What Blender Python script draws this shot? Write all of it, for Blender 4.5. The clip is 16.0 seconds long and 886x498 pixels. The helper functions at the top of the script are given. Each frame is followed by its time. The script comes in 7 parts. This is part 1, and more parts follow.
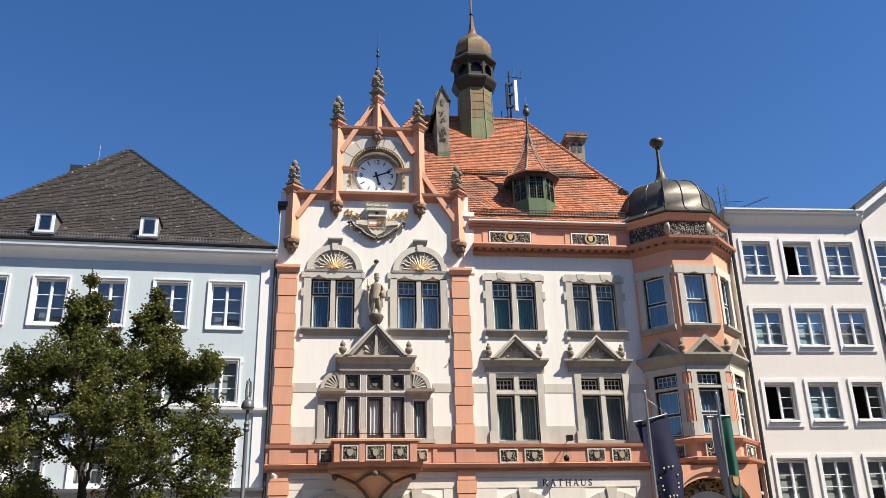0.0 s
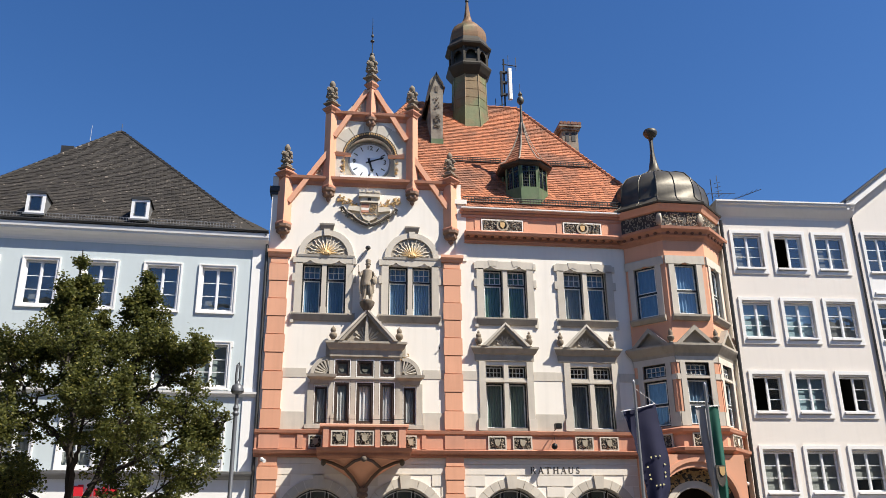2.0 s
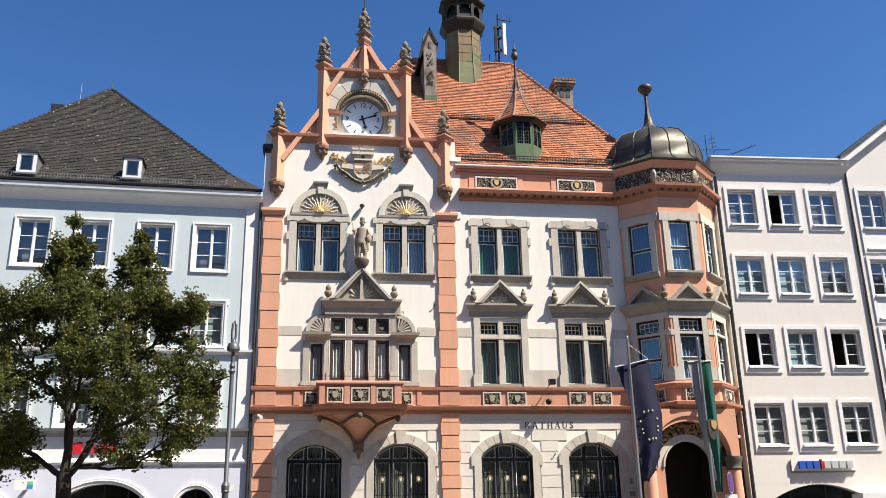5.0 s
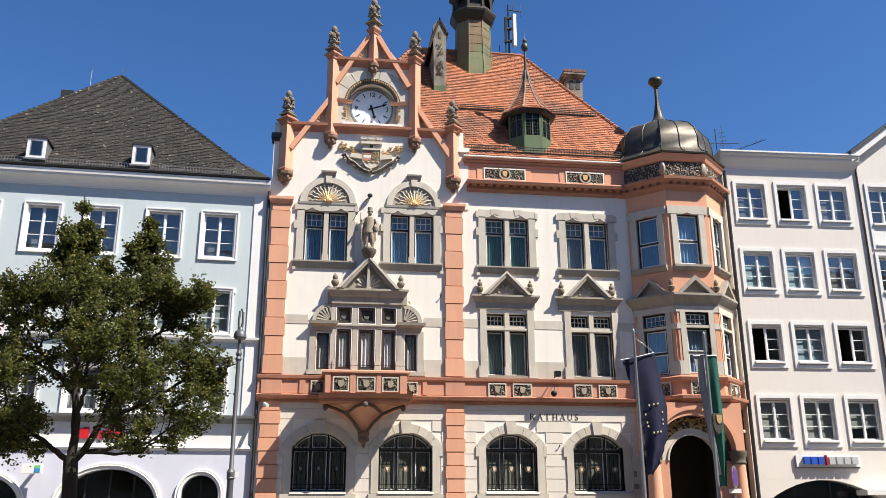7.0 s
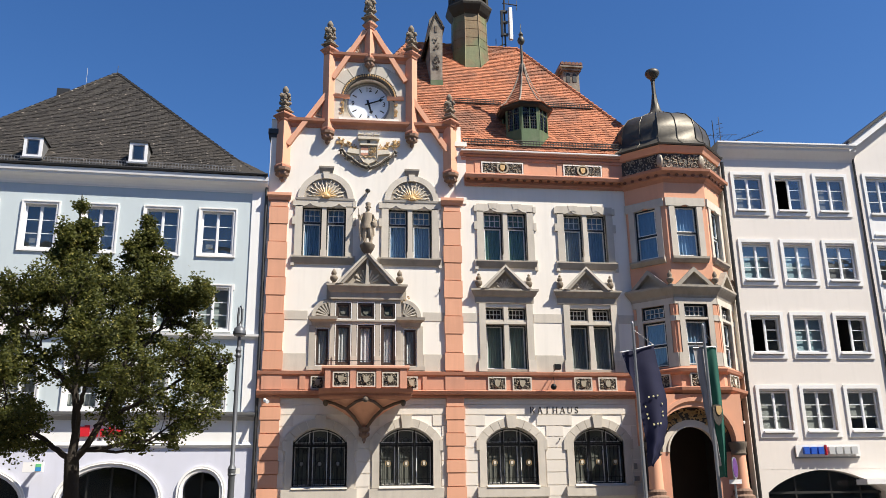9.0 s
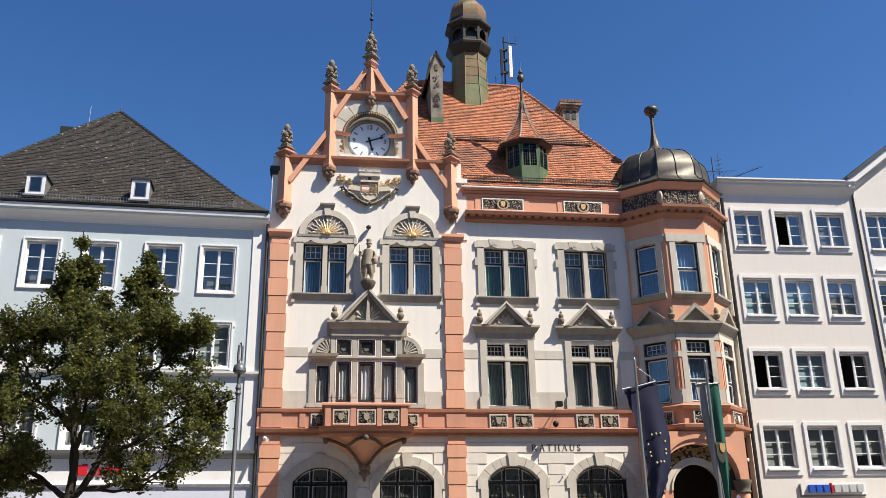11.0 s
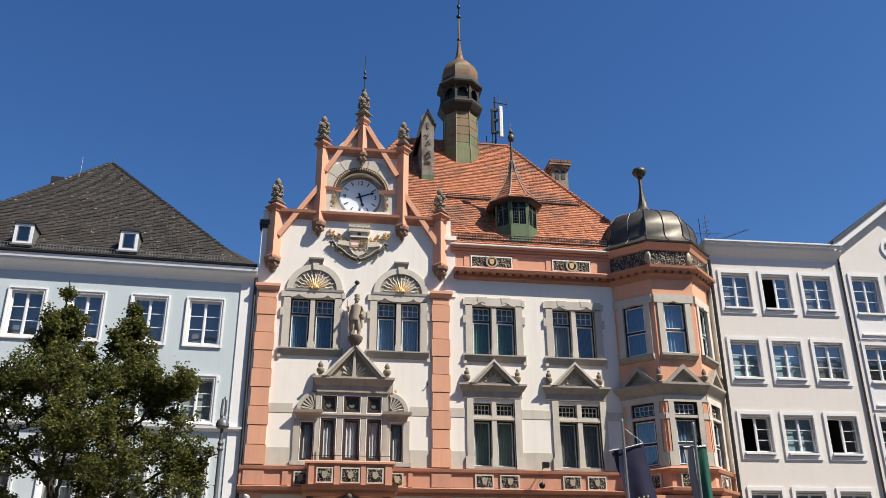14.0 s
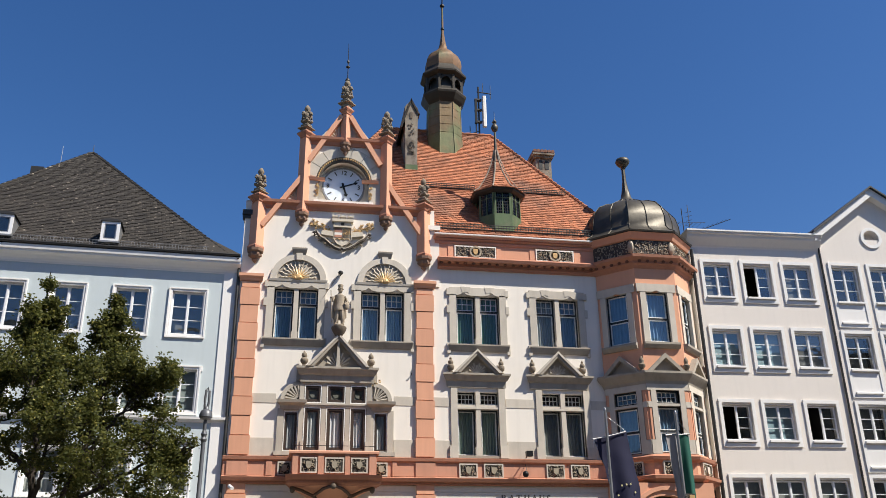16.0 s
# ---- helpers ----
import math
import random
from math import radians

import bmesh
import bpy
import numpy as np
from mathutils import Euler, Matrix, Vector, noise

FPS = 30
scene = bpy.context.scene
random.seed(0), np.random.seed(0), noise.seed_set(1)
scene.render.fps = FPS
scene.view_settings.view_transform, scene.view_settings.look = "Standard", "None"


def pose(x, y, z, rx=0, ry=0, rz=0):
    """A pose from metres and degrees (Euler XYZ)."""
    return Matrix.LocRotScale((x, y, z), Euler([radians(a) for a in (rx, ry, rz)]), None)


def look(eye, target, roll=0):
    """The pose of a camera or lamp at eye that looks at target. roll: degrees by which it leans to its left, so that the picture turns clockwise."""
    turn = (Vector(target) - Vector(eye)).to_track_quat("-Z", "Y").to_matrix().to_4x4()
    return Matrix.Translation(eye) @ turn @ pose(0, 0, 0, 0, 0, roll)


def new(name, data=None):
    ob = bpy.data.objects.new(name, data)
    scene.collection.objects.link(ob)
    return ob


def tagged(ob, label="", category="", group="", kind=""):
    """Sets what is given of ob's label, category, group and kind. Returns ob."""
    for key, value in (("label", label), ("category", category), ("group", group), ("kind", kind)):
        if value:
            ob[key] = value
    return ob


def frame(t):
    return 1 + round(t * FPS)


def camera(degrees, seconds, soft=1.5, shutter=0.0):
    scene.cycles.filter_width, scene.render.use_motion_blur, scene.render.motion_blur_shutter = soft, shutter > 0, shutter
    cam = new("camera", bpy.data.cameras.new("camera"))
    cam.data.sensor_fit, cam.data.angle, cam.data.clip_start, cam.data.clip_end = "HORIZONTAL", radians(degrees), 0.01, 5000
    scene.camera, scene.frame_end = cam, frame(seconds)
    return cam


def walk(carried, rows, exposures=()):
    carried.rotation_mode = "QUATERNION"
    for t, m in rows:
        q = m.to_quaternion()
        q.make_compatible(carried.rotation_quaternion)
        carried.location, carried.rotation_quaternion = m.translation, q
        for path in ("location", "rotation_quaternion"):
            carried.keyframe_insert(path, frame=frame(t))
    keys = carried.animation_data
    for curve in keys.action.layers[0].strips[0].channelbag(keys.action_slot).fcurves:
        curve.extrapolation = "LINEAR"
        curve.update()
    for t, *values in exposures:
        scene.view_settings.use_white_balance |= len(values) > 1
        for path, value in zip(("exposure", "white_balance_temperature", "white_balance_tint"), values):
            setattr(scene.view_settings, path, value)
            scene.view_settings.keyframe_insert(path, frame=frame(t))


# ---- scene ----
cam = camera(54.57, 16.0, soft=0.7)
EYE = 1.7
# seconds, yaw, pitch, lean to the right
ROWS = [
    (0.0, -7.275, 21.429, 1.386),
    (0.5, -7.45, 21.322, 1.263),
    (1.0, -7.632, 21.115, 1.099),
    (1.5, -7.78, 20.911, 0.846),
    (2.0, -7.843, 20.57, 0.699),
    (2.5, -7.815, 20.111, 0.618),
    (3.0, -7.836, 19.539, 0.543),
    (3.5, -7.867, 19.04, 0.424),
    (4.0, -7.922, 18.677, 0.447),
    (4.5, -8.141, 18.238, 0.907),
    (5.0, -8.195, 17.741, 1.102),
    (7.5, -7.618, 16.961, 0.089),
    (8.0, -7.763, 16.705, 0.506),
    (8.5, -7.798, 16.639, 0.834),
    (11.0, -7.771, 19.179, 0.963),
    (11.5, -7.942, 20.125, 0.824),
    (12.0, -7.969, 21.012, 0.692),
    (12.5, -7.839, 21.8, 0.528),
    (13.0, -7.887, 22.437, 0.323),
    (13.5, -8.203, 22.819, 0.287),
    (14.0, -8.625, 22.954, 0.249),
    (14.5, -9.194, 22.838, 0.32),
    (15.0, -9.714, 22.738, 0.283),
    (15.5, -9.846, 22.492, 0.412),
    (16.0, -9.791, 22.271, 0.776),
]
walk(cam, [(t, pose(0, 0, EYE, 90 + pitch, 0, yaw) @ pose(0, 0, 0, 0, 0, -lean)) for t, yaw, pitch, lean in ROWS],
     exposures=[(0.0, 0.92), (2.5, 0.91), (4.0, 0.96), (8.5, 0.93), (11.0, 0.82), (12.5, 0.76), (13.2, 0.68), (14.0, 0.71), (16.0, 0.71)])

# ---- world and sun ----
SUN = Vector((1.48, -1.0, 2.22)).normalized()
world = bpy.data.worlds.new("world")
scene.world = world
world.use_nodes = True
wn = world.node_tree.nodes
sky = wn.new("ShaderNodeTexSky")
sky.sky_type = "NISHITA"
sky.sun_disc = False
sky.sun_elevation = math.asin(SUN.z)
sky.sun_rotation = math.atan2(SUN.x, SUN.y)
sky.altitude = 300
sky.air_density, sky.dust_density, sky.ozone_density = 1.0, 0.5, 3.5
wn["Background"].inputs["Strength"].default_value = 0.075
deep = wn.new("ShaderNodeHueSaturation")
deep.inputs["Saturation"].default_value = 1.25
deep.inputs["Hue"].default_value = 0.508
world.node_tree.links.new(sky.outputs[0], deep.inputs["Color"])
world.node_tree.links.new(deep.outputs[0], wn["Background"].inputs["Color"])
sun_data = bpy.data.lights.new("sun", "SUN")
sun_data.energy, sun_data.angle, sun_data.color = 4.8, radians(0.53), (1.0, 0.94, 0.838)
sun = new("sun", sun_data)
sun.matrix_world = look(SUN * 60, (0, 0, 0))

# ---- materials ----
def material(name, colour, rough=0.8, metal=0.0, var=0.12, coarse=1.2, fine=30.0, bump=0.2, rand=0.0, island=0.0, stain=0.0, spec=0.4, speck=0.0, second=None, patch=0.8, share=0.52):
    m = bpy.data.materials.new(name)
    m.use_nodes = True
    n, l = m.node_tree.nodes, m.node_tree.links
    p = n["Principled BSDF"]
    p.inputs["Roughness"].default_value, p.inputs["Metallic"].default_value = rough, metal
    p.inputs["Specular IOR Level"].default_value = spec
    co = n.new("ShaderNodeTexCoord")

    def noise_node(scale, detail):
        t = n.new("ShaderNodeTexNoise")
        t.inputs["Scale"].default_value, t.inputs["Detail"].default_value = scale, detail
        l.new(co.outputs["Object"], t.inputs["Vector"])
        return t

    def math_node(op, a, b):
        t = n.new("ShaderNodeMath")
        t.operation = op
        for i, v in enumerate((a, b)):
            if isinstance(v, (int, float)):
                t.inputs[i].default_value = v
            else:
                l.new(v, t.inputs[i])
        return t.outputs[0]

    big, small = noise_node(coarse, 5), noise_node(fine, 4)
    f = math_node("ADD", math_node("MULTIPLY", big.outputs[0], 1.2 * var), math_node("MULTIPLY", small.outputs[0], 0.8 * var))
    f = math_node("ADD", f, 1.0 - var)
    if rand:
        info = n.new("ShaderNodeObjectInfo")
        f = math_node("ADD", f, math_node("MULTIPLY", math_node("SUBTRACT", info.outputs["Random"], 0.5), rand))
    if island:
        geo = n.new("ShaderNodeNewGeometry")
        f = math_node("ADD", f, math_node("MULTIPLY", math_node("SUBTRACT", geo.outputs["Random Per Island"], 0.5), island))
    if speck:
        dots = noise_node(7.0, 1)
        f = math_node("ADD", f, math_node("MULTIPLY", math_node("MAXIMUM", math_node("SUBTRACT", dots.outputs[0], 0.66), 0.0), speck * 4))
    if stain:
        streak = n.new("ShaderNodeMapping")
        streak.inputs["Scale"].default_value = (3.0, 3.0, 0.25)
        l.new(co.outputs["Object"], streak.inputs["Vector"])
        s = n.new("ShaderNodeTexNoise")
        s.inputs["Scale"].default_value, s.inputs["Detail"].default_value = 1.6, 6
        l.new(streak.outputs[0], s.inputs["Vector"])
        f = math_node("SUBTRACT", f, math_node("MULTIPLY", math_node("MAXIMUM", math_node("SUBTRACT", s.outputs[0], 0.5), 0.0), stain * 2))
    mix = n.new("ShaderNodeVectorMath")
    mix.operation = "SCALE"
    mix.inputs[0].default_value = colour
    if second:
        area, edge, two = noise_node(patch, 7), n.new("ShaderNodeMapRange"), n.new("ShaderNodeMix")
        two.data_type = "RGBA"
        edge.inputs["From Min"].default_value, edge.inputs["From Max"].default_value = share - 0.07, share + 0.1
        two.inputs["A"].default_value, two.inputs["B"].default_value = (*colour, 1), (*second, 1)
        l.new(area.outputs[0], edge.inputs["Value"])
        l.new(edge.outputs[0], two.inputs["Factor"])
        l.new(two.outputs["Result"], mix.inputs[0])
    l.new(f, mix.inputs["Scale"])
    l.new(mix.outputs[0], p.inputs["Base Color"])
    if bump:
        b = n.new("ShaderNodeBump")
        b.inputs["Strength"].default_value, b.inputs["Distance"].default_value = bump, 0.02
        l.new(small.outputs[0], b.inputs["Height"])
        l.new(b.outputs[0], p.inputs["Normal"])
    return m


def glass_material(name, tint, gloss):
    m = bpy.data.materials.new(name)
    m.use_nodes = True
    n, l = m.node_tree.nodes, m.node_tree.links
    n.remove(n["Principled BSDF"])
    clear, shine, mix = n.new("ShaderNodeBsdfTransparent"), n.new("ShaderNodeBsdfGlossy"), n.new("ShaderNodeMixShader")
    clear.inputs[0].default_value = (*tint, 1)
    shine.inputs["Roughness"].default_value = 0.015
    fres, add = n.new("ShaderNodeFresnel"), n.new("ShaderNodeMath")
    fres.inputs[0].default_value = 1.5
    add.operation, add.inputs[1].default_value = "ADD", gloss
    wave, bump, co = n.new("ShaderNodeTexNoise"), n.new("ShaderNodeBump"), n.new("ShaderNodeTexCoord")
    wave.inputs["Scale"].default_value = 1.3
    l.new(co.outputs["Object"], wave.inputs["Vector"])
    bump.inputs["Strength"].default_value, bump.inputs["Distance"].default_value = 0.25, 0.03
    l.new(wave.outputs[0], bump.inputs["Height"])
    l.new(bump.outputs[0], shine.inputs["Normal"])
    l.new(fres.outputs[0], add.inputs[0])
    l.new(add.outputs[0], mix.inputs[0])
    l.new(clear.outputs[0], mix.inputs[1])
    l.new(shine.outputs[0], mix.inputs[2])
    l.new(mix.outputs[0], n["Material Output"].inputs[0])
    return m


M_WHITE = material("cream_plaster", (0.79, 0.735, 0.655), 0.9, var=0.08, stain=0.12, fine=60, bump=0.1)
M_WHITELOW = material("greyish_ashlar_plaster", (0.69, 0.63, 0.55), 0.9, var=0.1, stain=0.16, rand=0.06, fine=60, bump=0.12)
M_PINK = material("salmon_plaster", (0.66, 0.335, 0.21), 0.85, var=0.12, stain=0.16, rand=0.12, fine=60, bump=0.1)
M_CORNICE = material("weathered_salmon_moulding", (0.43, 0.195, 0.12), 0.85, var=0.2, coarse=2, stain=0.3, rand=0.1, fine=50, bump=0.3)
M_STONE = material("grey_stone", (0.535, 0.482, 0.405), 0.85, var=0.26, coarse=2, stain=0.22, rand=0.14, fine=45, bump=0.12)
M_STONEDARK = material("sooty_grey_stone", (0.335, 0.295, 0.24), 0.85, var=0.35, coarse=2.5, stain=0.35, rand=0.1, fine=45, bump=0.2)
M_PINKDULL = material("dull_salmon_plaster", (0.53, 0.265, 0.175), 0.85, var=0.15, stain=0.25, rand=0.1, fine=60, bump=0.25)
M_CARVED = material("weathered_carved_stone", (0.125, 0.10, 0.075), 0.85, var=0.4, coarse=5, stain=0.2, bump=0.6)
M_SCROLL = material("aged_pale_scrollwork", (0.33, 0.28, 0.205), 0.5, 0.1, var=0.6, coarse=9, fine=50, bump=0.4)
M_RELIEF = material("dark_bronzed_relief", (0.055, 0.045, 0.035), 0.6, var=0.5, coarse=9, fine=50, bump=0.8)
M_GOLD = material("gilding", (0.52, 0.34, 0.15), 0.5, 0.2, var=0.3, coarse=8, bump=0.3)
M_IRON = material("black_iron", (0.02, 0.02, 0.02), 0.45, 0.6, var=0.3, bump=0.1)
M_DARKFRAME = material("dark_painted_wood", (0.022, 0.022, 0.02), 0.5, var=0.25, bump=0.1)
M_BROWNFRAME = material("brown_painted_wood", (0.05, 0.033, 0.024), 0.5, var=0.3, bump=0.15)
M_SASH = material("pale_painted_sash", (0.78, 0.77, 0.73), 0.5, var=0.08, bump=0.1)
M_WHITEWOOD = material("white_painted_wood", (0.73, 0.73, 0.73), 0.45, var=0.06, bump=0.1)
# Blue curtain colour, with the sky's reflection in the panes mixed into it.
M_CURTAIN_SKY = material("blue_curtain_sky_tone", (0.19, 0.31, 0.45), 0.95, var=0.25, coarse=4, fine=18, bump=0.3)
M_CURTAIN_GREEN = material("green_curtain", (0.13, 0.25, 0.19), 0.95, var=0.25, coarse=4, fine=18, bump=0.3)
M_CURTAIN_GREY = material("grey_net_curtain", (0.34, 0.36, 0.35), 0.95, var=0.25, coarse=4, fine=18, bump=0.3)
M_NET = material("pale_net_curtain", (0.52, 0.53, 0.54), 0.95, var=0.2, coarse=4, fine=18, bump=0.3)
# Dark tone for interiors: the shade of the rooms is put into the colour.
M_INSIDE = material("room_shade_tone", (0.06, 0.055, 0.05), 0.95, var=0.2)
M_GLASS = glass_material("window_glass", (0.86, 0.88, 0.88), 0.02)
# Pane darkness put into the tint; shine lowered so little sky is reflected.
M_GLASS_DULL = glass_material("dark_tint_glass", (0.5, 0.52, 0.5), -0.025)
# Lighter copy of the finial stone: sun on the statue is in the colour.
M_FIGURE = material("sunlit_statue_stone", (0.31, 0.255, 0.19), 0.85, var=0.5, coarse=6, stain=0.3, bump=0.5)
M_CRESTPALE = material("pale_carved_stone", (0.60, 0.53, 0.42), 0.8, var=0.25, coarse=6, stain=0.25, bump=0.3)
M_CURTAIN_SAGE = material("sage_net_curtain", (0.20, 0.26, 0.225), 0.95, var=0.25, coarse=4, fine=18, bump=0.3)
M_ORIEL = material("weathered_oriel_stone", (0.43, 0.385, 0.32), 0.85, var=0.3, coarse=2, stain=0.3, rand=0.12, fine=45, bump=0.15)
M_STATUE = material("pale_weathered_stone", (0.205, 0.165, 0.12), 0.85, var=0.4, coarse=6, stain=0.3, bump=0.5)
M_GLASS_MODERN = glass_material("double_glazing", (0.86, 0.88, 0.87), 0.13)
M_TILE = material("red_clay_tile", (0.37, 0.137, 0.066), 0.85, var=0.5, coarse=0.9, fine=14, bump=0.4, island=0.6, second=(0.22, 0.10, 0.06), patch=0.5, share=0.55)
M_SLATE = material("brown_grey_shingle", (0.030, 0.0255, 0.021), 0.9, var=0.9, coarse=1.0, fine=14, bump=0.6, island=0.8, speck=14.0)
M_COPPER = material("patinated_copper", (0.19, 0.128, 0.062), 0.55, 0.2, var=0.6, coarse=1.6, fine=12, stain=0.4, bump=0.2, second=(0.135, 0.145, 0.065), patch=0.9, share=0.5)
M_GREENWOOD = material("weathered_green_sheet", (0.085, 0.13, 0.055), 0.6, 0.1, var=0.35, coarse=3, stain=0.5, bump=0.2, second=(0.13, 0.145, 0.075), patch=1.6, share=0.55)
M_DOME = material("dark_standing_seam_metal", (0.078, 0.069, 0.054), 0.5, 0.5, var=0.4, coarse=1.2, fine=8, stain=0.4, bump=0.2)
M_BRICKCHIM = material("old_chimney_render", (0.25, 0.215, 0.17), 0.9, var=0.6, coarse=3, stain=0.3, bump=0.5, second=(0.12, 0.095, 0.075), patch=2.0, share=0.56)
M_BLUE = material("pale_blue_plaster", (0.49, 0.548, 0.562), 0.9, var=0.07, coarse=0.8, stain=0.10, fine=60, bump=0.2)
M_LILAC = material("pale_lilac_plaster", (0.58, 0.585, 0.66), 0.9, var=0.06, stain=0.08, fine=60, bump=0.2)
M_TRIM = material("white_stucco", (0.75, 0.735, 0.71), 0.8, var=0.05, stain=0.06, fine=50, bump=0.15)
M_GREYWALL = material("pale_grey_plaster", (0.715, 0.66, 0.60), 0.9, var=0.06, coarse=0.7, stain=0.08, fine=70, bump=0.2)
M_SHEET = material("grey_sheet_metal", (0.30, 0.30, 0.30), 0.45, 0.6, var=0.15, bump=0.1)
M_PIPE = material("dark_rain_pipe", (0.05, 0.048, 0.045), 0.5, 0.5, var=0.2, bump=0.1)
M_GALV = material("galvanised_grey_pole", (0.30, 0.31, 0.32), 0.4, 0.6, var=0.15, bump=0.1)
M_PAVING = material("square_paving", (0.12, 0.112, 0.10), 0.9, var=0.15, coarse=0.6, fine=12, bump=0.3)
M_BACKWALL = material("unseen_wall_plaster", (0.34, 0.28, 0.21), 0.9, var=0.15)
M_CREST = material("aged_crest_stone", (0.33, 0.285, 0.21), 0.8, var=0.4, coarse=6, stain=0.2, bump=0.5)
M_LAMP = material("dark_grey_lamp_paint", (0.11, 0.115, 0.125), 0.45, 0.3, var=0.15, bump=0.1)
M_COPPERDARK = material("dark_weathered_copper", (0.033, 0.026, 0.017), 0.6, 0.2, var=0.4, coarse=3, stain=0.3, bump=0.2)
M_COPPERBROWN = material("brown_copper", (0.17, 0.095, 0.045), 0.55, 0.2, var=0.5, coarse=1.5, fine=10, stain=0.5, bump=0.2, second=(0.10, 0.105, 0.05), patch=0.8, share=0.58)
M_CHIMCAP = material("weathered_brick_cap", (0.19, 0.095, 0.065), 0.9, var=0.4, coarse=5, bump=0.4)
M_PANETONE = material("grey_green_pane_tone", (0.17, 0.172, 0.15), 0.9, var=0.25, coarse=3)
M_ROSETTE = material("dark_brown_rosette_stone", (0.16, 0.07, 0.045), 0.85, var=0.3, coarse=6, bump=0.4)
M_CORBEL = material("brown_carved_corbel_stone", (0.21, 0.13, 0.09), 0.85, var=0.4, coarse=6, stain=0.3, bump=0.5)
M_BARK = material("dark_bark", (0.035, 0.028, 0.022), 0.95, var=0.5, coarse=5, fine=25, bump=0.9)


# ---- mesh building ----
class G:
    """Points and faces of one mesh."""

    def __init__(self):
        self.v, self.f = [], []

    def add(self, pts, faces):
        k = len(self.v)
        self.v += [tuple(p) for p in pts]
        self.f += [tuple(k + i for i in f) for f in faces]
        return self

    def box(self, x0, x1, y0, y1, z0, z1):
        return self.add([(x, y, z) for z in (z0, z1) for y in (y0, y1) for x in (x0, x1)],
                        [(0, 2, 3, 1), (4, 5, 7, 6), (0, 1, 5, 4), (2, 6, 7, 3), (0, 4, 6, 2), (1, 3, 7, 5)])

    def sweep(self, rings, closed=True, caps=True):
        n = len(rings[0])
        fs = []
        for r in range(len(rings) - 1):
            for i in range(n if closed else n - 1):
                j = (i + 1) % n
                fs.append((r * n + i, r * n + j, (r + 1) * n + j, (r + 1) * n + i))
        if caps:
            fs += [tuple(range(n))[::-1], tuple(range((len(rings) - 1) * n, len(rings) * n))]
        return self.add([p for r in rings for p in r], fs)

    def prism(self, xz, y0, y1):
        return self.sweep([[(x, y0, z) for x, z in xz], [(x, y1, z) for x, z in xz]])

    def prism_z(self, xy, z0, z1):
        return self.sweep([[(x, y, z0) for x, y in xy], [(x, y, z1) for x, y in xy]])

    def moulding(self, yz, x0, x1, mitre=0.0):
        """A profile (y, z) drawn along x; with mitre its ends widen with the projection."""
        return self.sweep([[(x0 + mitre * y, y, z) for y, z in yz], [(x1 - mitre * y, y, z) for y, z in yz]])

    def lathe(self, profile, cx, cy, n=16, turn=0.0, squash=1.0):
        rings = []
        for r, z in profile:
            rings.append([(cx + r * math.cos(turn + 2 * math.pi * i / n), cy + squash * r * math.sin(turn + 2 * math.pi * i / n), z) for i in range(n)])
        return self.sweep(rings)

    def tube(self, pts, r, n=6, r1=None):
        pts = [Vector(p) for p in pts]
        rings = []
        for i, p in enumerate(pts):
            d = (pts[min(i + 1, len(pts) - 1)] - pts[max(i - 1, 0)]).normalized()
            a = d.orthogonal().normalized() if abs(d.z) > 0.95 else d.cross(Vector((0, 0, 1))).normalized()
            b = d.cross(a)
            rr = r if r1 is None else r + (r1 - r) * i / (len(pts) - 1)
            rings.append([p + rr * (math.cos(2 * math.pi * k / n) * a + math.sin(2 * math.pi * k / n) * b) for k in range(n)])
        return self.sweep(rings)

    def arc(self, cx, cz, r0, r1, a0, a1, y0, y1, n=12):
        """A piece of a ring in the plane of a wall; degrees from the right, upwards."""
        out, inn = [], []
        for i in range(n + 1):
            a = radians(a0 + (a1 - a0) * i / n)
            out.append((cx + r1 * math.cos(a), cz + r1 * math.sin(a)))
            inn.append((cx + r0 * math.cos(a), cz + r0 * math.sin(a)))
        rings = [[(o[0], y0, o[1]), (o[0], y1, o[1]), (q[0], y1, q[1]), (q[0], y0, q[1])] for o, q in zip(out, inn)]
        return self.sweep(rings)

    def disc(self, cx, cz, r, y0, y1, n=24):
        return self.prism([(cx + r * math.cos(2 * math.pi * i / n), cz + r * math.sin(2 * math.pi * i / n)) for i in range(n)], y0, y1)

    def blob(self, c, r, n=8, m=5):
        rings = []
        for j in range(m + 1):
            t = math.pi * (0.04 + 0.92 * j / m)
            rings.append([(c[0] + r[0] * math.sin(t) * math.cos(2 * math.pi * i / n), c[1] + r[1] * math.sin(t) * math.sin(2 * math.pi * i / n), c[2] - r[2] * math.cos(t)) for i in range(n)])
        return self.sweep(rings)


def mesh_of(name, g, mat, smooth=False):
    me = bpy.data.meshes.new(name)
    me.from_pydata(g.v, [], g.f)
    bm = bmesh.new()
    bm.from_mesh(me)
    bmesh.ops.recalc_face_normals(bm, faces=bm.faces)
    if smooth:
        for f in bm.faces:
            f.smooth = True
        for e in bm.edges:
            if len(e.link_faces) == 2 and e.calc_face_angle() > 0.7:
                e.smooth = False
    bm.to_mesh(me)
    bm.free()
    me.materials.append(mat)
    return me


SPLIT = {"stone_surround", "jamb_foot", "stone_band", "label_block", "niche_stone", "stone_pier", "pink_strip", "vent", "box", "fan_relief", "carving", "fan_rib", "corner_cap", "ear", "mark", "blocks", "shop_frame", "eave_edge", "round_trim", "glazing_bar", "pale_ray", "dentil", "rosette", "attic_pier"}


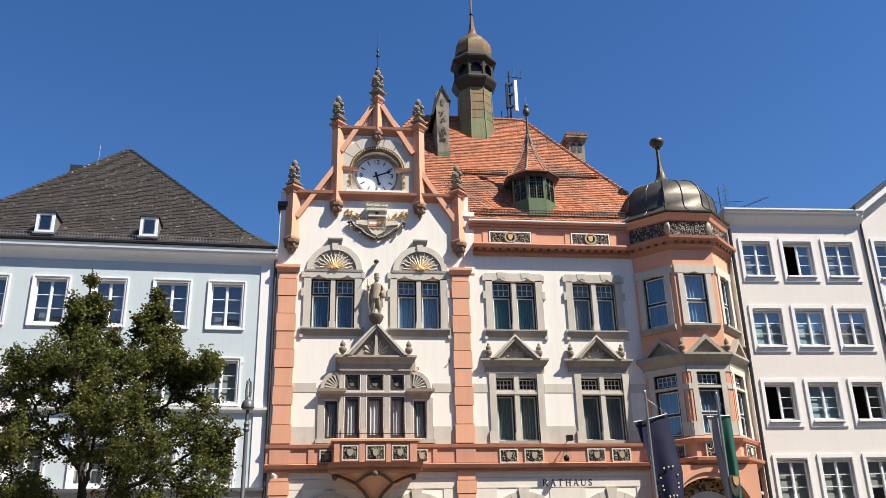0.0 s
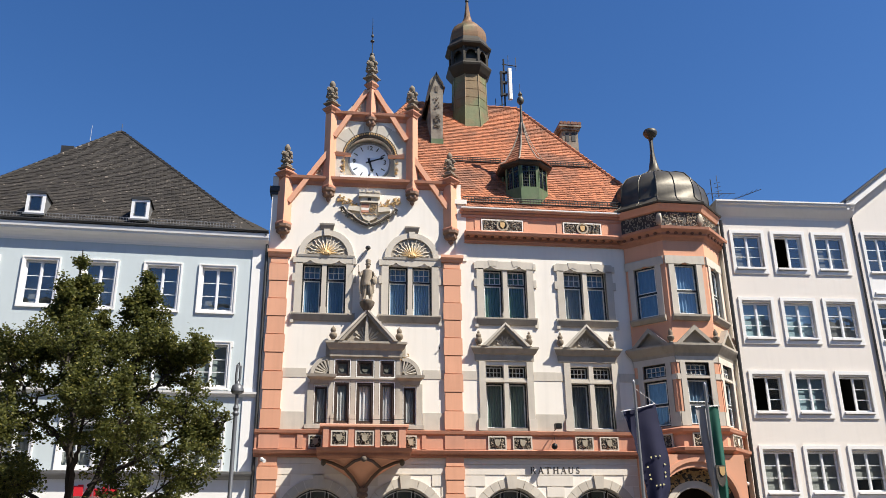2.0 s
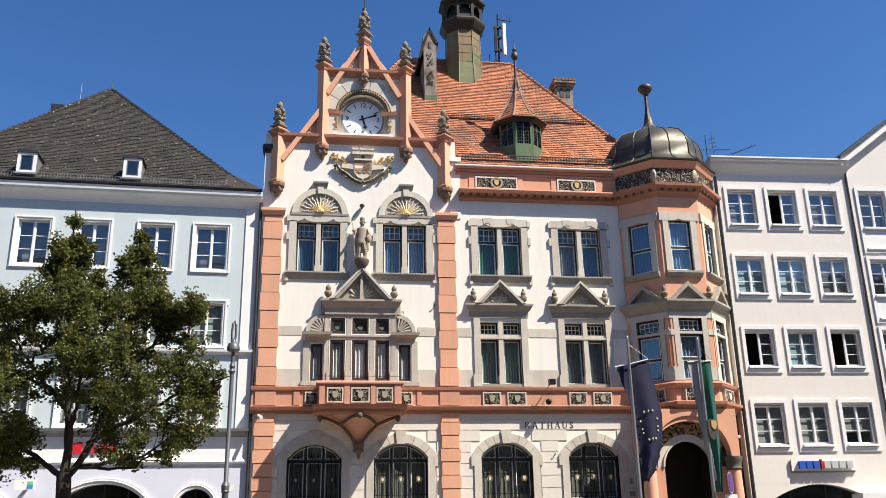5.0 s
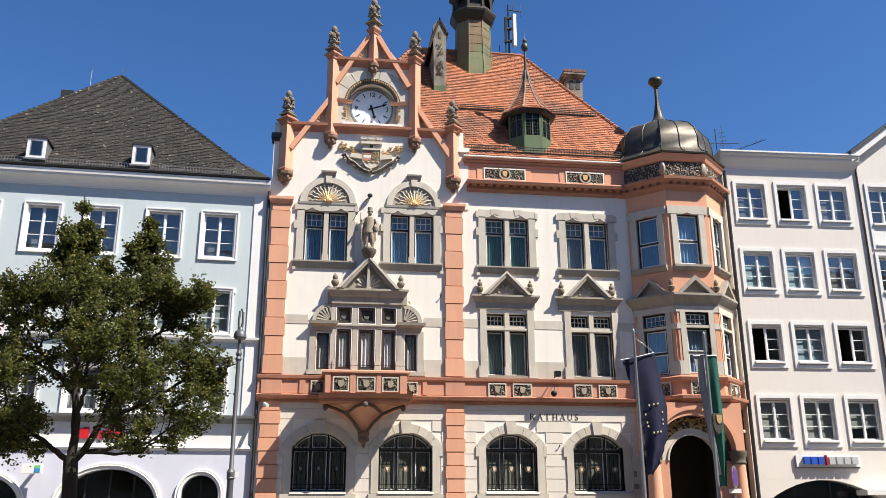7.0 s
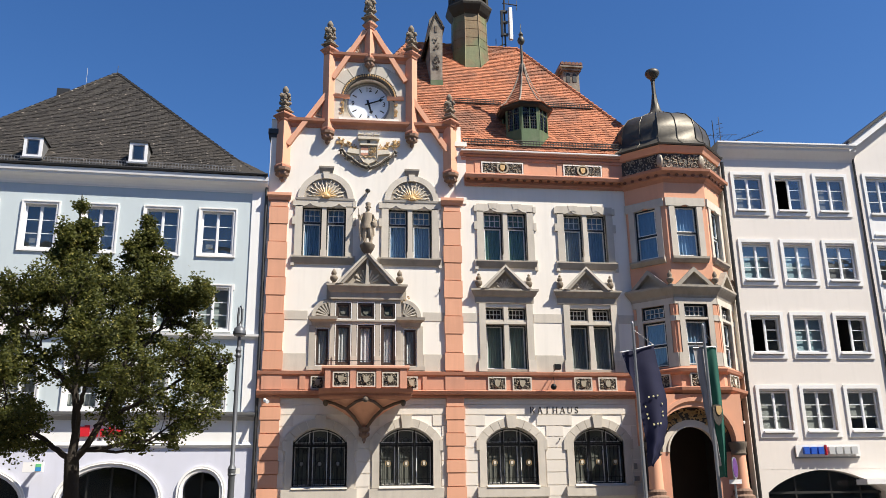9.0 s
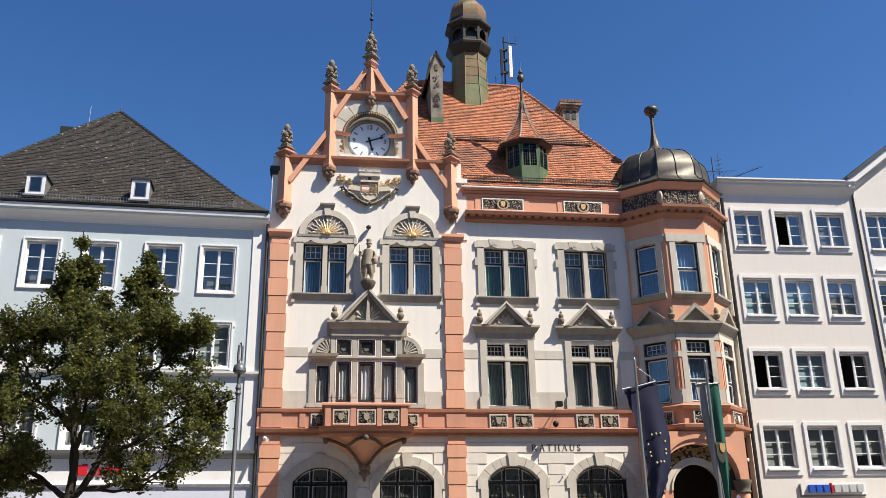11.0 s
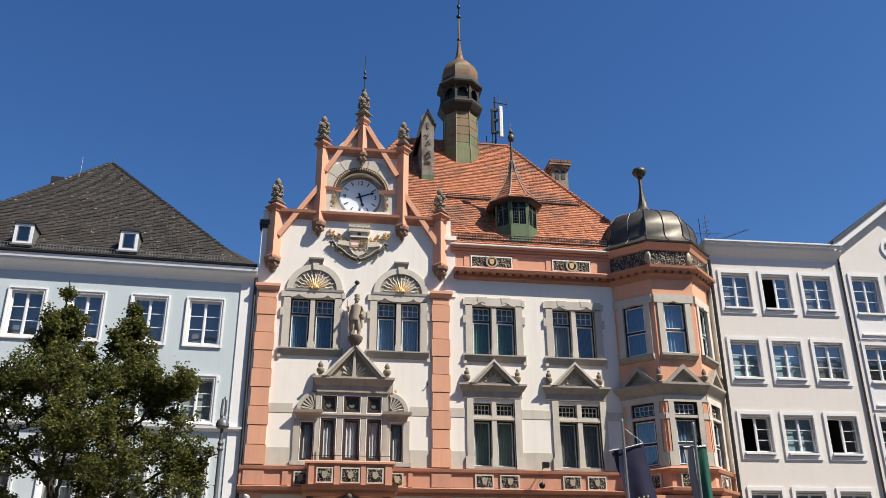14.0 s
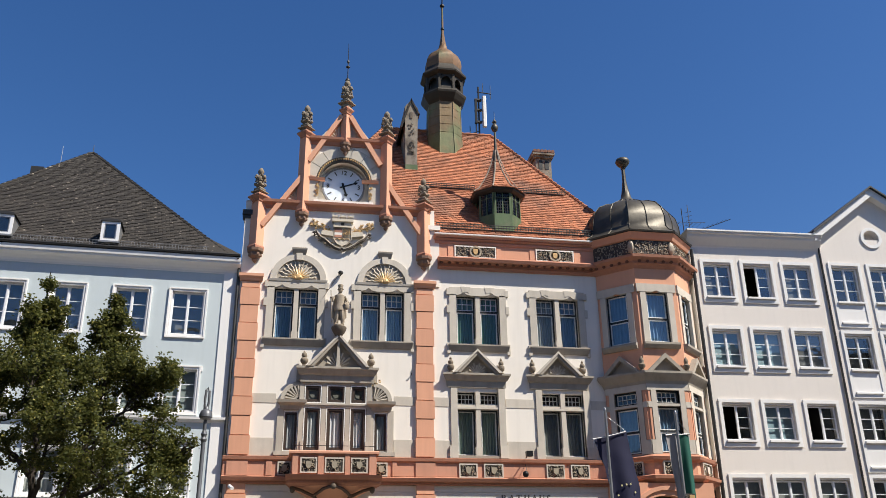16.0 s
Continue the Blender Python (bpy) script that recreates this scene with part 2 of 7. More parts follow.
def pieces(g):
    """The parts of a mesh that do not hang together."""
    root = list(range(len(g.v)))

    def find(i):
        while root[i] != i:
            root[i] = root[root[i]]
            i = root[i]
        return i

    for f in g.f:
        for i in f[1:]:
            root[find(i)] = find(f[0])
    out = {}
    for f in g.f:
        h = out.setdefault(find(f[0]), (G(), {}))
        for i in f:
            if i not in h[1]:
                h[1][i] = len(h[0].v)
                h[0].v.append(g.v[i])
        h[0].f.append(tuple(h[1][i] for i in f))
    return [h[0] for h in out.values()]


def part(name, g, mat, parent, label="", smooth=False):
    if name in SPLIT:
        made = pieces(g)
        if len(made) > 1:
            for h in made[1:]:
                part_one(name.rstrip("s"), h, mat, parent, label, smooth)
            return part_one(name.rstrip("s"), made[0], mat, parent, label, smooth)
    return part_one(name, g, mat, parent, label, smooth)


def part_one(name, g, mat, parent, label="", smooth=False):
    ob = new(name, g if isinstance(g, bpy.types.Mesh) else mesh_of(name, g, mat, smooth))
    m = Matrix.Identity(4)
    while parent.parent and parent.parent.parent:
        m, parent = parent.matrix_basis @ m, parent.parent
    ob.parent = parent
    ob.matrix_basis = m
    if label:
        ob["label"] = label
    return ob


def fill(ob, g, mat):
    """Gives a part its mesh after its own parts were made."""
    old = ob.data
    ob.data = mesh_of(old.name, g, mat)
    bpy.data.meshes.remove(old)


def thing(name, m, label, category, group="", kind=""):
    ob = new(name)
    ob.matrix_world = m
    return tagged(ob, label, category, group, kind)


def single(name, g, mat, m, label, category, group="", kind="", smooth=False):
    ob = new(name, mesh_of(name, g, mat, smooth))
    ob.matrix_world = m
    return tagged(ob, label, category, group, kind)


def holed(g, x0, x1, y0, y1, z0, z1, holes):
    """A wall in one piece with rectangular openings (x0, x1, z0, z1)."""
    xs = sorted({x0, x1, *(v for h in holes for v in h[:2] if x0 < v < x1)})
    zs = sorted({z0, z1, *(v for h in holes for v in h[2:] if z0 < v < z1)})
    nx, nz = len(xs) - 1, len(zs) - 1

    def solid(i, j):
        if not (0 <= i < nx and 0 <= j < nz):
            return False
        x, z = (xs[i] + xs[i + 1]) / 2, (zs[j] + zs[j + 1]) / 2
        return not any(h[0] < x < h[1] and h[2] < z < h[3] for h in holes)

    pts = [(x, y, z) for y in (y0, y1) for z in zs for x in xs]

    def at(i, j, k):
        return k * (nx + 1) * (nz + 1) + j * (nx + 1) + i

    fs = []
    for i in range(nx):
        for j in range(nz):
            if not solid(i, j):
                continue
            fs.append((at(i, j, 0), at(i + 1, j, 0), at(i + 1, j + 1, 0), at(i, j + 1, 0)))
            fs.append((at(i, j, 1), at(i, j + 1, 1), at(i + 1, j + 1, 1), at(i + 1, j, 1)))
            for di, dj, p, q in ((-1, 0, (i, j), (i, j + 1)), (1, 0, (i + 1, j + 1), (i + 1, j)), (0, -1, (i + 1, j), (i, j)), (0, 1, (i, j + 1), (i + 1, j + 1))):
                if not solid(i + di, j + dj):
                    fs.append((at(*p, 0), at(*q, 0), at(*q, 1), at(*p, 1)))
    used = sorted({v for f in fs for v in f})
    index = {v: n for n, v in enumerate(used)}
    return g.add([pts[v] for v in used], [tuple(index[v] for v in f) for f in fs])


def ring_rect(g, x0, x1, z0, z1, w, y0, y1):
    def corners(d, y):
        return [(x0 + d, y, z0 + d), (x1 - d, y, z0 + d), (x1 - d, y, z1 - d), (x0 + d, y, z1 - d)]

    loops = [corners(0, y0), corners(0, y1), corners(w, y1), corners(w, y0)]
    fs = [(a * 4 + i, a * 4 + (i + 1) % 4, (a + 1) % 4 * 4 + (i + 1) % 4, (a + 1) % 4 * 4 + i) for a in range(4) for i in range(4)]
    return g.add([p for l in loops for p in l], fs)


def window_light(win, x0, x1, z0, z1, y, sash, grid=(1, 1), glass=M_GLASS, w=0.045, bar=0.025):
    """One glazed sash under a window: its sash, its bars and its pane."""
    part("sash", ring_rect(G(), x0, x1, z0, z1, w, y, y + 0.05), sash, win)
    nx, nz = grid
    if nx * nz > 1:
        g = G()
        for i in range(1, nx):
            x = x0 + w + (x1 - x0 - 2 * w) * i / nx
            g.box(x - bar / 2, x + bar / 2, y + 0.005, y + 0.04, z0 + w, z1 - w)
        for i in range(1, nz):
            z = z0 + w + (z1 - z0 - 2 * w) * i / nz
            g.box(x0 + w, x1 - w, y + 0.008, y + 0.037, z - bar / 2, z + bar / 2)
        part("glazing_bar", g, sash, win)
    px = part("pane", G().add([(x0 + w, y + 0.03, z0 + w), (x1 - w, y + 0.03, z0 + w), (x1 - w, y + 0.03, z1 - w), (x0 + w, y + 0.03, z1 - w)], [(0, 1, 2, 3)]), glass, win)
    px.visible_shadow = False


def curtain(win, x0, x1, z0, z1, y, mat, folds=7):
    n = folds * 6
    rings = []
    for z in (z0, z1):
        rings.append([(x0 + (x1 - x0) * i / n, y + 0.03 * math.sin(2 * math.pi * i / 6.0), z) for i in range(n + 1)])
    part("curtain", G().sweep(rings, closed=False, caps=False), mat, win)

# ---- ground ----
single("ground", G().box(-300, 300, -200, 400, -0.3, 0.0), M_PAVING, pose(0, 0, 0), "grey stone paving of the town square", "ground", kind="structure")

# Unseen walls, added to cut the sky light that fills the fronts' shadows.
single("wall_south", G().box(-90, 90, -7, -6, 0, 21), M_BACKWALL, pose(0, 0, 0), "unseen plain wall added behind the viewer to block sky light", "wall", kind="structure")
single("wall_west", G().box(-66, -65, -17, 60, 0, 14), M_BACKWALL, pose(0, 0, 0), "unseen plain wall added at the side to limit sky light", "wall", kind="structure")
single("wall_east", G().box(65, 66, -17, 60, 0, 14), M_BACKWALL, pose(0, 0, 0), "unseen plain wall added at the side to limit sky light", "wall", kind="structure")

# ---- the town hall: y 0 is the plane of its front, minus y towards the square ----
HALL = pose(0, 30, 0)
hall = thing("town_hall", HALL, "cream and salmon town hall with clock gable and red tiled roof", "town hall")

GF = [(-1.10, 0.72), (1.81, 3.65), (5.51, 7.32), (8.62, 10.43)]
UP = [(-1.05, 0.53), (2.09, 3.69), (5.64, 7.29), (8.72, 10.38)]
MID = [(5.62, 7.13), (8.76, 10.32)]
SIDE = [(-0.46, 0.03), (2.63, 3.11)]
XL, XR = -2.3, 11.3
EAVE = 14.75

holes = [(a, b, 2.43, 4.38) for a, b in GF] + [(a, b, 10.42, 12.34) for a, b in UP]
for a, b in MID:
    holes += [(a, b, 6.38, 8.66)]
holes += [(a, b, 6.45, 7.82) for a, b in SIDE] + [(0.12, 2.46, 6.45, 8.74)]
wall_mesh = holed(G(), XL, XR, 0.0, 0.45, 0.0, 15.75, holes + [(4.85, XR + 1, 13.8, 16)])
for a, b in GF:
    # the arched heads of the openings
    cx, w, rise = (a + b) / 2, (b - a) / 2, 0.47
    r = (w * w + rise * rise) / (2 * rise)
    pts = [(a, 4.38)]
    for i in range(13):
        x = a + (b - a) * i / 12
        pts.append((x, 4.38 - r + math.sqrt(r * r - (x - cx) ** 2) - 0.001))
    pts.append((b, 4.38))
    part("arch_head", G().prism(pts, 0.001, 0.44), M_WHITE, hall)
part("wall", wall_mesh, M_WHITE, hall, "cream plaster front wall")
part("wall", G().box(XL, XL + 0.45, 0.45, 12, 0, 14.6).box(14.6, 15.05, 0.45, 12, 0, 14.6).box(XL, 15.05, 12, 12.4, 0, 14.6).box(XL, 15.05, 0.45, 12, 14.3, 14.6), M_WHITE, hall, "plain side and back walls")
part("floor", G().box(-1.8, 14.6, 0.45, 12, 6.0, 6.2).box(-1.8, 14.6, 0.45, 12, 9.9, 10.1).box(-1.8, 14.6, 3.0, 3.1, 0, 14.3), M_INSIDE, hall, "interior floors and partition, coloured dark for room shade")

# grey bands of the first floor
gb = G()
for z0, z1 in ((6.3, 6.9), (8.1, 8.42)):
    for a, b in ((-1.58, -0.75), (3.35, 4.14), (4.75, 5.35), (7.40, 8.5), (10.6, 11.2)):
        gb.box(a, b, -0.015, 0.0, z0, z1)
part("stone_band", gb, M_STONE, hall, "grey stone band between the windows")

# rusticated courses of the ground floor
zc = [0.6, 0.92, 1.28, 1.66, 2.03, 2.40, 2.83, 3.24, 3.66, 4.04, 4.41, 4.79, 5.14, 5.36]
for a, b in ((-1.58, 4.14), (4.75, 11.2)):
    for z0, z1 in zip(zc, zc[1:]):
        x = a
        for p, q in GF + [(b, b)]:
            if p < a or p > b:
                continue
            lo, hi = p - 0.30, q + 0.30
            if p == b:
                lo = b
            elif z0 >= 4.7:
                continue
            elif z0 > 4.0:
                half = math.sqrt(1.47 ** 2 - (z0 - 3.264) ** 2)
                lo, hi = (p + q) / 2 - half, (p + q) / 2 + half
            if lo > x + 0.02:
                part("course", G().box(x, lo, -0.025, 0.0, z0 + 0.014, z1 - 0.014), M_WHITELOW, hall)
            x = hi
part("plinth", G().box(XL - 0.05, XR, -0.12, 0, 0, 0.55).box(XL - 0.02, XR, -0.08, 0, 0.55, 0.6), M_STONE, hall, "grey stone plinth")


def pilaster(x0, x1):
    p = part("pilaster", G().box(x0, x1, -0.06, 0.0, 0.6, 12.5), M_PINK, hall, "salmon pilaster with raised blocks")
    z, k = 0.62, 0
    while z < 12.4:
        h = 0.66 if z > 6.3 else 0.445
        if 5.3 < z < 6.3:
            z = 6.32
            continue
        d = 0.035 if k % 2 else 0.0
        part("block", G().prism([(x0 - d, z), (x1 + d, z), (x1 + d, min(z + h, 12.5) - 0.03), (x0 - d, min(z + h, 12.5) - 0.03)], -0.105 - d * 0.5, -0.06), M_PINK, p)
        z, k = z + h, k + 1
    part("capital", G().moulding([(0, 12.5), (-0.12, 12.5), (-0.15, 12.58), (-0.22, 12.66), (-0.22, 12.76), (0, 12.76)], x0 - 0.06, x1 + 0.06, 0.3), M_PINK, p, "moulded salmon capital")
    return p


pilaster(-2.2, -1.58)
pilaster(4.14, 4.75)

# string course between ground and first floor
sc = [(0, 5.36), (-0.10, 5.36), (-0.13, 5.44), (-0.24, 5.48), (-0.28, 5.58), (-0.12, 5.62), (-0.08, 5.64), (-0.08, 6.1), (-0.16, 6.16), (-0.18, 6.26), (0, 6.30)]
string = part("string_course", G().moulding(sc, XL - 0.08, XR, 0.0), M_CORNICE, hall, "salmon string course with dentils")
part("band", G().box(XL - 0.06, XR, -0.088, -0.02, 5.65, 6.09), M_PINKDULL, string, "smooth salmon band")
dent = G()
x = XL
while x < XR - 0.1:
    dent.box(x, x + 0.05, -0.16, -0.1, 5.38, 5.43)
    x += 0.095
part("dentil", dent, M_CORNICE, string)
for a, b in ((-2.24, -1.55), (4.10, 4.79), (-0.95, -0.75), (3.3, 3.45)):
    part("pier", G().box(a, b, -0.13, -0.08, 5.64, 6.12), M_PINKDULL, string)


def ornament(g, x0, x1, z0, z1, y, seed, n=26, size=0.05):
    """Scrolls and leaves of a carved panel."""
    rnd = random.Random(seed)
    cx, cz = (x0 + x1) / 2, (z0 + z1) / 2
    for i in range(n):
        x, z = rnd.uniform(x0 + size, x1 - size), rnd.uniform(z0 + size, z1 - size)
        a0, r = rnd.uniform(0, 360), rnd.uniform(0.5, 1.2) * size
        turn, lift = rnd.uniform(200, 420), rnd.uniform(0.01, 0.04)
        curl = [radians(a0 + turn * k / 6) for k in range(7)]
        g.tube([(x + r * (1 - 0.1 * k) * math.cos(t), y - lift, z + r * (1 - 0.1 * k) * math.sin(t)) for k, t in enumerate(curl)], 0.16 * r + 0.008, 5, 0.008)
    return g


def scrolls(g, x0, x1, z0, z1, y, seed):
    """Rows of carved spirals with leaf buds between them."""
    rnd = random.Random(seed)
    h = z1 - z0
    nz = 2
    nx = max(2, round((x1 - x0) / (h / nz)))
    for i in range(nx):
        for j in range(nz):
            c = h / nz
            cx = x0 + (x1 - x0) * (i + 0.5) / nx + rnd.uniform(-0.15, 0.15) * c
            cz = z0 + h * (j + 0.5) / nz + rnd.uniform(-0.12, 0.12) * c
            way = 1 if (i + j) % 2 else -1
            a0 = rnd.uniform(0, 6.28)
            size = c * rnd.uniform(0.36, 0.52)
            spiral = [(size * (1 - k / 11), a0 + way * 0.72 * k) for k in range(rnd.randint(5, 10))]
            g.tube([(cx + r * math.cos(a), y - 0.012 - 0.02 * k / 10, cz + r * math.sin(a)) for k, (r, a) in enumerate(spiral)], 0.10 * c, 5, 0.05 * c)
            g.blob((cx, y - 0.03, cz), (0.10 * c, 0.03, 0.10 * c), 6, 4)
            for k in range(4):
                a = a0 + 2.4 + 1.6 * k
                g.blob((cx + 0.52 * c * math.cos(a), y - 0.015, cz + 0.52 * c * math.sin(a)), (0.09 * c, 0.02, 0.12 * c), 5, 4)
    return g


def shield(g, cx, cz, w, h, y0, y1):
    return g.prism([(cx - w, cz + h), (cx - w, cz - 0.2 * h), (cx - 0.6 * w, cz - 0.75 * h), (cx, cz - h), (cx + 0.6 * w, cz - 0.75 * h), (cx + w, cz - 0.2 * h), (cx + w, cz + h)][::-1], y0, y1)


def relief_panel(parent, x0, x1, z0, z1, y, seed, frame=M_STONE, badge=M_CREST, rounded=False):
    p = part("relief_panel", G().box(x0, x1, y - 0.01, y + 0.03, z0, z1), M_RELIEF, parent, "dark carved panel with a pale shield")
    frame = M_WHITE if rounded else frame
    part("panel_frame", ring_rect(G(), x0 - 0.05, x1 + 0.05, z0 - 0.04, z1 + 0.04, 0.045, y - 0.035, y + 0.02), frame, p)
    part("scrollwork", scrolls(G(), x0, x1, z0, z1, y - 0.01, seed), M_SCROLL, p)
    cx, cz = (x0 + x1) / 2, (z0 + z1) / 2
    if rounded:
        g = G().arc(cx, cz, 0.17, 0.235, 0, 360, y - 0.08, y - 0.01, 20)
        part("round_frame", g, M_SCROLL, p)
    part("shield", shield(G(), cx, cz, 0.09, 0.115, y - 0.085, y - 0.02), M_GOLD if rounded else badge, p, "pale gilded shield")


for i, (a, b) in enumerate(((5.67, 6.22), (6.55, 7.14), (8.80, 9.36), (9.69, 10.28))):
    relief_panel(string, a, b, 5.66, 6.06, -0.10, i)

for a, b in ((-0.52, -0.16), (2.74, 3.08)):
    relief_panel(string, a, b, 5.68, 6.06, -0.10, 17)

# top cornice and attic of the plain part
ac = [(0, 13.33), (-0.06, 13.33), (-0.09, 13.40), (-0.13, 13.42), (-0.13, 13.54), (-0.36, 13.57), (-0.40, 13.68), (-0.36, 13.74), (-0.04, 13.78), (0, 13.78)]
cornice = part("cornice", G().moulding(ac, 4.95, 11.7), M_CORNICE, hall, "salmon top cornice with small blocks")
dg = G()
x = 5.0
while x < 11.3:
    dg.blob((x + 0.06, -0.235, 13.53), (0.075, 0.06, 0.06), 7, 4)
    dg.blob((x + 0.06, -0.28, 13.51), (0.03, 0.03, 0.03), 5, 4)
    x += 0.31
part("rosette", dg, M_ROSETTE, cornice)
attic = part("attic", G().box(4.80, 11.7, -0.03, 0.4, 13.76, 14.62).box(4.8, 11.7, -0.12, 0.4, 14.55, 14.66), M_PINK, hall, "salmon attic band under the eaves")
relief_panel(attic, 5.66, 7.19, 13.87, 14.28, -0.05, 11, rounded=True)
relief_panel(attic, 8.87, 10.30, 13.87, 14.28, -0.05, 12, rounded=True)


part("attic_pier", G().box(5.36, 5.58, -0.055, -0.03, 13.80, 14.36).box(7.27, 7.45, -0.055, -0.03, 13.80, 14.36).box(8.58, 8.79, -0.055, -0.03, 13.80, 14.36).box(10.38, 10.62, -0.055, -0.03, 13.80, 14.36), M_PINK, attic)
part("attic_moulding", G().moulding([(0, 14.37), (-0.06, 14.38), (-0.09, 14.46), (-0.06, 14.50), (0, 14.52)], 4.85, 11.6), M_PINKDULL, attic)


# ---- windows of the town hall ----
def surround(parent, x0, x1, z0, z1, w=0.26, y=-0.06, blocks=True):
    g = G().box(x0 - w, x0, y, 0.12, z0, z1).box(x1, x1 + w, y, 0.12, z0, z1)
    s = part("stone_surround", g, M_STONE, parent, "grey stone window surround")
    if blocks:
        for a, b in ((x0 - w - 0.10, x0 - w + 0.02), (x1 + w - 0.02, x1 + w + 0.10)):
            part("block", G().box(a, b, y - 0.01, 0.0, z0 + 0.62 * (z1 - z0), z0 + 0.62 * (z1 - z0) + 0.3), M_STONE, s)
            part("block", G().box(a, b, y - 0.01, 0.0, z1 - 0.02, z1 + 0.22), M_STONE, s)
            part("block", G().box(a, b, y - 0.01, 0.0, z0 - 0.36, z0 + 0.03), M_STONE, s)
    return s


def sill(parent, x0, x1, z, drop=0.16, out=0.16):
    part("sill", G().moulding([(0.1, z), (-out, z - 0.02), (-out, z - 0.07), (-out + 0.06, z - drop * 0.7), (-0.05, z - drop), (0.1, z - drop)], x0, x1, 0.25), M_STONEDARK, parent, "moulded stone sill")


def ogee_lintel(parent, x0, x1, z0, z1, y):
    """A lintel with a small pointed notch over each light."""
    g = G()
    for a, b in ((x0, (x0 + x1) / 2), ((x0 + x1) / 2, x1)):
        c = (a + b) / 2
        g.prism([(a, z1), (a, z0), (c - 0.28, z0), (c - 0.1, z0 + 0.05), (c, z0 + 0.13), (c + 0.1, z0 + 0.05), (c + 0.28, z0), (b, z0), (b, z1)], y, 0.12)
    part("lintel", g, M_STONE, parent, "stone lintel with pointed notches")


def tall_window(x0, x1, z0, z1, curtains, y=0.20, trans=0.31):
    """A pair of dark casements with white barred top lights behind a stone mullion."""
    mid, mw = (x0 + x1) / 2, 0.085
    w = part("window", G(), M_DARKFRAME, hall, "dark framed double window with blue reflections")
    fr = G()
    for k, (a, b) in enumerate(((x0, mid - mw), (mid + mw, x1))):
        zt = z1 - trans * (z1 - z0)
        ring_rect(fr, a, b, z0, z1, 0.055, y, y + 0.1)
        fr.box(a + 0.055, b - 0.055, y, y + 0.1, zt - 0.035, zt + 0.035)
        window_light(w, a + 0.055, b - 0.055, zt + 0.035, z1 - 0.055, y + 0.02, M_SASH, (3, 2), w=0.03, bar=0.022)
        window_light(w, a + 0.055, b - 0.055, z0 + 0.055, zt - 0.035, y + 0.02, M_SASH, w=0.035)
        curtain(w, a + 0.04, b - 0.04, z0 + 0.02, z1 - 0.06, y + 0.15, curtains[k])
    fill(w, fr, M_DARKFRAME)
    part("mullion", G().box(mid - mw, mid + mw, -0.02, 0.24, z0, z1).box(mid - mw - 0.03, mid + mw + 0.03, -0.035, 0.2, z0, z0 + 0.25), M_STONE, w, "grey stone mullion")
    return w


cb, cg, cn = M_CURTAIN_SKY, M_CURTAIN_GREEN, M_CURTAIN_GREY
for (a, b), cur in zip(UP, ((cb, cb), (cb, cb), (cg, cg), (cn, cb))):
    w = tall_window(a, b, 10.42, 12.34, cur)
    s = surround(w, a, b, 10.42, 12.34)
    ogee_lintel(s, a - 0.26, b + 0.26, 12.30, 12.62 if a > 5 else 12.56, -0.06)
    sill(s, a - 0.28, b + 0.28, 10.42, 0.28, 0.155)
    if a > 5:
        part("label_block", G().prism([(c + p, z) for c in ((3 * a + b - 0.17) / 4,) for p, z in ((-0.13, 12.40), (0, 12.45), (0.13, 12.40), (0.19, 12.645), (-0.19, 12.645))], -0.072, 0).prism([(c + p, z) for c in ((a + 3 * b + 0.17) / 4,) for p, z in ((-0.13, 12.40), (0, 12.45), (0.13, 12.40), (0.19, 12.645), (-0.19, 12.645))], -0.072, 0), M_STONE, s)

for a, b in MID:
    mid, mw = (a + b) / 2, 0.085
    w = part("window", G(), M_DARKFRAME, hall, "dark framed cross window with net curtains")
    fr = G()
    for p, q in ((a, mid - mw), (mid + mw, b)):
        ring_rect(fr, p, q, 6.38, 8.03, 0.055, 0.2, 0.3)
        ring_rect(fr, p, q, 8.19, 8.66, 0.05, 0.2, 0.3)
        window_light(w, p + 0.055, q - 0.055, 6.435, 7.975, 0.22, M_SASH, w=0.03)
        window_light(w, p + 0.05, q - 0.05, 8.24, 8.61, 0.22, M_SASH, (4, 2), w=0.025, bar=0.02)
        curtain(w, p + 0.04, q - 0.04, 6.4, 8.0, 0.33, M_CURTAIN_SAGE if p < 8 else cn, 6)
    fill(w, fr, M_DARKFRAME)
    part("mullion", G().box(mid - mw, mid + mw, -0.02, 0.26, 6.38, 8.66).box(mid - mw - 0.03, mid + mw + 0.03, -0.04, 0.2, 6.32, 6.7).box(a, b, -0.04, 0.25, 8.03, 8.10).box(a, b, -0.0, 0.25, 8.10, 8.19), M_STONE, w, "grey stone cross mullion")
    part("sill", G().box(a, b, -0.05, 0.2, 6.30, 6.392), M_STONEDARK, w)
    s = surround(w, a, b, 6.32, 8.78, 0.24, blocks=False)
    part("jamb_foot", G().box(a - 0.3, a, -0.09, 0.1, 6.3, 6.72).box(b, b + 0.3, -0.09, 0.1, 6.3, 6.72), M_STONE, s)


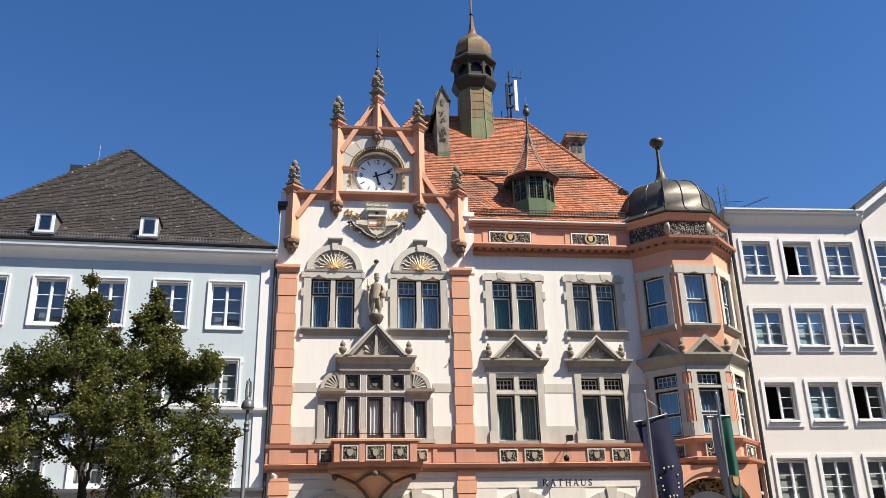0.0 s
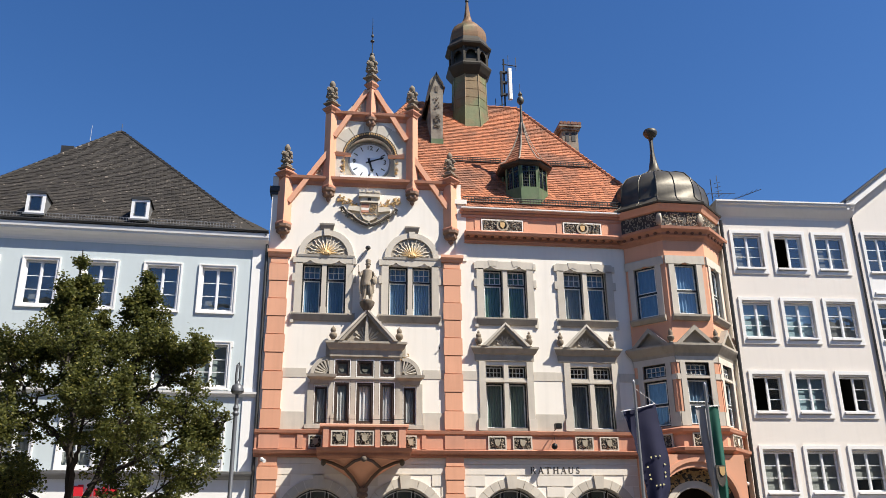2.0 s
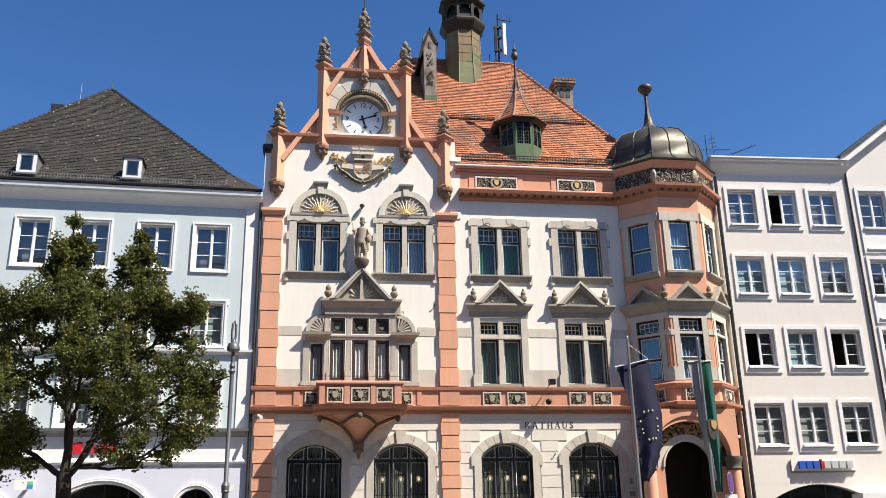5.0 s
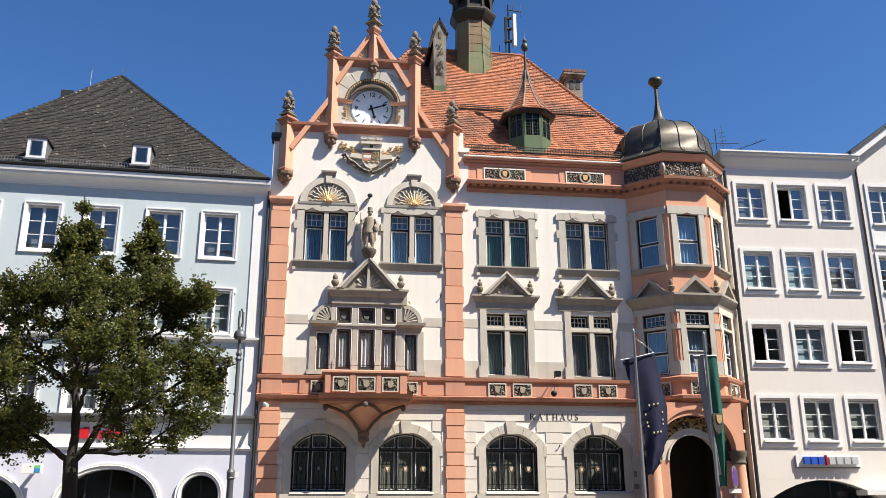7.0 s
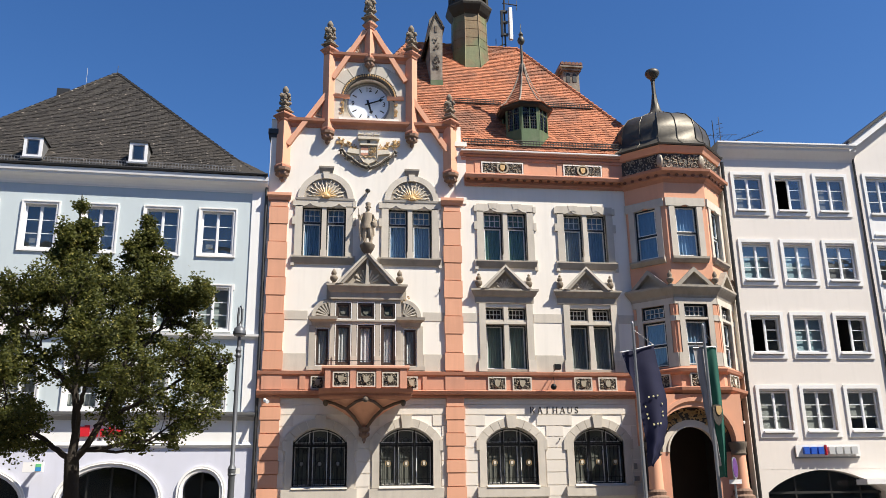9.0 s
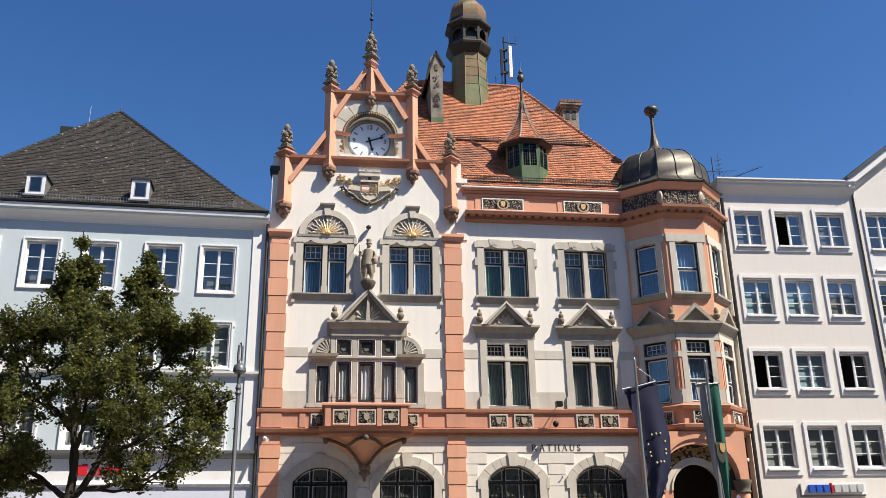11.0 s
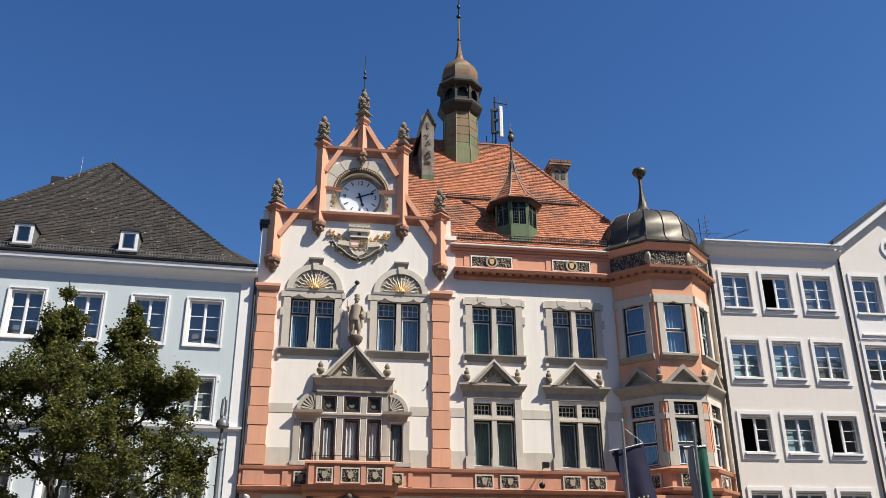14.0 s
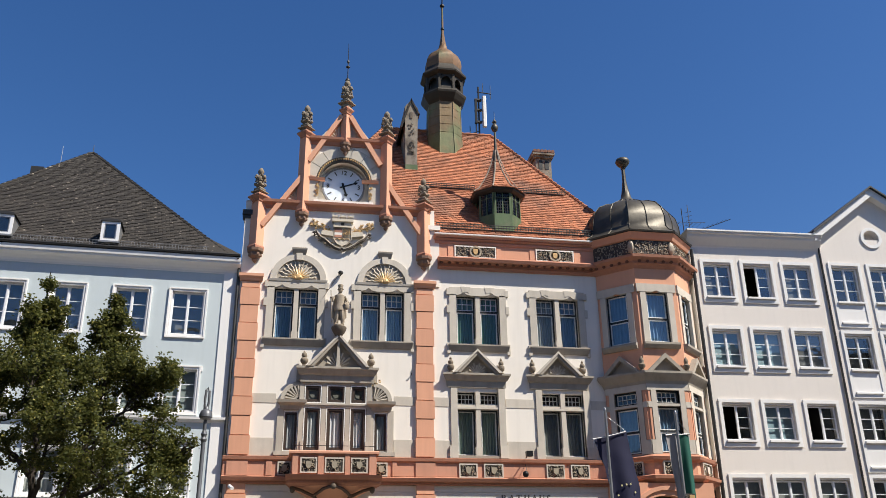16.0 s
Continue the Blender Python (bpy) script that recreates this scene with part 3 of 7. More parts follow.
def entablature(parent, x0, x1, z0, z1, out, apex, finials, at=0.0):
    """Stone beam with a pediment, fan relief and acorn finials over a window."""
    h = z1 - z0
    e = part("entablature", G().moulding([(0, z0), (-out * 0.25, z0), (-out * 0.3, z0 + 0.45 * h), (-out * 0.55, z0 + 0.55 * h), (-out * 0.85, z0 + 0.8 * h), (-out, z0 + 0.86 * h), (-out, z1), (0, z1)], x0 + out * 0.9, x1 - out * 0.9, 0.9), M_STONEDARK, parent, "projecting grey stone entablature")
    e.matrix_local = pose(0, at, 0)
    cx, top, half = apex
    g = G().prism([(cx - half, z1), (cx + half, z1), (cx, top)], -0.025, 0)
    part("pediment", g, M_STONEDARK, e, "triangular stone pediment")
    t = 0.10
    for sx in (-1, 1):
        part("rake", G().prism([(cx + sx * half, z1), (cx + sx * (half - 2.2 * t), z1), (cx, top - 1.5 * t), (cx, top)], -out - 0.02, 0.0), M_STONEDARK, e)
        part("rake_edge", G().prism([(cx + sx * (half + 0.05), z1), (cx + sx * (half - 0.08), z1), (cx, top - 0.03), (cx, top + 0.06)], -out - 0.06, -out + 0.02), M_STONE, e)
    fan = G()
    for k in range(9):
        a = radians(25 + 130 * k / 8)
        r0, r1 = 0.10, 0.42 * (top - z1) * (1.15 if k % 2 else 0.9)
        fan.tube([(cx + r0 * math.cos(a), -0.04, z1 + 0.02 + r0 * math.sin(a)), (cx + r1 * math.cos(a), -0.04, z1 + 0.02 + r1 * math.sin(a))], 0.015, 5, 0.04)
    fan.disc(cx, z1 + 0.03, 0.1, -0.08, -0.02, 12)
    part("fan_relief", fan, M_STONE, e)
    for fx in finials:
        part("acorn_finial", G().lathe([(0.07, z1), (0.09, z1 + 0.04), (0.05, z1 + 0.08), (0.11, z1 + 0.14), (0.13, z1 + 0.22), (0.12, z1 + 0.28), (0.07, z1 + 0.32), (0.10, z1 + 0.38), (0.09, z1 + 0.44), (0.04, z1 + 0.50), (0.05, z1 + 0.54), (0.01, z1 + 0.6)], fx, -out * 0.5, 12), M_STATUE, e, "carved stone acorn finial", True)
    return e


entablature(hall, 5.06, 7.58, 8.80, 9.30, 0.25, (6.36, 10.13, 0.86), (5.38, 7.25))
entablature(hall, 8.13, 10.72, 8.80, 9.30, 0.25, (9.40, 10.13, 0.86), (8.42, 10.34))


def arched_window(x0, x1, k):
    """Ground floor window with segmental arch, voussoirs, grille and gilded shields."""
    cx, w, rise = (x0 + x1) / 2, (x1 - x0) / 2, 0.47
    r = (w * w + rise * rise) / (2 * rise)
    cz, ang = 4.38 - r, math.degrees(math.asin(w / r))
    win = part("window", G(), M_DARKFRAME, hall, "arched window behind black iron grille with gilded shields")
    fr = G()
    for i in range(3):
        a = x0 + (x1 - x0) * i / 3
        b = x0 + (x1 - x0) * (i + 1) / 3
        ring_rect(fr, a, b, 2.43, 3.80, 0.05, 0.22, 0.3)
        window_light(win, a + 0.05, b - 0.05, 2.48, 3.75, 0.24, M_SASH, w=0.03)
        if i == 1:
            fr.box(a, a + 0.05, 0.22, 0.3, 3.8, 4.34).box(b - 0.05, b, 0.22, 0.3, 3.8, 4.34)
    fr.arc(cx, cz, r - 0.06, r + 0.02, 90 - ang, 90 + ang, 0.22, 0.3, 14)
    fill(win, fr, M_DARKFRAME)
    part("sash", G().arc(cx, cz, r - 0.115, r - 0.085, 92 - ang, 88 + ang, 0.21, 0.25, 14), M_SASH, win)
    for i in range(3):
        a, b = x0 + (x1 - x0) * i / 3 + 0.06, x0 + (x1 - x0) * (i + 1) / 3 - 0.06
        part("sash", G().box(a, b, 0.21, 0.25, 3.86, 3.885), M_SASH, win)
        for x in ((a, b) if i == 1 else ((b,) if i == 0 else (a,))):
            part("sash", G().box(x - 0.013, x + 0.013, 0.212, 0.248, 3.885, cz + math.sqrt((r - 0.1) ** 2 - (x - cx) ** 2)), M_SASH, win)
    top = [(x0, 3.8)] + [(x0 + (x1 - x0) * i / 10, cz + math.sqrt(r * r - (x0 + (x1 - x0) * i / 10 - cx) ** 2)) for i in range(11)] + [(x1, 3.8)]
    part("pane", G().add([(x, 0.26, z) for x, z in top], [tuple(range(len(top)))]), M_GLASS, win)
    # Added sheet: grey reflections of the panes are put into its colour.
    part("blind", G().box(x0, x1, 0.31, 0.32, 2.45, 4.4), M_PANETONE, win, "flat grey-green sheet standing in for reflections in the glass")
    gr = G()
    n = 13
    for i in range(n):
        x = x0 + 0.05 + (x1 - x0 - 0.1) * i / (n - 1)
        zt = cz + math.sqrt(max(0.01, (r - 0.05) ** 2 - (x - cx) ** 2))
        big = i in (0, 4, 8, 12)
        gr.tube([(x, 0.08, 2.46), (x, 0.08, zt if big else min(zt, 3.98))], 0.017 if big else 0.010, 5)
        if not big:
            gr.tube([(x - 0.05, 0.08, 3.9), (x - 0.06, 0.08, 4.0), (x, 0.08, 4.05), (x + 0.06, 0.08, 4.0), (x + 0.05, 0.08, 3.9)], 0.008, 4)
    for i in range(3):
        sx = x0 + (x1 - x0) * (i + 0.5) / 3
        for k2 in (-1, 1):
            gr.tube([(sx + k2 * (0.03 + 0.09 * (1 - math.cos(0.7 * q)) * (1 - q / 9)), 0.075, 3.84 + 0.06 * q * math.cos(0.25 * q)) for q in range(8)], 0.010, 4)
            gr.tube([(sx + k2 * 0.11 + 0.06 * math.cos(q * 0.9), 0.075, 3.58 + 0.06 * math.sin(q * 0.9)) for q in range(7)], 0.008, 4)
        gr.tube([(sx, 0.075, 2.66), (sx, 0.075, 3.05)], 0.010, 4)
    for z in (2.5, 2.64, 3.72, 3.82):
        gr.box(x0, x1, 0.07, 0.09, z, z + 0.02)
    part("grille", gr, M_IRON, win, "black wrought iron grille")
    for i in range(3):
        sx = x0 + (x1 - x0) * (i + 0.5) / 3
        part("shield_badge", shield(G(), sx, 3.16, 0.045, 0.062, 0.045, 0.07), M_CRESTPALE if k else M_SHEET, win, "small gilded shield")
        part("badge_ring", G().arc(sx, 3.16, 0.088, 0.10, 0, 360, 0.06, 0.08, 16), M_GOLD if k else M_IRON, win)
    # stone surround
    s = part("stone_surround", G().box(x0 - 0.25, x0, -0.07, 0.2, 2.35, 3.92).box(x1, x1 + 0.25, -0.07, 0.2, 2.35, 3.92), M_STONE, win, "grey stone jambs and arch")
    nv = 9
    ao = ang + 6
    for i in range(nv):
        if i == nv // 2:
            continue
        a0, a1 = 90 - ao + 2 * ao * i / nv, 90 - ao + 2 * ao * (i + 1) / nv
        part("voussoir", G().arc(cx, cz, r, r + 0.29, a0 + 0.3, a1 - 0.3, -0.06, 0.2, 3), M_STONE, s)
    part("archivolt", G().arc(cx, cz, r - 0.05, r + 0.05, 90 - ang, 90 + ang, 0.02, 0.2, 16), M_STONE, s)
    kz = cz + r
    part("keystone", G().prism([(cx - 0.14, kz - 0.05), (cx + 0.14, kz - 0.05), (cx + 0.19, kz + 0.38), (cx - 0.19, kz + 0.38)], -0.11, 0.2), M_STONE, s)
    for a in (x0 - 0.35, x1 + 0.23):
        part("impost_block", G().box(a, a + 0.12, -0.075, 0.0, 3.58, 3.93), M_STONE, s)
    part("sill", G().box(x0 - 0.34, x1 + 0.34, -0.16, 0.2, 2.02, 2.34).moulding([(0.2, 2.43), (-0.1, 2.40), (-0.19, 2.34), (0.2, 2.34)], x0 - 0.02, x1 + 0.02), M_STONE, s, "heavy stone sill block")


for k, (a, b) in enumerate(GF):
    arched_window(a, b, k)

# ---- roof of the town hall ----
def tiled(name, parent, a, b, c, d, tw, th, mat, label, lift=0.02, rough=0.006, into=None):
    """Overlapping tiles over the slope a, b (eave, left to right), c, d (top, right to left)."""
    a, b, c, d = map(Vector, (a, b, c, d))
    up = ((c + d) / 2 - (a + b) / 2)
    along = (b - a).normalized()
    nrm = along.cross(up).normalized()
    if nrm.z < 0:
        nrm = -nrm
    rnd = random.Random(5)
    rows = int(up.length / th)
    g = into or G()
    for r in range(rows):
        t0, t1 = r / rows, min(1.0, (r + 1.25) / rows)
        l0, r0 = a.lerp(d, t0), b.lerp(c, t0)
        n = max(1, int((r0 - l0).length / tw))
        step = (d - a) * (t1 - t0)
        rise = up * (t1 - t0)
        for i in range(n + 1):
            u0 = (i - 0.5 * (r % 2)) / n
            u1 = u0 + 0.96 / n
            u0, u1 = max(0.0, u0), min(1.0, u1)
            if u1 - u0 < 0.2 / n:
                continue
            p0, p1 = l0.lerp(r0, u0), l0.lerp(r0, u1)
            k = nrm * (lift + rnd.uniform(-rough, rough))
            q = nrm * 0.003
            m0, m1 = p0.lerp(p1, 0.22) - rise * 0.16, p0.lerp(p1, 0.78) - rise * 0.16
            g.add([p0 + k, m0 + k, m1 + k, p1 + k, p1 + rise + q, p0 + rise + q, p0, m0, m1, p1],
                  [(0, 1, 2, 3, 4, 5), (0, 6, 7, 1), (1, 7, 8, 2), (2, 8, 9, 3)])
    if into:
        return None
    return tagged(part(name, g, mat, parent, label), kind="stuff")


RY0, RZ0, RS = -0.15, 14.68, 1.25
RY1 = 6.6
RZ1 = RZ0 + RS * (RY1 - RY0)
def slope(y):
    return RZ0 + RS * (y - RY0)


RL = 3.45
roof = part("roof", G().add([(4.9, RY0, RZ0), (12.95, RY0, RZ0), (8.8, RY1, RZ1), (RL, RY1, RZ1), (4.9, 0.5, slope(0.5)), (-0.7, 0.5, slope(0.5)), (-0.7, 13.3, RZ0), (12.95, 13.3, RZ0), (4.9, RY0, RZ0 - 0.1), (12.95, RY0, RZ0 - 0.1)],
                            [(0, 1, 2, 3, 4), (4, 3, 5), (1, 7, 2), (7, 6, 3, 2), (6, 5, 3), (0, 8, 9, 1)]), M_TILE, hall, "steep hipped roof of red clay tiles")
for a, b, c, d in (((4.86, RY0 + 0.04, RZ0 + 0.05), (12.95, RY0 + 0.04, RZ0 + 0.05), (8.8, RY1, RZ1), (4.6, RY1, RZ1)),
                   ((-0.7, 0.5, slope(0.5)), (4.86, 0.5, slope(0.5)), (4.6, RY1, RZ1), (RL, RY1, RZ1)),
                   ((12.95, RY0, RZ0), (12.95, 13.3, RZ0), (8.8, RY1 + 0.1, RZ1), (8.8, RY1, RZ1))):
    tiled("roof_tiles", roof, a, b, c, d, 0.17, 0.17, M_TILE, "overlapping red clay tiles", 0.04, 0.008)
hip = Vector((12.95, RY0, RZ0)) - Vector((8.8, RY1, RZ1))
for i in range(34):
    p = Vector((8.8, RY1, RZ1)) + hip * (i / 34)
    q = p + hip * (1.15 / 34)
    part("hip_tile", G().tube([p + Vector((0, 0, 0.02)), q + Vector((0, 0, 0.05))], 0.07, 7, 0.09), M_TILE, roof)
for i in range(15):
    x = RL + (8.8 - RL) * i / 15
    part("ridge_tile", G().tube([(x, RY1, RZ1 + 0.01), (x + 0.38, RY1, RZ1 + 0.03)], 0.08, 7, 0.095), M_TILE, roof)
left_hip = Vector((-0.7, 0.5, slope(0.5))) - Vector((RL, RY1, RZ1))
for i in range(30):
    p = Vector((RL, RY1, RZ1)) + left_hip * (i / 30)
    q = p + left_hip * (1.15 / 30)
    part("hip_tile", G().tube([p + Vector((0, 0, 0.02)), q + Vector((0, 0, 0.05))], 0.07, 7, 0.09), M_TILE, roof)
part("gutter", G().moulding([(-0.17, 14.69), (-0.25, 14.70), (-0.25, 14.745), (-0.17, 14.75)], 4.82, 11.5), M_TRIM, roof, "pale painted gutter")
part("eave_moulding", G().moulding([(0.3, 14.52), (-0.06, 14.52), (-0.10, 14.58), (-0.16, 14.62), (-0.18, 14.70), (0.3, 14.72)], 4.82, 11.6), M_PINK, roof, "salmon eave moulding")


def roof_z(y):
    return RZ0 + RS * (y - RY0)


def snow_rail(x0, x1, y, h):
    z = roof_z(y)
    g = G()
    for k in range(3):
        g.tube([(x0, y - 0.05, z + 0.08 + k * h), (x1, y - 0.05, z + 0.08 + k * h)], 0.02, 5)
    n = int((x1 - x0) / 0.11)
    for i in range(n + 1):
        x = x0 + (x1 - x0) * i / n
        g.tube([(x, y - 0.05, z + 0.05), (x, y - 0.05, z + 0.08 + 2 * h)], 0.013, 4)
    for i in range(int((x1 - x0) / 0.9) + 1):
        g.tube([(x0 + 0.9 * i, y - 0.05, z + 0.1 + 2 * h), (x0 + 0.9 * i, y + 0.22, z + 0.25)], 0.012, 4)
    part("snow_guard", g, M_PIPE, roof, "rusty iron snow guard lattice")


snow_rail(4.95, 11.3, 0.12, 0.10)
snow_rail(4.9, 7.0, 2.45, 0.09)
snow_rail(8.6, 11.0, 2.45, 0.09)

# ---- roof tower ----
TX, TY = 6.31, 5.85
O8 = math.pi / 8
tower = part("roof_tower", G().lathe([(0.99, 20.4), (0.93, 21.5), (0.86, 22.3), (0.83, 24.05), (0.83, 24.2)], TX, TY, 8, O8), M_COPPER, hall, "octagonal copper-clad ridge turret with spire")
part("lower_ring", G().lathe([(0.83, 24.0), (0.96, 24.15), (1.12, 24.40), (1.15, 24.50), (1.12, 24.58), (0.95, 24.68)], TX, TY, 8, O8), M_COPPERDARK, tower, "dark moulded ring")
# Solid core, coloured near-black for the shade behind the open arches.
part("gallery", G().lathe([(0.70, 24.6), (0.70, 25.6)], TX, TY, 8, O8), M_DARKFRAME, tower, "near-black core painted as shade behind the arches")
for k in range(8):
    a = O8 + k * math.pi / 4
    px, py = TX + 0.90 * math.cos(a), TY + 0.90 * math.sin(a)
    part("post", G().lathe([(0.09, 24.65), (0.09, 25.55)], px, py, 6), M_COPPERDARK, tower)
    b = a + math.pi / 8
    s = part("arch", G().arc(0, 0, 0.22, 0.36, 0, 180, -0.05, 0.05, 8).box(-0.36, 0.36, -0.05, 0.05, 0.32, 0.50), M_COPPERDARK, tower)
    s.matrix_local = pose(TX + 0.83 * math.cos(b), TY + 0.83 * math.sin(b), 25.14, 0, 0, math.degrees(b) + 90)
    t = part("parapet", G().box(-0.33, 0.33, -0.04, 0.04, 24.65, 24.82), M_COPPERDARK, tower)
    t.matrix_local = pose(TX + 0.83 * math.cos(b), TY + 0.83 * math.sin(b), 0, 0, 0, math.degrees(b) + 90)
part("upper_eave", G().lathe([(0.88, 25.45), (1.0, 25.5), (1.16, 25.60), (1.18, 25.68), (1.0, 25.92), (0.93, 26.12)], TX, TY, 8, O8), M_COPPERDARK, tower, "dark projecting eave")
part("bulb", G().lathe([(0.92, 26.1), (0.95, 26.35), (0.91, 26.65), (0.78, 26.95), (0.56, 27.18), (0.37, 27.32), (0.25, 27.5), (0.17, 27.8), (0.11, 28.2), (0.06, 28.7), (0.045, 30.3)], TX, TY, 8, O8), M_COPPERBROWN, tower, "brownish copper onion cap", True)
part("spire_knobs", G().blob((TX, TY, 28.75), (0.10, 0.10, 0.10)).blob((TX, TY, 30.2), (0.13, 0.13, 0.1)).tube([(TX, TY, 30.2), (TX, TY, 31.6)], 0.035, 6, 0.015).blob((TX, TY, 30.85), (0.1, 0.1, 0.13)), M_IRON, tower)

for k in range(8):
    a = O8 + k * math.pi / 4
    part("corner_roll", G().tube([(TX + 0.975 * math.cos(a), TY + 0.975 * math.sin(a), 20.7), (TX + 0.935 * math.cos(a), TY + 0.935 * math.sin(a), 21.5), (TX + 0.865 * math.cos(a), TY + 0.865 * math.sin(a), 22.3), (TX + 0.835 * math.cos(a), TY + 0.835 * math.sin(a), 24.1)], 0.022, 5), M_COPPER, tower)
for z, r in ((22.3, 0.862), (22.75, 0.854), (23.2, 0.846), (23.65, 0.838)):
    part("sheet_seam", G().lathe([(r, z - 0.012), (r + 0.012, z), (r, z + 0.012)], TX, TY, 8, O8), M_COPPER, tower)

# ---- slab chimney, right chimney, mast ----
ch = part("slab_chimney", G().prism([(4.18, 18.6), (4.67, 18.6), (4.72, 22.55), (4.41, 22.98), (4.12, 22.6)], 3.6, 6.3), M_BRICKCHIM, hall, "grey rendered slab chimney with gabled cap")
for sx, zl in ((-1, 21.5), (1, 22.25)):
    xe = 4.41 + (0.50 if sx < 0 else 0.40) * sx
    part("chimney_roof", G().prism([(xe, zl), (xe - sx * 0.08, zl), (4.41 - sx * 0.03, 22.92), (4.41, 23.06)], 3.55, 6.4), M_SLATE, ch)
part("flashing", G().box(4.15, 4.70, 3.56, 4.6, 18.9, 19.62), M_GREENWOOD, ch, "green sheet metal base")
part("carving", ornament(ornament(G(), 4.24, 4.60, 21.1, 21.8, 3.6, 3, 8, 0.06), 4.25, 4.59, 20.1, 20.9, 3.6, 4, 14, 0.075).box(4.37, 4.47, 3.57, 3.61, 22.0, 22.32), M_CARVED, ch)
rc = part("chimney", G().box(11.15, 11.95, 6.9, 7.8, 18.6, 22.28), M_BRICKCHIM, hall, "weathered chimney with arched vents")
part("chimney_cap", G().box(11.06, 12.04, 6.8, 7.9, 22.25, 22.38).box(10.98, 12.10, 6.7, 8.0, 22.38, 22.50), M_BRICKCHIM, rc, "stepped brick head")
for k in range(6):
    x = 11.0 + 0.185 * k
    part("cap_tile", G().prism([(x, 22.50), (x + 0.17, 22.50), (x + 0.17, 22.62), (x + 0.085, 22.66), (x, 22.62)], 6.68, 8.02), M_CHIMCAP, rc)
for x in (11.30, 11.62):
    part("vent", G().box(x, x + 0.19, 6.88, 6.92, 21.65, 22.05).disc(x + 0.095, 22.05, 0.095, 6.885, 6.915, 12), M_DARKFRAME, rc)
mast = part("antenna_mast", G().tube([(8.38, 7.2, 22.2), (8.38, 7.2, 26.35)], 0.045, 6).tube([(8.22, 7.2, 22.6), (8.22, 7.2, 25.3)], 0.03, 6).tube([(7.85, 7.2, 23.5), (8.4, 7.2, 23.75)], 0.02, 5).tube([(7.9, 7.2, 23.2), (7.9, 7.2, 24.0)], 0.02, 5).tube([(8.3, 7.2, 26.05), (9.05, 7.2, 25.98)], 0.03, 5).tube([(9.02, 7.2, 25.7), (9.02, 7.2, 26.5)], 0.015, 5).tube([(8.62, 7.2, 26.0), (8.62, 7.2, 26.6)], 0.015, 5), M_PIPE, hall, "steel mast with mobile phone antenna")
for z in (24.2, 24.9, 25.5):
    part("clamp", G().box(8.16, 8.52, 7.1, 7.26, z, z + 0.09), M_PIPE, mast)
part("panel_antenna", G().prism_z([(8.54, 7.02), (8.58, 6.98), (8.70, 6.98), (8.74, 7.02), (8.74, 7.16), (8.54, 7.16)], 23.93, 25.72), M_TRIM, mast, "long white panel antenna")
part("panel_antenna", G().box(8.15, 8.26, 7.0, 7.15, 24.1, 25.5), M_IRON, mast)

# ---- roof dormer ----
DX, DY = 7.66, 1.06
dorm = part("dormer", G().lathe([(0.94, 14.85), (0.94, 15.86)], DX, DY, 8, O8), M_GREENWOOD, hall, "green sheet metal dormer turret with pointed tile roof")
# Near-black solid in place of the shade inside the dormer.
part("corner_shaft", G().lathe([(0.78, 15.8), (0.78, 16.98)], DX, DY + 0.05, 8, O8), M_DARKFRAME, dorm)
for k in range(8):
    a = O8 + k * math.pi / 4
    part("post", G().lathe([(0.045, 15.8), (0.045, 16.98)], DX + 0.88 * math.cos(a), DY + 0.88 * math.sin(a), 6), M_GREENWOOD, dorm)
for b in (-90, -45, -135):
    c = radians(b)
    f = part("dormer_window", ring_rect(G(), -0.32, 0.32, 15.86, 16.9, 0.05, -0.03, 0.03).box(-0.02, 0.02, -0.02, 0.02, 15.9, 16.82).box(-0.28, 0.28, -0.015, 0.015, 16.62, 16.64), M_GREENWOOD, dorm)
    f.matrix_local = pose(DX + 0.84 * math.cos(c), DY + 0.84 * math.sin(c), 0, 0, 0, b + 90)
    lat = G()
    for k in range(1, 6):
        if k != 3:
            lat.box(-0.28 + 0.0933 * k - 0.006, -0.28 + 0.0933 * k + 0.006, -0.012, 0.0, 15.9, 16.86)
    for k in range(1, 7):
        lat.box(-0.28, 0.28, -0.012, 0.0, 15.9 + 0.137 * k - 0.006, 15.9 + 0.137 * k + 0.006)
    part("lattice", lat, M_PIPE, f)
    part("pane", G().box(-0.28, 0.28, 0.0, 0.012, 15.9, 16.86), M_GLASS_DULL, f)
part("dormer_eave", G().lathe([(0.95, 16.84), (1.10, 16.92), (1.14, 17.0), (1.05, 17.06)], DX, DY, 8, O8), M_DARKFRAME, dorm, "dark eave board")
droof = part("dormer_roof", G().lathe([(1.14, 17.0), (0.90, 17.2), (0.66, 17.58), (0.42, 18.02), (0.26, 18.42), (0.14, 18.78), (0.07, 19.2)], DX, DY, 8, O8), M_TILE, dorm, "pointed concave tile roof")
for k in range(8):
    a = O8 + k * math.pi / 4
    part("hip_roll", G().tube([(DX + r * math.cos(a), DY + r * math.sin(a), z) for r, z in ((1.15, 17.02), (0.91, 17.22), (0.67, 17.6), (0.43, 18.04), (0.27, 18.44), (0.15, 18.8), (0.07, 19.2))], 0.035, 5), M_BRICKCHIM, droof)
dtl = G().lathe([(0.2, 18.3), (0.19, 18.32)], DX, DY, 8, O8)
dring = [(1.15, 17.0), (0.90, 17.2), (0.66, 17.58), (0.42, 18.02), (0.26, 18.42), (0.14, 18.78)]
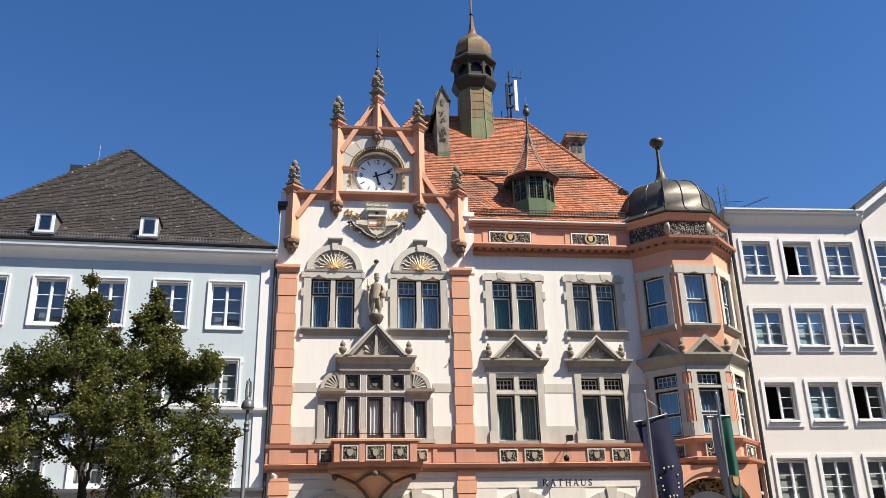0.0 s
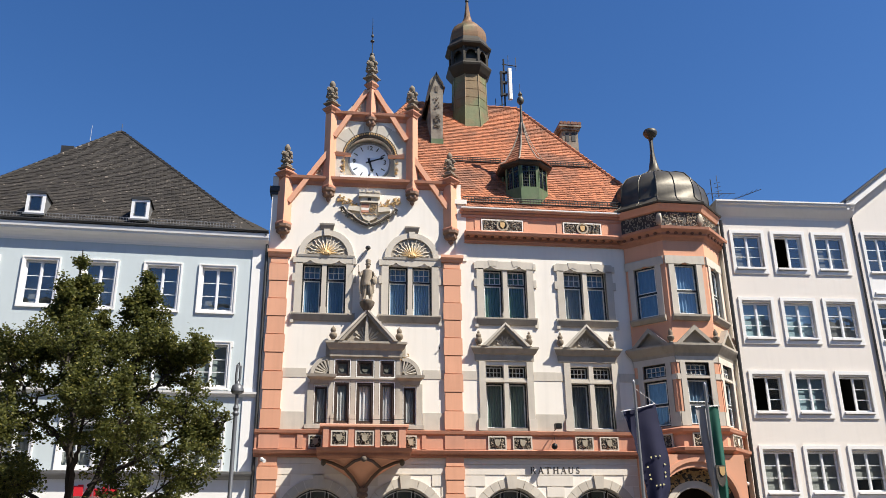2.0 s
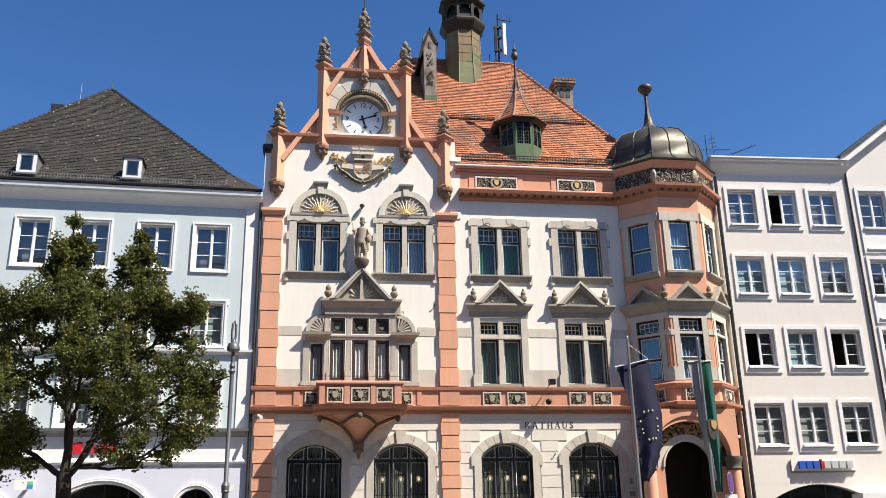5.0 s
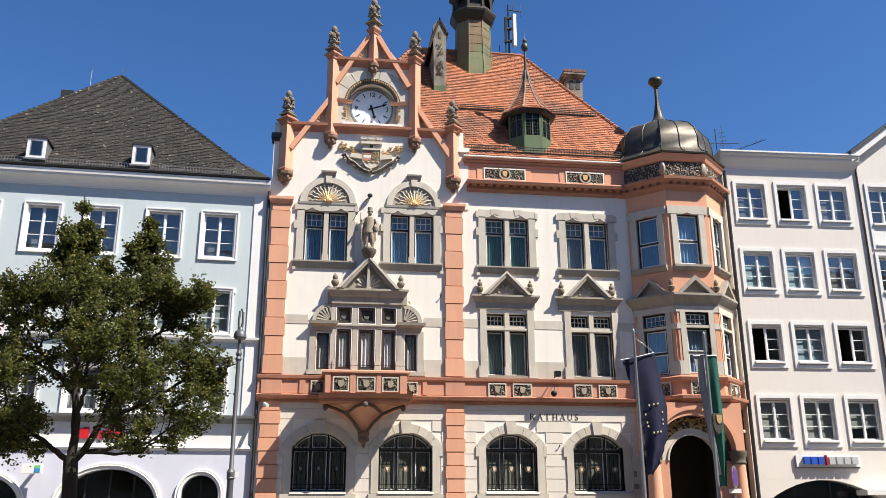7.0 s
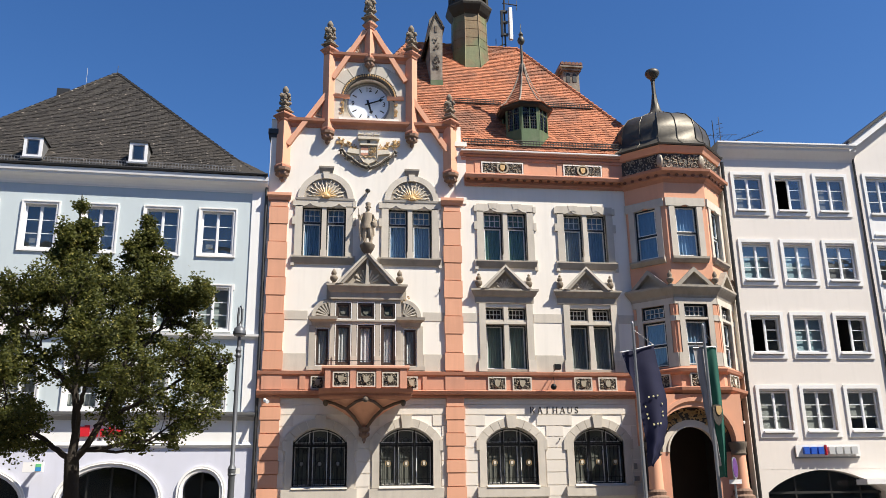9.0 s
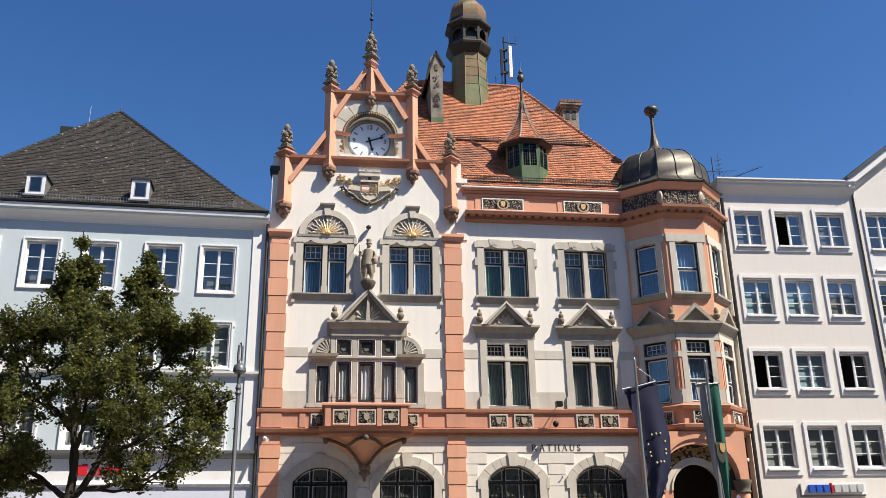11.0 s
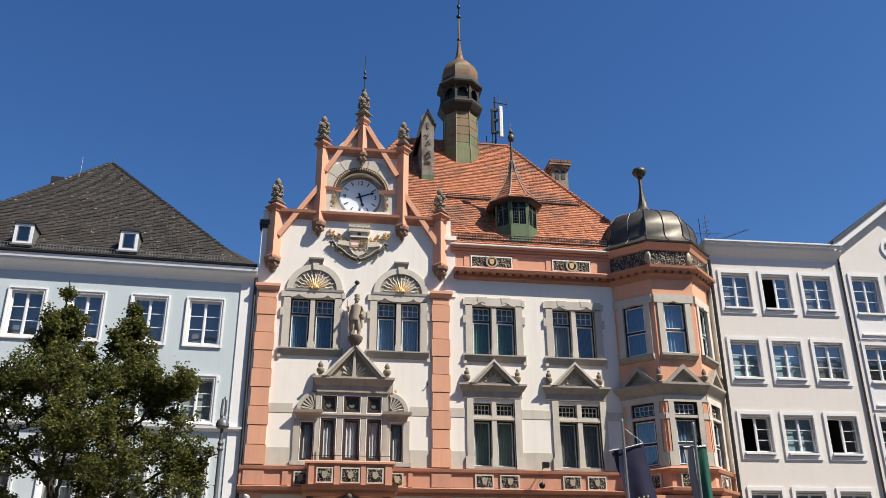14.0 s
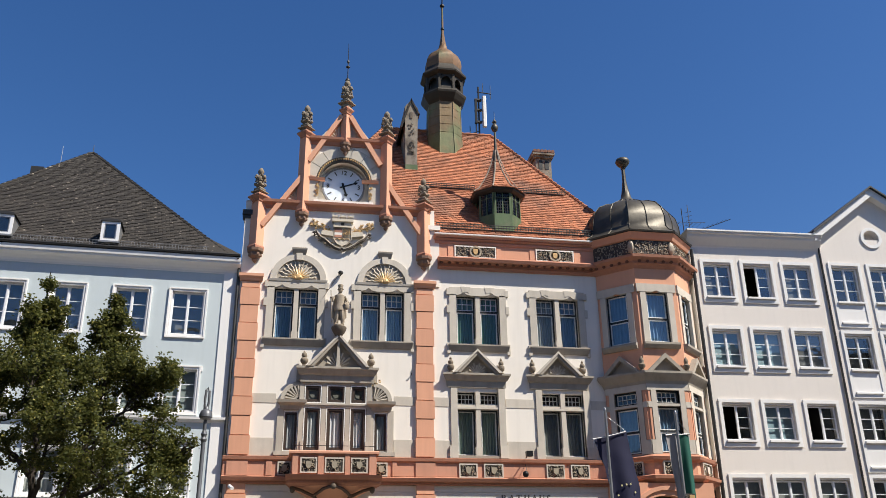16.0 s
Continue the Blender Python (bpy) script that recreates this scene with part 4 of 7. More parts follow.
for k in range(8):
    a0, a1 = O8 + k * math.pi / 4, O8 + (k + 1) * math.pi / 4
    for (r0, z0), (r1, z1) in zip(dring, dring[1:]):
        q = [(DX + r * math.cos(t), DY + r * math.sin(t), z) for r, z, t in ((r0, z0, a0), (r0, z0, a1), (r1, z1, a1), (r1, z1, a0))]
        tiled("", None, *q, 0.15, 0.13, None, "", 0.03, 0.008, dtl)
tagged(part("dormer_tiles", dtl, M_TILE, droof, "overlapping red clay tiles"), kind="stuff")
part("spike", G().lathe([(0.085, 18.9), (0.06, 19.4), (0.045, 20.1), (0.12, 20.18), (0.16, 20.3), (0.12, 20.42), (0.06, 20.5), (0.10, 20.58), (0.05, 20.68), (0.012, 20.75), (0.012, 21.1)], DX, DY, 10), M_DOME, dorm, "metal spike with ball", True)

# ---- clock gable ----
GC = 1.32
gable = part("gable", G().box(XL, -1.6, 0.0, 0.45, 15.74, 15.76), M_WHITE, hall, "cream stepped gable with salmon buttresses and finials")
body = G()
CZ, CR = 16.74, 0.98
# wall around the round-headed clock niche
xs = [-0.2, GC - CR, GC + CR, 2.95]
body.box(xs[0], xs[1], 0, 0.6, 15.75, 18.5).box(xs[2], xs[3], 0, 0.6, 15.75, 18.5)
pts = [(xs[1], 18.5)] + [(GC + CR * math.cos(radians(180 - 180 * i / 16)), CZ + CR * math.sin(radians(180 - 180 * i / 16))) for i in range(17)] + [(xs[2], 18.5)]
body.prism(pts, 0, 0.6)
body.box(xs[1], xs[2], 0.55, 0.6, 15.75, 18.5)
part("gable_field", G().prism([(0.2, 18.5), (2.45, 18.5), (GC, 20.0)], 0.05, 0.4), M_STONE, gable)
for sx in (-1, 1):
    part("gable_field", G().prism([(GC + sx * 1.5, 15.75), (GC + sx * 2.25, 15.75), (GC + sx * 1.5, 16.9)], 0.05, 0.4), M_STONE, gable)
part("gable_wall", body, M_WHITE, gable, "cream gable wall")
part("niche_stone", G().box(xs[1] - 0.42, xs[1], -0.03, 0, 15.85, 18.3).box(xs[2], xs[2] + 0.42, -0.03, 0, 15.85, 18.3), M_STONE, gable, "grey stone blocks round the clock")
for i in range(7):
    part("voussoir", G().arc(GC, CZ, CR + 0.10, CR + 0.52, 8 + 164 * i / 7 + 0.6, 8 + 164 * (i + 1) / 7 - 0.6, -0.05, 0.02, 4), M_STONE, gable)
part("gilded_arch", G().arc(GC, CZ, CR - 0.06, CR + 0.10, 0, 180, -0.04, 0.12, 24), M_RELIEF, gable, "gilded leaf moulding over the clock")
lf = G()
for i in range(34):
    a = radians(180 * (i + 0.5) / 34)
    lf.blob((GC + (CR + 0.03) * math.cos(a), -0.05, CZ + (CR + 0.03) * math.sin(a)), (0.035, 0.03, 0.05), 6, 4)
tagged(part("gilded_leaves", lf, M_GOLD, gable), kind="stuff")
for x in (GC - CR - 0.05, GC + CR + 0.05):
    part("gilded_drop", ornament(G(), x - 0.09, x + 0.09, 16.0, 16.65, -0.02, int(x * 10), 14, 0.06).box(x - 0.07, x + 0.07, -0.02, 0.01, 16.0, 16.7), M_GOLD, gable)
    part("impost", G().moulding([(0, 16.72), (-0.1, 16.74), (-0.14, 16.84), (0, 16.88)], x - 0.34, x + 0.30), M_PINK, gable)
part("clock_sill", G().moulding([(0.4, 15.80), (-0.12, 15.80), (-0.12, 15.90), (0.4, 15.95)], GC - CR - 0.15, GC + CR + 0.15), M_WHITE, gable)
M_DIAL = material("white_dial", (0.72, 0.78, 0.86), 0.4, var=0.05, bump=0)
clock = part("clock", G().disc(GC, CZ, 0.78, 0.40, 0.56, 40), M_DIAL, gable, "white round clock dial with black numerals")
part("clock_rim", G().arc(GC, CZ, 0.77, 0.83, 0, 360, 0.38, 0.56, 40), M_SHEET, clock)


def lettering(text, x, y, z, size, mat, parent, name, label=""):
    cu = bpy.data.curves.new(name, "FONT")
    cu.body, cu.size, cu.extrude, cu.align_x, cu.align_y = text, size, 0.012, "CENTER", "CENTER"
    tmp = new(name, cu)
    me = bpy.data.meshes.new_from_object(tmp.evaluated_get(bpy.context.evaluated_depsgraph_get()))
    bpy.data.objects.remove(tmp)
    me.materials.clear()
    me.materials.append(mat)
    ob = part(name, me, mat, parent, label)
    ob.matrix_local = pose(x, y, z, 90, 0, 0)
    return ob


for h in range(1, 13):
    a = radians(90 - 30 * h)
    if h in (3, 6, 9, 12):
        lettering(str(h), GC + 0.60 * math.cos(a), 0.392, CZ + 0.60 * math.sin(a), 0.26, M_DARKFRAME, clock, "numeral")
    else:
        mk = part("hour_mark", G().box(-0.018, 0.018, -0.01, 0.005, -0.09, 0.09), M_DARKFRAME, clock)
        mk.matrix_local = pose(GC + 0.62 * math.cos(a), 0.395, CZ + 0.62 * math.sin(a), 0, 90 - math.degrees(a), 0)
for ang, ln, w, nm in ((70, 0.62, 0.030, "minute_pointer"), (164, 0.46, 0.042, "hour_pointer")):
    pn = part(nm, G().prism([(-w, -0.15), (w, -0.15), (w * 0.8, ln * 0.7), (w * 2.0, ln * 0.78), (0, ln), (-w * 2.0, ln * 0.78), (-w * 0.8, ln * 0.7)], -0.012, 0.0), M_IRON, clock)
    pn.matrix_local = pose(GC, 0.37 if ln > 0.5 else 0.355, CZ, 0, ang, 0)

# cornices of the gable
gp = [(0.2, -0.26), (-0.06, -0.26), (-0.10, -0.14), (-0.22, -0.06), (-0.24, 0.04), (0.2, 0.06)]
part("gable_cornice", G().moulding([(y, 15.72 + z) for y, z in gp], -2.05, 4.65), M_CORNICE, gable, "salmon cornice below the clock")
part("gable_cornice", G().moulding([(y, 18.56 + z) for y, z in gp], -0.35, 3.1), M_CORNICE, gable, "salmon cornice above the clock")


def finial(parent, x, y, z, s, n=8):
    part("finial", G().lathe([(0.22 * s, z), (0.22 * s, z + 0.12 * s), (0.37 * s, z + 0.18 * s), (0.36 * s, z + 0.22 * s), (0.22 * s, z + 0.27 * s), (0.25 * s, z + 0.34 * s), (0.22 * s, z + 0.37 * s), (0.14 * s, z + 0.44 * s), (0.10 * s, z + 0.5 * s)], x, y, 4, 0.1), M_STATUE, parent, "carved stone flower finial")
    g = G().lathe([(0.09 * s, z + 0.4 * s), (0.20 * s, z + 0.5 * s), (0.13 * s, z + 0.62 * s), (0.20 * s, z + 0.78 * s), (0.16 * s, z + 0.92 * s), (0.07 * s, z + 1.0 * s), (0.13 * s, z + 1.1 * s), (0.12 * s, z + 1.2 * s), (0.06 * s, z + 1.3 * s), (0.01, z + 1.34 * s)], x, y, 10)
    for k in range(10):
        a = k * 1.26
        g.blob((x + 0.16 * s * math.cos(a), y + 0.16 * s * math.sin(a), z + (0.5 + 0.05 * k) * s), (0.05 * s, 0.05 * s, 0.055 * s), 6, 4)
    for k in range(4):
        a = k * math.pi / 2 + math.pi / 4
        g.blob((x + 0.20 * s * math.cos(a), y + 0.20 * s * math.sin(a), z + 0.86 * s), (0.085 * s, 0.085 * s, 0.10 * s), 7, 5)
        g.blob((x + 0.27 * s * math.cos(a), y + 0.27 * s * math.sin(a), z + 0.80 * s), (0.045 * s, 0.045 * s, 0.05 * s), 6, 4)
        g.blob((x + 0.19 * s * math.cos(a + 0.8), y + 0.19 * s * math.sin(a + 0.8), z + 0.56 * s), (0.075 * s, 0.075 * s, 0.08 * s), 6, 4)
    part("finial_flower", g, M_STATUE, parent, "", True)


def corbel(parent, x, y, z, w):
    g = G().lathe([(w * 1.05, z), (w * 1.0, z - 0.1), (w * 0.75, z - 0.14), (w * 0.7, z - 0.28), (w * 0.3, z - 0.36), (w * 0.35, z - 0.42), (0.02, z - 0.52)], x, y, 8, O8)
    for k in range(6):
        part("leaf_bud", G().blob((x + w * 0.65 * math.cos(k * 1.05), y + w * 0.65 * math.sin(k * 1.05), z - 0.22), (0.06, 0.06, 0.08), 7, 5), M_CORBEL, parent, "", True)
    part("corbel", g, M_CORBEL, parent, "carved stone corbel", True)


def buttress(x, w, z0, z1, out):
    b = part("buttress", G().prism_z([(x - 0.62 * w, -out + 0.62 * w), (x, -out), (x + 0.62 * w, -out + 0.62 * w), (x + 0.62 * w, 0.3), (x - 0.62 * w, 0.3)], z0, z1), M_PINK, gable, "salmon gable buttress with pointed front")
    part("cap", G().lathe([(w * 0.62, z1 - 0.02), (w * 0.68, z1 + 0.04), (w * 1.0, z1 + 0.15), (w * 1.02, z1 + 0.19), (w * 0.55, z1 + 0.32)], x, -out + w / 2, 4, 0.0), M_CORNICE, b)
    part("collar", G().lathe([(w * 0.70, z0 - 0.02), (w * 0.74, z0 + 0.1), (w * 0.63, z0 + 0.16)], x, -out + w / 2, 4, 0.0), M_CORNICE, b)
    corbel(b, x, -out + w / 2, z0, w * 0.72)
    return b


for x in (-1.83, 4.42):
    b = buttress(x, 0.42, 13.72, 15.66, 0.30)
    finial(b, x, -0.09, 15.86, 0.92)
for x in (-0.22, 2.95):
    b = buttress(x, 0.36, 15.25, 18.5, 0.30)
    finial(b, x, -0.12, 18.72, 0.95)
b = buttress(GC, 0.30, 18.36, 19.70, 0.28)
finial(b, GC, -0.12, 19.98, 1.0)
part("lightning_rod", G().tube([(GC, -0.12, 21.2), (GC, -0.12, 23.1)], 0.022, 6, 0.01).blob((GC, -0.12, 21.95), (0.09, 0.09, 0.05)).blob((GC, -0.12, 22.2), (0.06, 0.06, 0.08)).blob((GC, -0.12, 21.3), (0.1, 0.1, 0.1)), M_PIPE, b)
for sx in (-1, 1):
    for (xa, za, xb, zb) in ((3.0, 14.68, 1.55, 16.9), (1.4, 17.5, 0.17, 19.62)):
        d = Vector((xb - xa, 0, zb - za)).normalized()
        nx, nz = d.z * 0.09, -d.x * 0.09
        part("rake", G().prism([(GC + sx * (xa + nx), za + nz), (GC + sx * (xb + nx), zb + nz), (GC + sx * (xb - nx), zb - nz), (GC + sx * (xa - nx), za - nz)], -0.20, 0.06), M_PINK, gable, "raking salmon brace")
        fan = G()
        cx0, cz0 = GC + sx * (xb + 0.12), 0.5 * (za + zb) + 0.05
        for k in range(5):
            a = radians(10 + 80 * k / 4)
            fan.tube([(cx0, 0.02, cz0), (cx0 + sx * 0.45 * math.cos(a), 0.02, cz0 + 0.45 * math.sin(a) * 1.2)], 0.015, 5, 0.035)
        part("fan_relief", fan, M_STONE, gable)
# white end of the wall and its small lead roof
part("corner_cap", G().box(-2.36, -2.0, -0.05, 0.5, 15.0, 15.12).box(-2.40, -2.02, -0.1, 0.5, 15.12, 15.32), M_PIPE, gable, "dark metal covered wall end")
part("corner_cap", G().box(4.62, 5.02, -0.04, 0.4, 12.6, 14.9).box(4.6, 5.06, -0.12, 0.4, 14.9, 15.08), M_WHITE, gable, "cream wall end with small cap")

# ---- lunettes with gilded sunbursts ----
for cx in (-0.22, 2.95):
    lun = part("lunette", G().arc(cx, 12.62, 0.80, 1.02, 0, 180, -0.07, 0.02, 24), M_STONE, hall, "stone round arch with gilded sunburst")
    part("lunette_field", G().prism([(cx + 0.8 * math.cos(radians(180 * i / 20)), 12.66 + 0.8 * math.sin(radians(180 * i / 20))) for i in range(21)], 0.0 - 0.012, 0.0), M_STONEDARK, lun)
    rays = G()
    for i in range(13):
        a = radians(6 + 168 * i / 12)
        r1 = 0.74 if i % 2 else 0.66
        wavy = []
        for k in range(7):
            r, w = 0.12 + (r1 - 0.12) * k / 6, 0.028 * math.sin(2.1 * k) * (1 if i % 2 else -1) * k / 6
            wavy.append((cx + r * math.cos(a) - w * math.sin(a), -0.03, 12.68 + r * math.sin(a) + w * math.cos(a)))
        rays.tube(wavy, 0.05, 6, 0.016)
    part("pale_ray", rays, M_CRESTPALE, lun)
    gold = G()
    for i in range(11):
        a = radians(8 + 164 * i / 10)
        gold.tube([(cx + 0.1 * math.cos(a), -0.06, 12.69 + 0.1 * math.sin(a)), (cx + 0.40 * math.cos(a), -0.05, 12.69 + 0.40 * math.sin(a))], 0.05, 5, 0.015)
    gold.blob((cx, -0.05, 12.72), (0.16, 0.10, 0.13), 10, 6)
    for k in (-1, 1):
        gold.blob((cx + 0.11 * k, -0.10, 12.68), (0.06, 0.06, 0.06), 7, 5)
    part("gilded_sun", gold, M_GOLD, lun)
    part("base_ledge", G().moulding([(0.02, 12.56), (-0.08, 12.56), (-0.10, 12.64), (0.02, 12.68)], cx - 1.06, cx + 1.06), M_STONE, lun)
    part("hood", G().moulding([(0, 13.62), (-0.07, 13.62), (-0.16, 13.80), (-0.17, 13.86), (0, 13.95)], cx - 0.20, cx + 0.20, 0.5), M_STONEDARK, lun, "small projecting hood stone")
    part("keystone", G().prism([(cx - 0.09, 13.40), (cx + 0.09, 13.40), (cx + 0.12, 13.66), (cx - 0.12, 13.66)], -0.12, 0.0), M_STONE, lun)

# ---- relief crest above the windows ----
CX = 1.32
crest = part("relief_crest", shield(G(), CX, 14.38, 0.33, 0.37, -0.13, 0.0), M_CRESTPALE, hall, "carved stone crest with mural crown and scrolls")
part("shield_field", G().box(CX - 0.29, CX - 0.01, -0.15, -0.12, 14.56, 14.72), material("dull_red_paint", (0.36, 0.17, 0.11), 0.7, var=0.3), crest, "faded red field")
part("shield_field", G().box(CX - 0.29, CX - 0.01, -0.149, -0.12, 14.46, 14.56), M_WHITE, crest)
part("shield_field", G().box(CX - 0.29, CX - 0.01, -0.15, -0.12, 14.37, 14.46), M_PINKDULL, crest)
part("shield_field", G().box(CX + 0.01, CX + 0.29, -0.15, -0.12, 14.37, 14.72), M_CREST, crest)
part("charge", scrolls(G(), CX + 0.03, CX + 0.28, 14.40, 14.70, -0.15, 5), M_GOLD, crest, "gilded figure on the shield")
part("shield_edge", G().tube([(CX - 0.33, -0.14, 14.75), (CX - 0.33, -0.14, 14.30), (CX - 0.2, -0.14, 14.10), (CX, -0.14, 14.01), (CX + 0.2, -0.14, 14.10), (CX + 0.33, -0.14, 14.30), (CX + 0.33, -0.14, 14.75)], 0.022, 5), M_SCROLL, crest)
part("wave_band", G().tube([(CX - 0.27 + 0.09 * k, -0.145, 14.30 + (0.035 if k % 2 else -0.035)) for k in range(7)], 0.018, 5), M_GOLD, crest)
part("mural_crown", G().box(CX - 0.34, CX + 0.34, -0.20, 0, 14.76, 14.82).box(CX - 0.31, CX + 0.31, -0.17, 0, 14.82, 14.99).box(CX - 0.40, CX + 0.40, -0.24, 0, 14.99, 15.09), M_CRESTPALE, crest, "pale mural crown")
part("crown_gate", G().box(CX - 0.06, CX + 0.06, -0.18, -0.165, 14.84, 14.96), M_RELIEF, crest)
for k in (-1, 0, 1):
    x = CX + 0.29 * k
    part("turret", G().box(x - 0.085, x + 0.085, -0.2, 0, 15.09, 15.17).box(x - 0.11, x + 0.11, -0.23, 0, 15.17, 15.22).box(x - 0.11, x - 0.05, -0.23, -0.1, 15.22, 15.27).box(x + 0.05, x + 0.11, -0.23, -0.1, 15.22, 15.27), M_CRESTPALE, crest)
for sx in (-1, 1):
    part("bracket", G().prism([(CX + sx * 0.34, 14.40), (CX + sx * 0.80, 14.46), (CX + sx * 0.76, 14.62), (CX + sx * 0.34, 14.60)][::sx], -0.15, 0), M_CRESTPALE, crest, "pale stone bracket")
    way = [(1.02, 14.42), (1.06, 14.52), (0.96, 14.56), (0.90, 14.44), (0.80, 14.32), (0.62, 14.22), (0.45, 14.06), (0.25, 13.93), (0.06, 13.86), (0.0, 13.95)]
    part("ribbon", G().tube([(CX + sx * x, -0.10, z) for x, z in way], 0.062, 7, 0.045), M_CARVED, crest, "dark scrolled ribbon", True)
    part("ribbon_edge", G().tube([(CX + sx * x, -0.155, z + 0.045) for x, z in way[1:]], 0.018, 5), M_CRESTPALE, crest)
    rnd = random.Random(8)
    leaf = G()
    for k in range(34):
        t = k / 33
        x, z = CX + sx * (0.24 + 0.60 * t + rnd.uniform(-0.05, 0.05)), 13.99 + 0.30 * t + rnd.uniform(-0.08, 0.12)
        a, r = rnd.uniform(0, 6.3), rnd.uniform(0.06, 0.11)
        leaf.prism([(x, z), (x + r * math.cos(a + 0.5) * 0.6, z + r * math.sin(a + 0.5) * 0.6), (x + r * math.cos(a), z + r * math.sin(a)), (x + r * math.cos(a - 0.5) * 0.6, z + r * math.sin(a - 0.5) * 0.6)], -rnd.uniform(0.08, 0.15), -0.02)
    part("leaf_garland", leaf, M_SCROLL, crest, "weathered leaf garland")
    leaf = G()
    for k in range(40):
        t = rnd.uniform(0, 1)
        x, z = CX + sx * (0.40 + 0.72 * t), 14.62 + 0.30 * t + rnd.uniform(-0.10, 0.17)
        a, r = math.atan2(0.4, sx) + rnd.uniform(-1.3, 1.3), rnd.uniform(0.07, 0.13)
        leaf.prism([(x, z), (x + r * math.cos(a + 0.4) * 0.6, z + r * math.sin(a + 0.4) * 0.6), (x + r * math.cos(a), z + r * math.sin(a)), (x + r * math.cos(a - 0.4) * 0.6, z + r * math.sin(a - 0.4) * 0.6)], -rnd.uniform(0.04, 0.10), -0.02)
    leaf.tube([(CX + sx * 0.3, -0.05, 14.62), (CX + sx * 0.6, -0.07, 14.72), (CX + sx * 1.08, -0.05, 14.92)], 0.02, 5)
    part("leaf_spray", leaf, M_GOLD, crest, "gilded leaf spray")

# ---- oriel with balcony over the ground floor ----
OY = -0.10
oriel = part("oriel", G().box(0.04, 0.17, OY, 0.0, 6.4, 8.74), M_ORIEL, hall, "shallow grey stone oriel window with pediment")
oriel.matrix_basis = Matrix.Translation((0, 0, -0.0172)) @ Matrix.Diagonal((1.0101, 1, 1.0101, 1))
og = G().box(2.38, 2.52, OY, 0.0, 6.4, 8.74)
for a, b in ((0.17, 0.20), (0.80, 0.96), (1.62, 1.77), (2.35, 2.38)):
    og.box(a, b, OY + 0.004, OY + 0.22, 6.4, 8.68)
    part("mullion_foot", G().box(a - 0.03, b + 0.03, OY - 0.04, OY + 0.1, 6.4, 6.75), M_ORIEL, oriel)
og.box(0.17, 2.38, OY - 0.02, OY + 0.22, 7.90, 7.97).box(0.17, 2.38, OY - 0.05, OY + 0.22, 7.97, 8.03).box(0.17, 2.38, OY + 0.002, OY + 0.22, 8.68, 8.74)
part("oriel_frame", og, M_ORIEL, oriel)
for a, b in ((0.20, 0.80), (0.96, 1.62), (1.77, 2.35)):
    w = part("oriel_window", ring_rect(ring_rect(G(), a, b, 6.4, 7.9, 0.10, OY + 0.02, OY + 0.12), a, b, 8.03, 8.68, 0.10, OY + 0.02, OY + 0.12), M_BROWNFRAME, oriel, "brown framed oriel window")
    part("inner_edge", ring_rect(ring_rect(G(), a + 0.012, b - 0.012, 6.412, 7.888, 0.03, OY + 0.0, OY + 0.03), a + 0.012, b - 0.012, 8.042, 8.668, 0.03, OY + 0.0, OY + 0.03), M_SASH, w, "thin pale edge")
    window_light(w, a + 0.10, b - 0.10, 6.5, 7.80, OY + 0.06, M_BROWNFRAME, w=0.055)
    window_light(w, a + 0.10, b - 0.10, 8.13, 8.58, OY + 0.06, M_BROWNFRAME, w=0.055)
    curtain(w, a + 0.05, b - 0.05, 6.45, 7.88, OY + 0.16, M_NET, 4)
    part("blind", G().box(a + 0.05, b - 0.05, OY + 0.14, OY + 0.15, 8.05, 8.66).disc((a + b) / 2, 8.355, 0.11, OY + 0.12, OY + 0.14, 14), M_PANETONE, w, "leaded upper pane")
part("oriel_back", G().box(-0.05, 2.6, 0.42, 0.44, 6.3, 8.8), M_INSIDE, oriel)
entablature(oriel, -0.12, 2.74, 8.76, 9.28, 0.24, (1.31, 10.40, 1.05), (), OY)
top = part("oriel_roof", G().box(-0.1, 2.7, OY, 0, 8.74, 9.24).prism([(0.27, 9.24), (2.35, 9.24), (1.31, 10.34)], OY + 0.01, 0), M_STONEDARK, oriel)
part("ridge_rib", G().prism([(1.24, 9.26), (1.38, 9.26), (1.345, 10.2), (1.275, 10.2)], OY - 0.20, OY), M_ORIEL, top)
for fx in (0.14, 2.46):
    part("acorn_finial", G().lathe([(0.07, 9.26), (0.09, 9.30), (0.05, 9.34), (0.12, 9.42), (0.14, 9.50), (0.12, 9.56), (0.07, 9.60), (0.10, 9.66), (0.08, 9.74), (0.03, 9.80), (0.01, 9.84)], fx, OY - 0.12, 12), M_STATUE, oriel, "carved stone acorn finial", True)
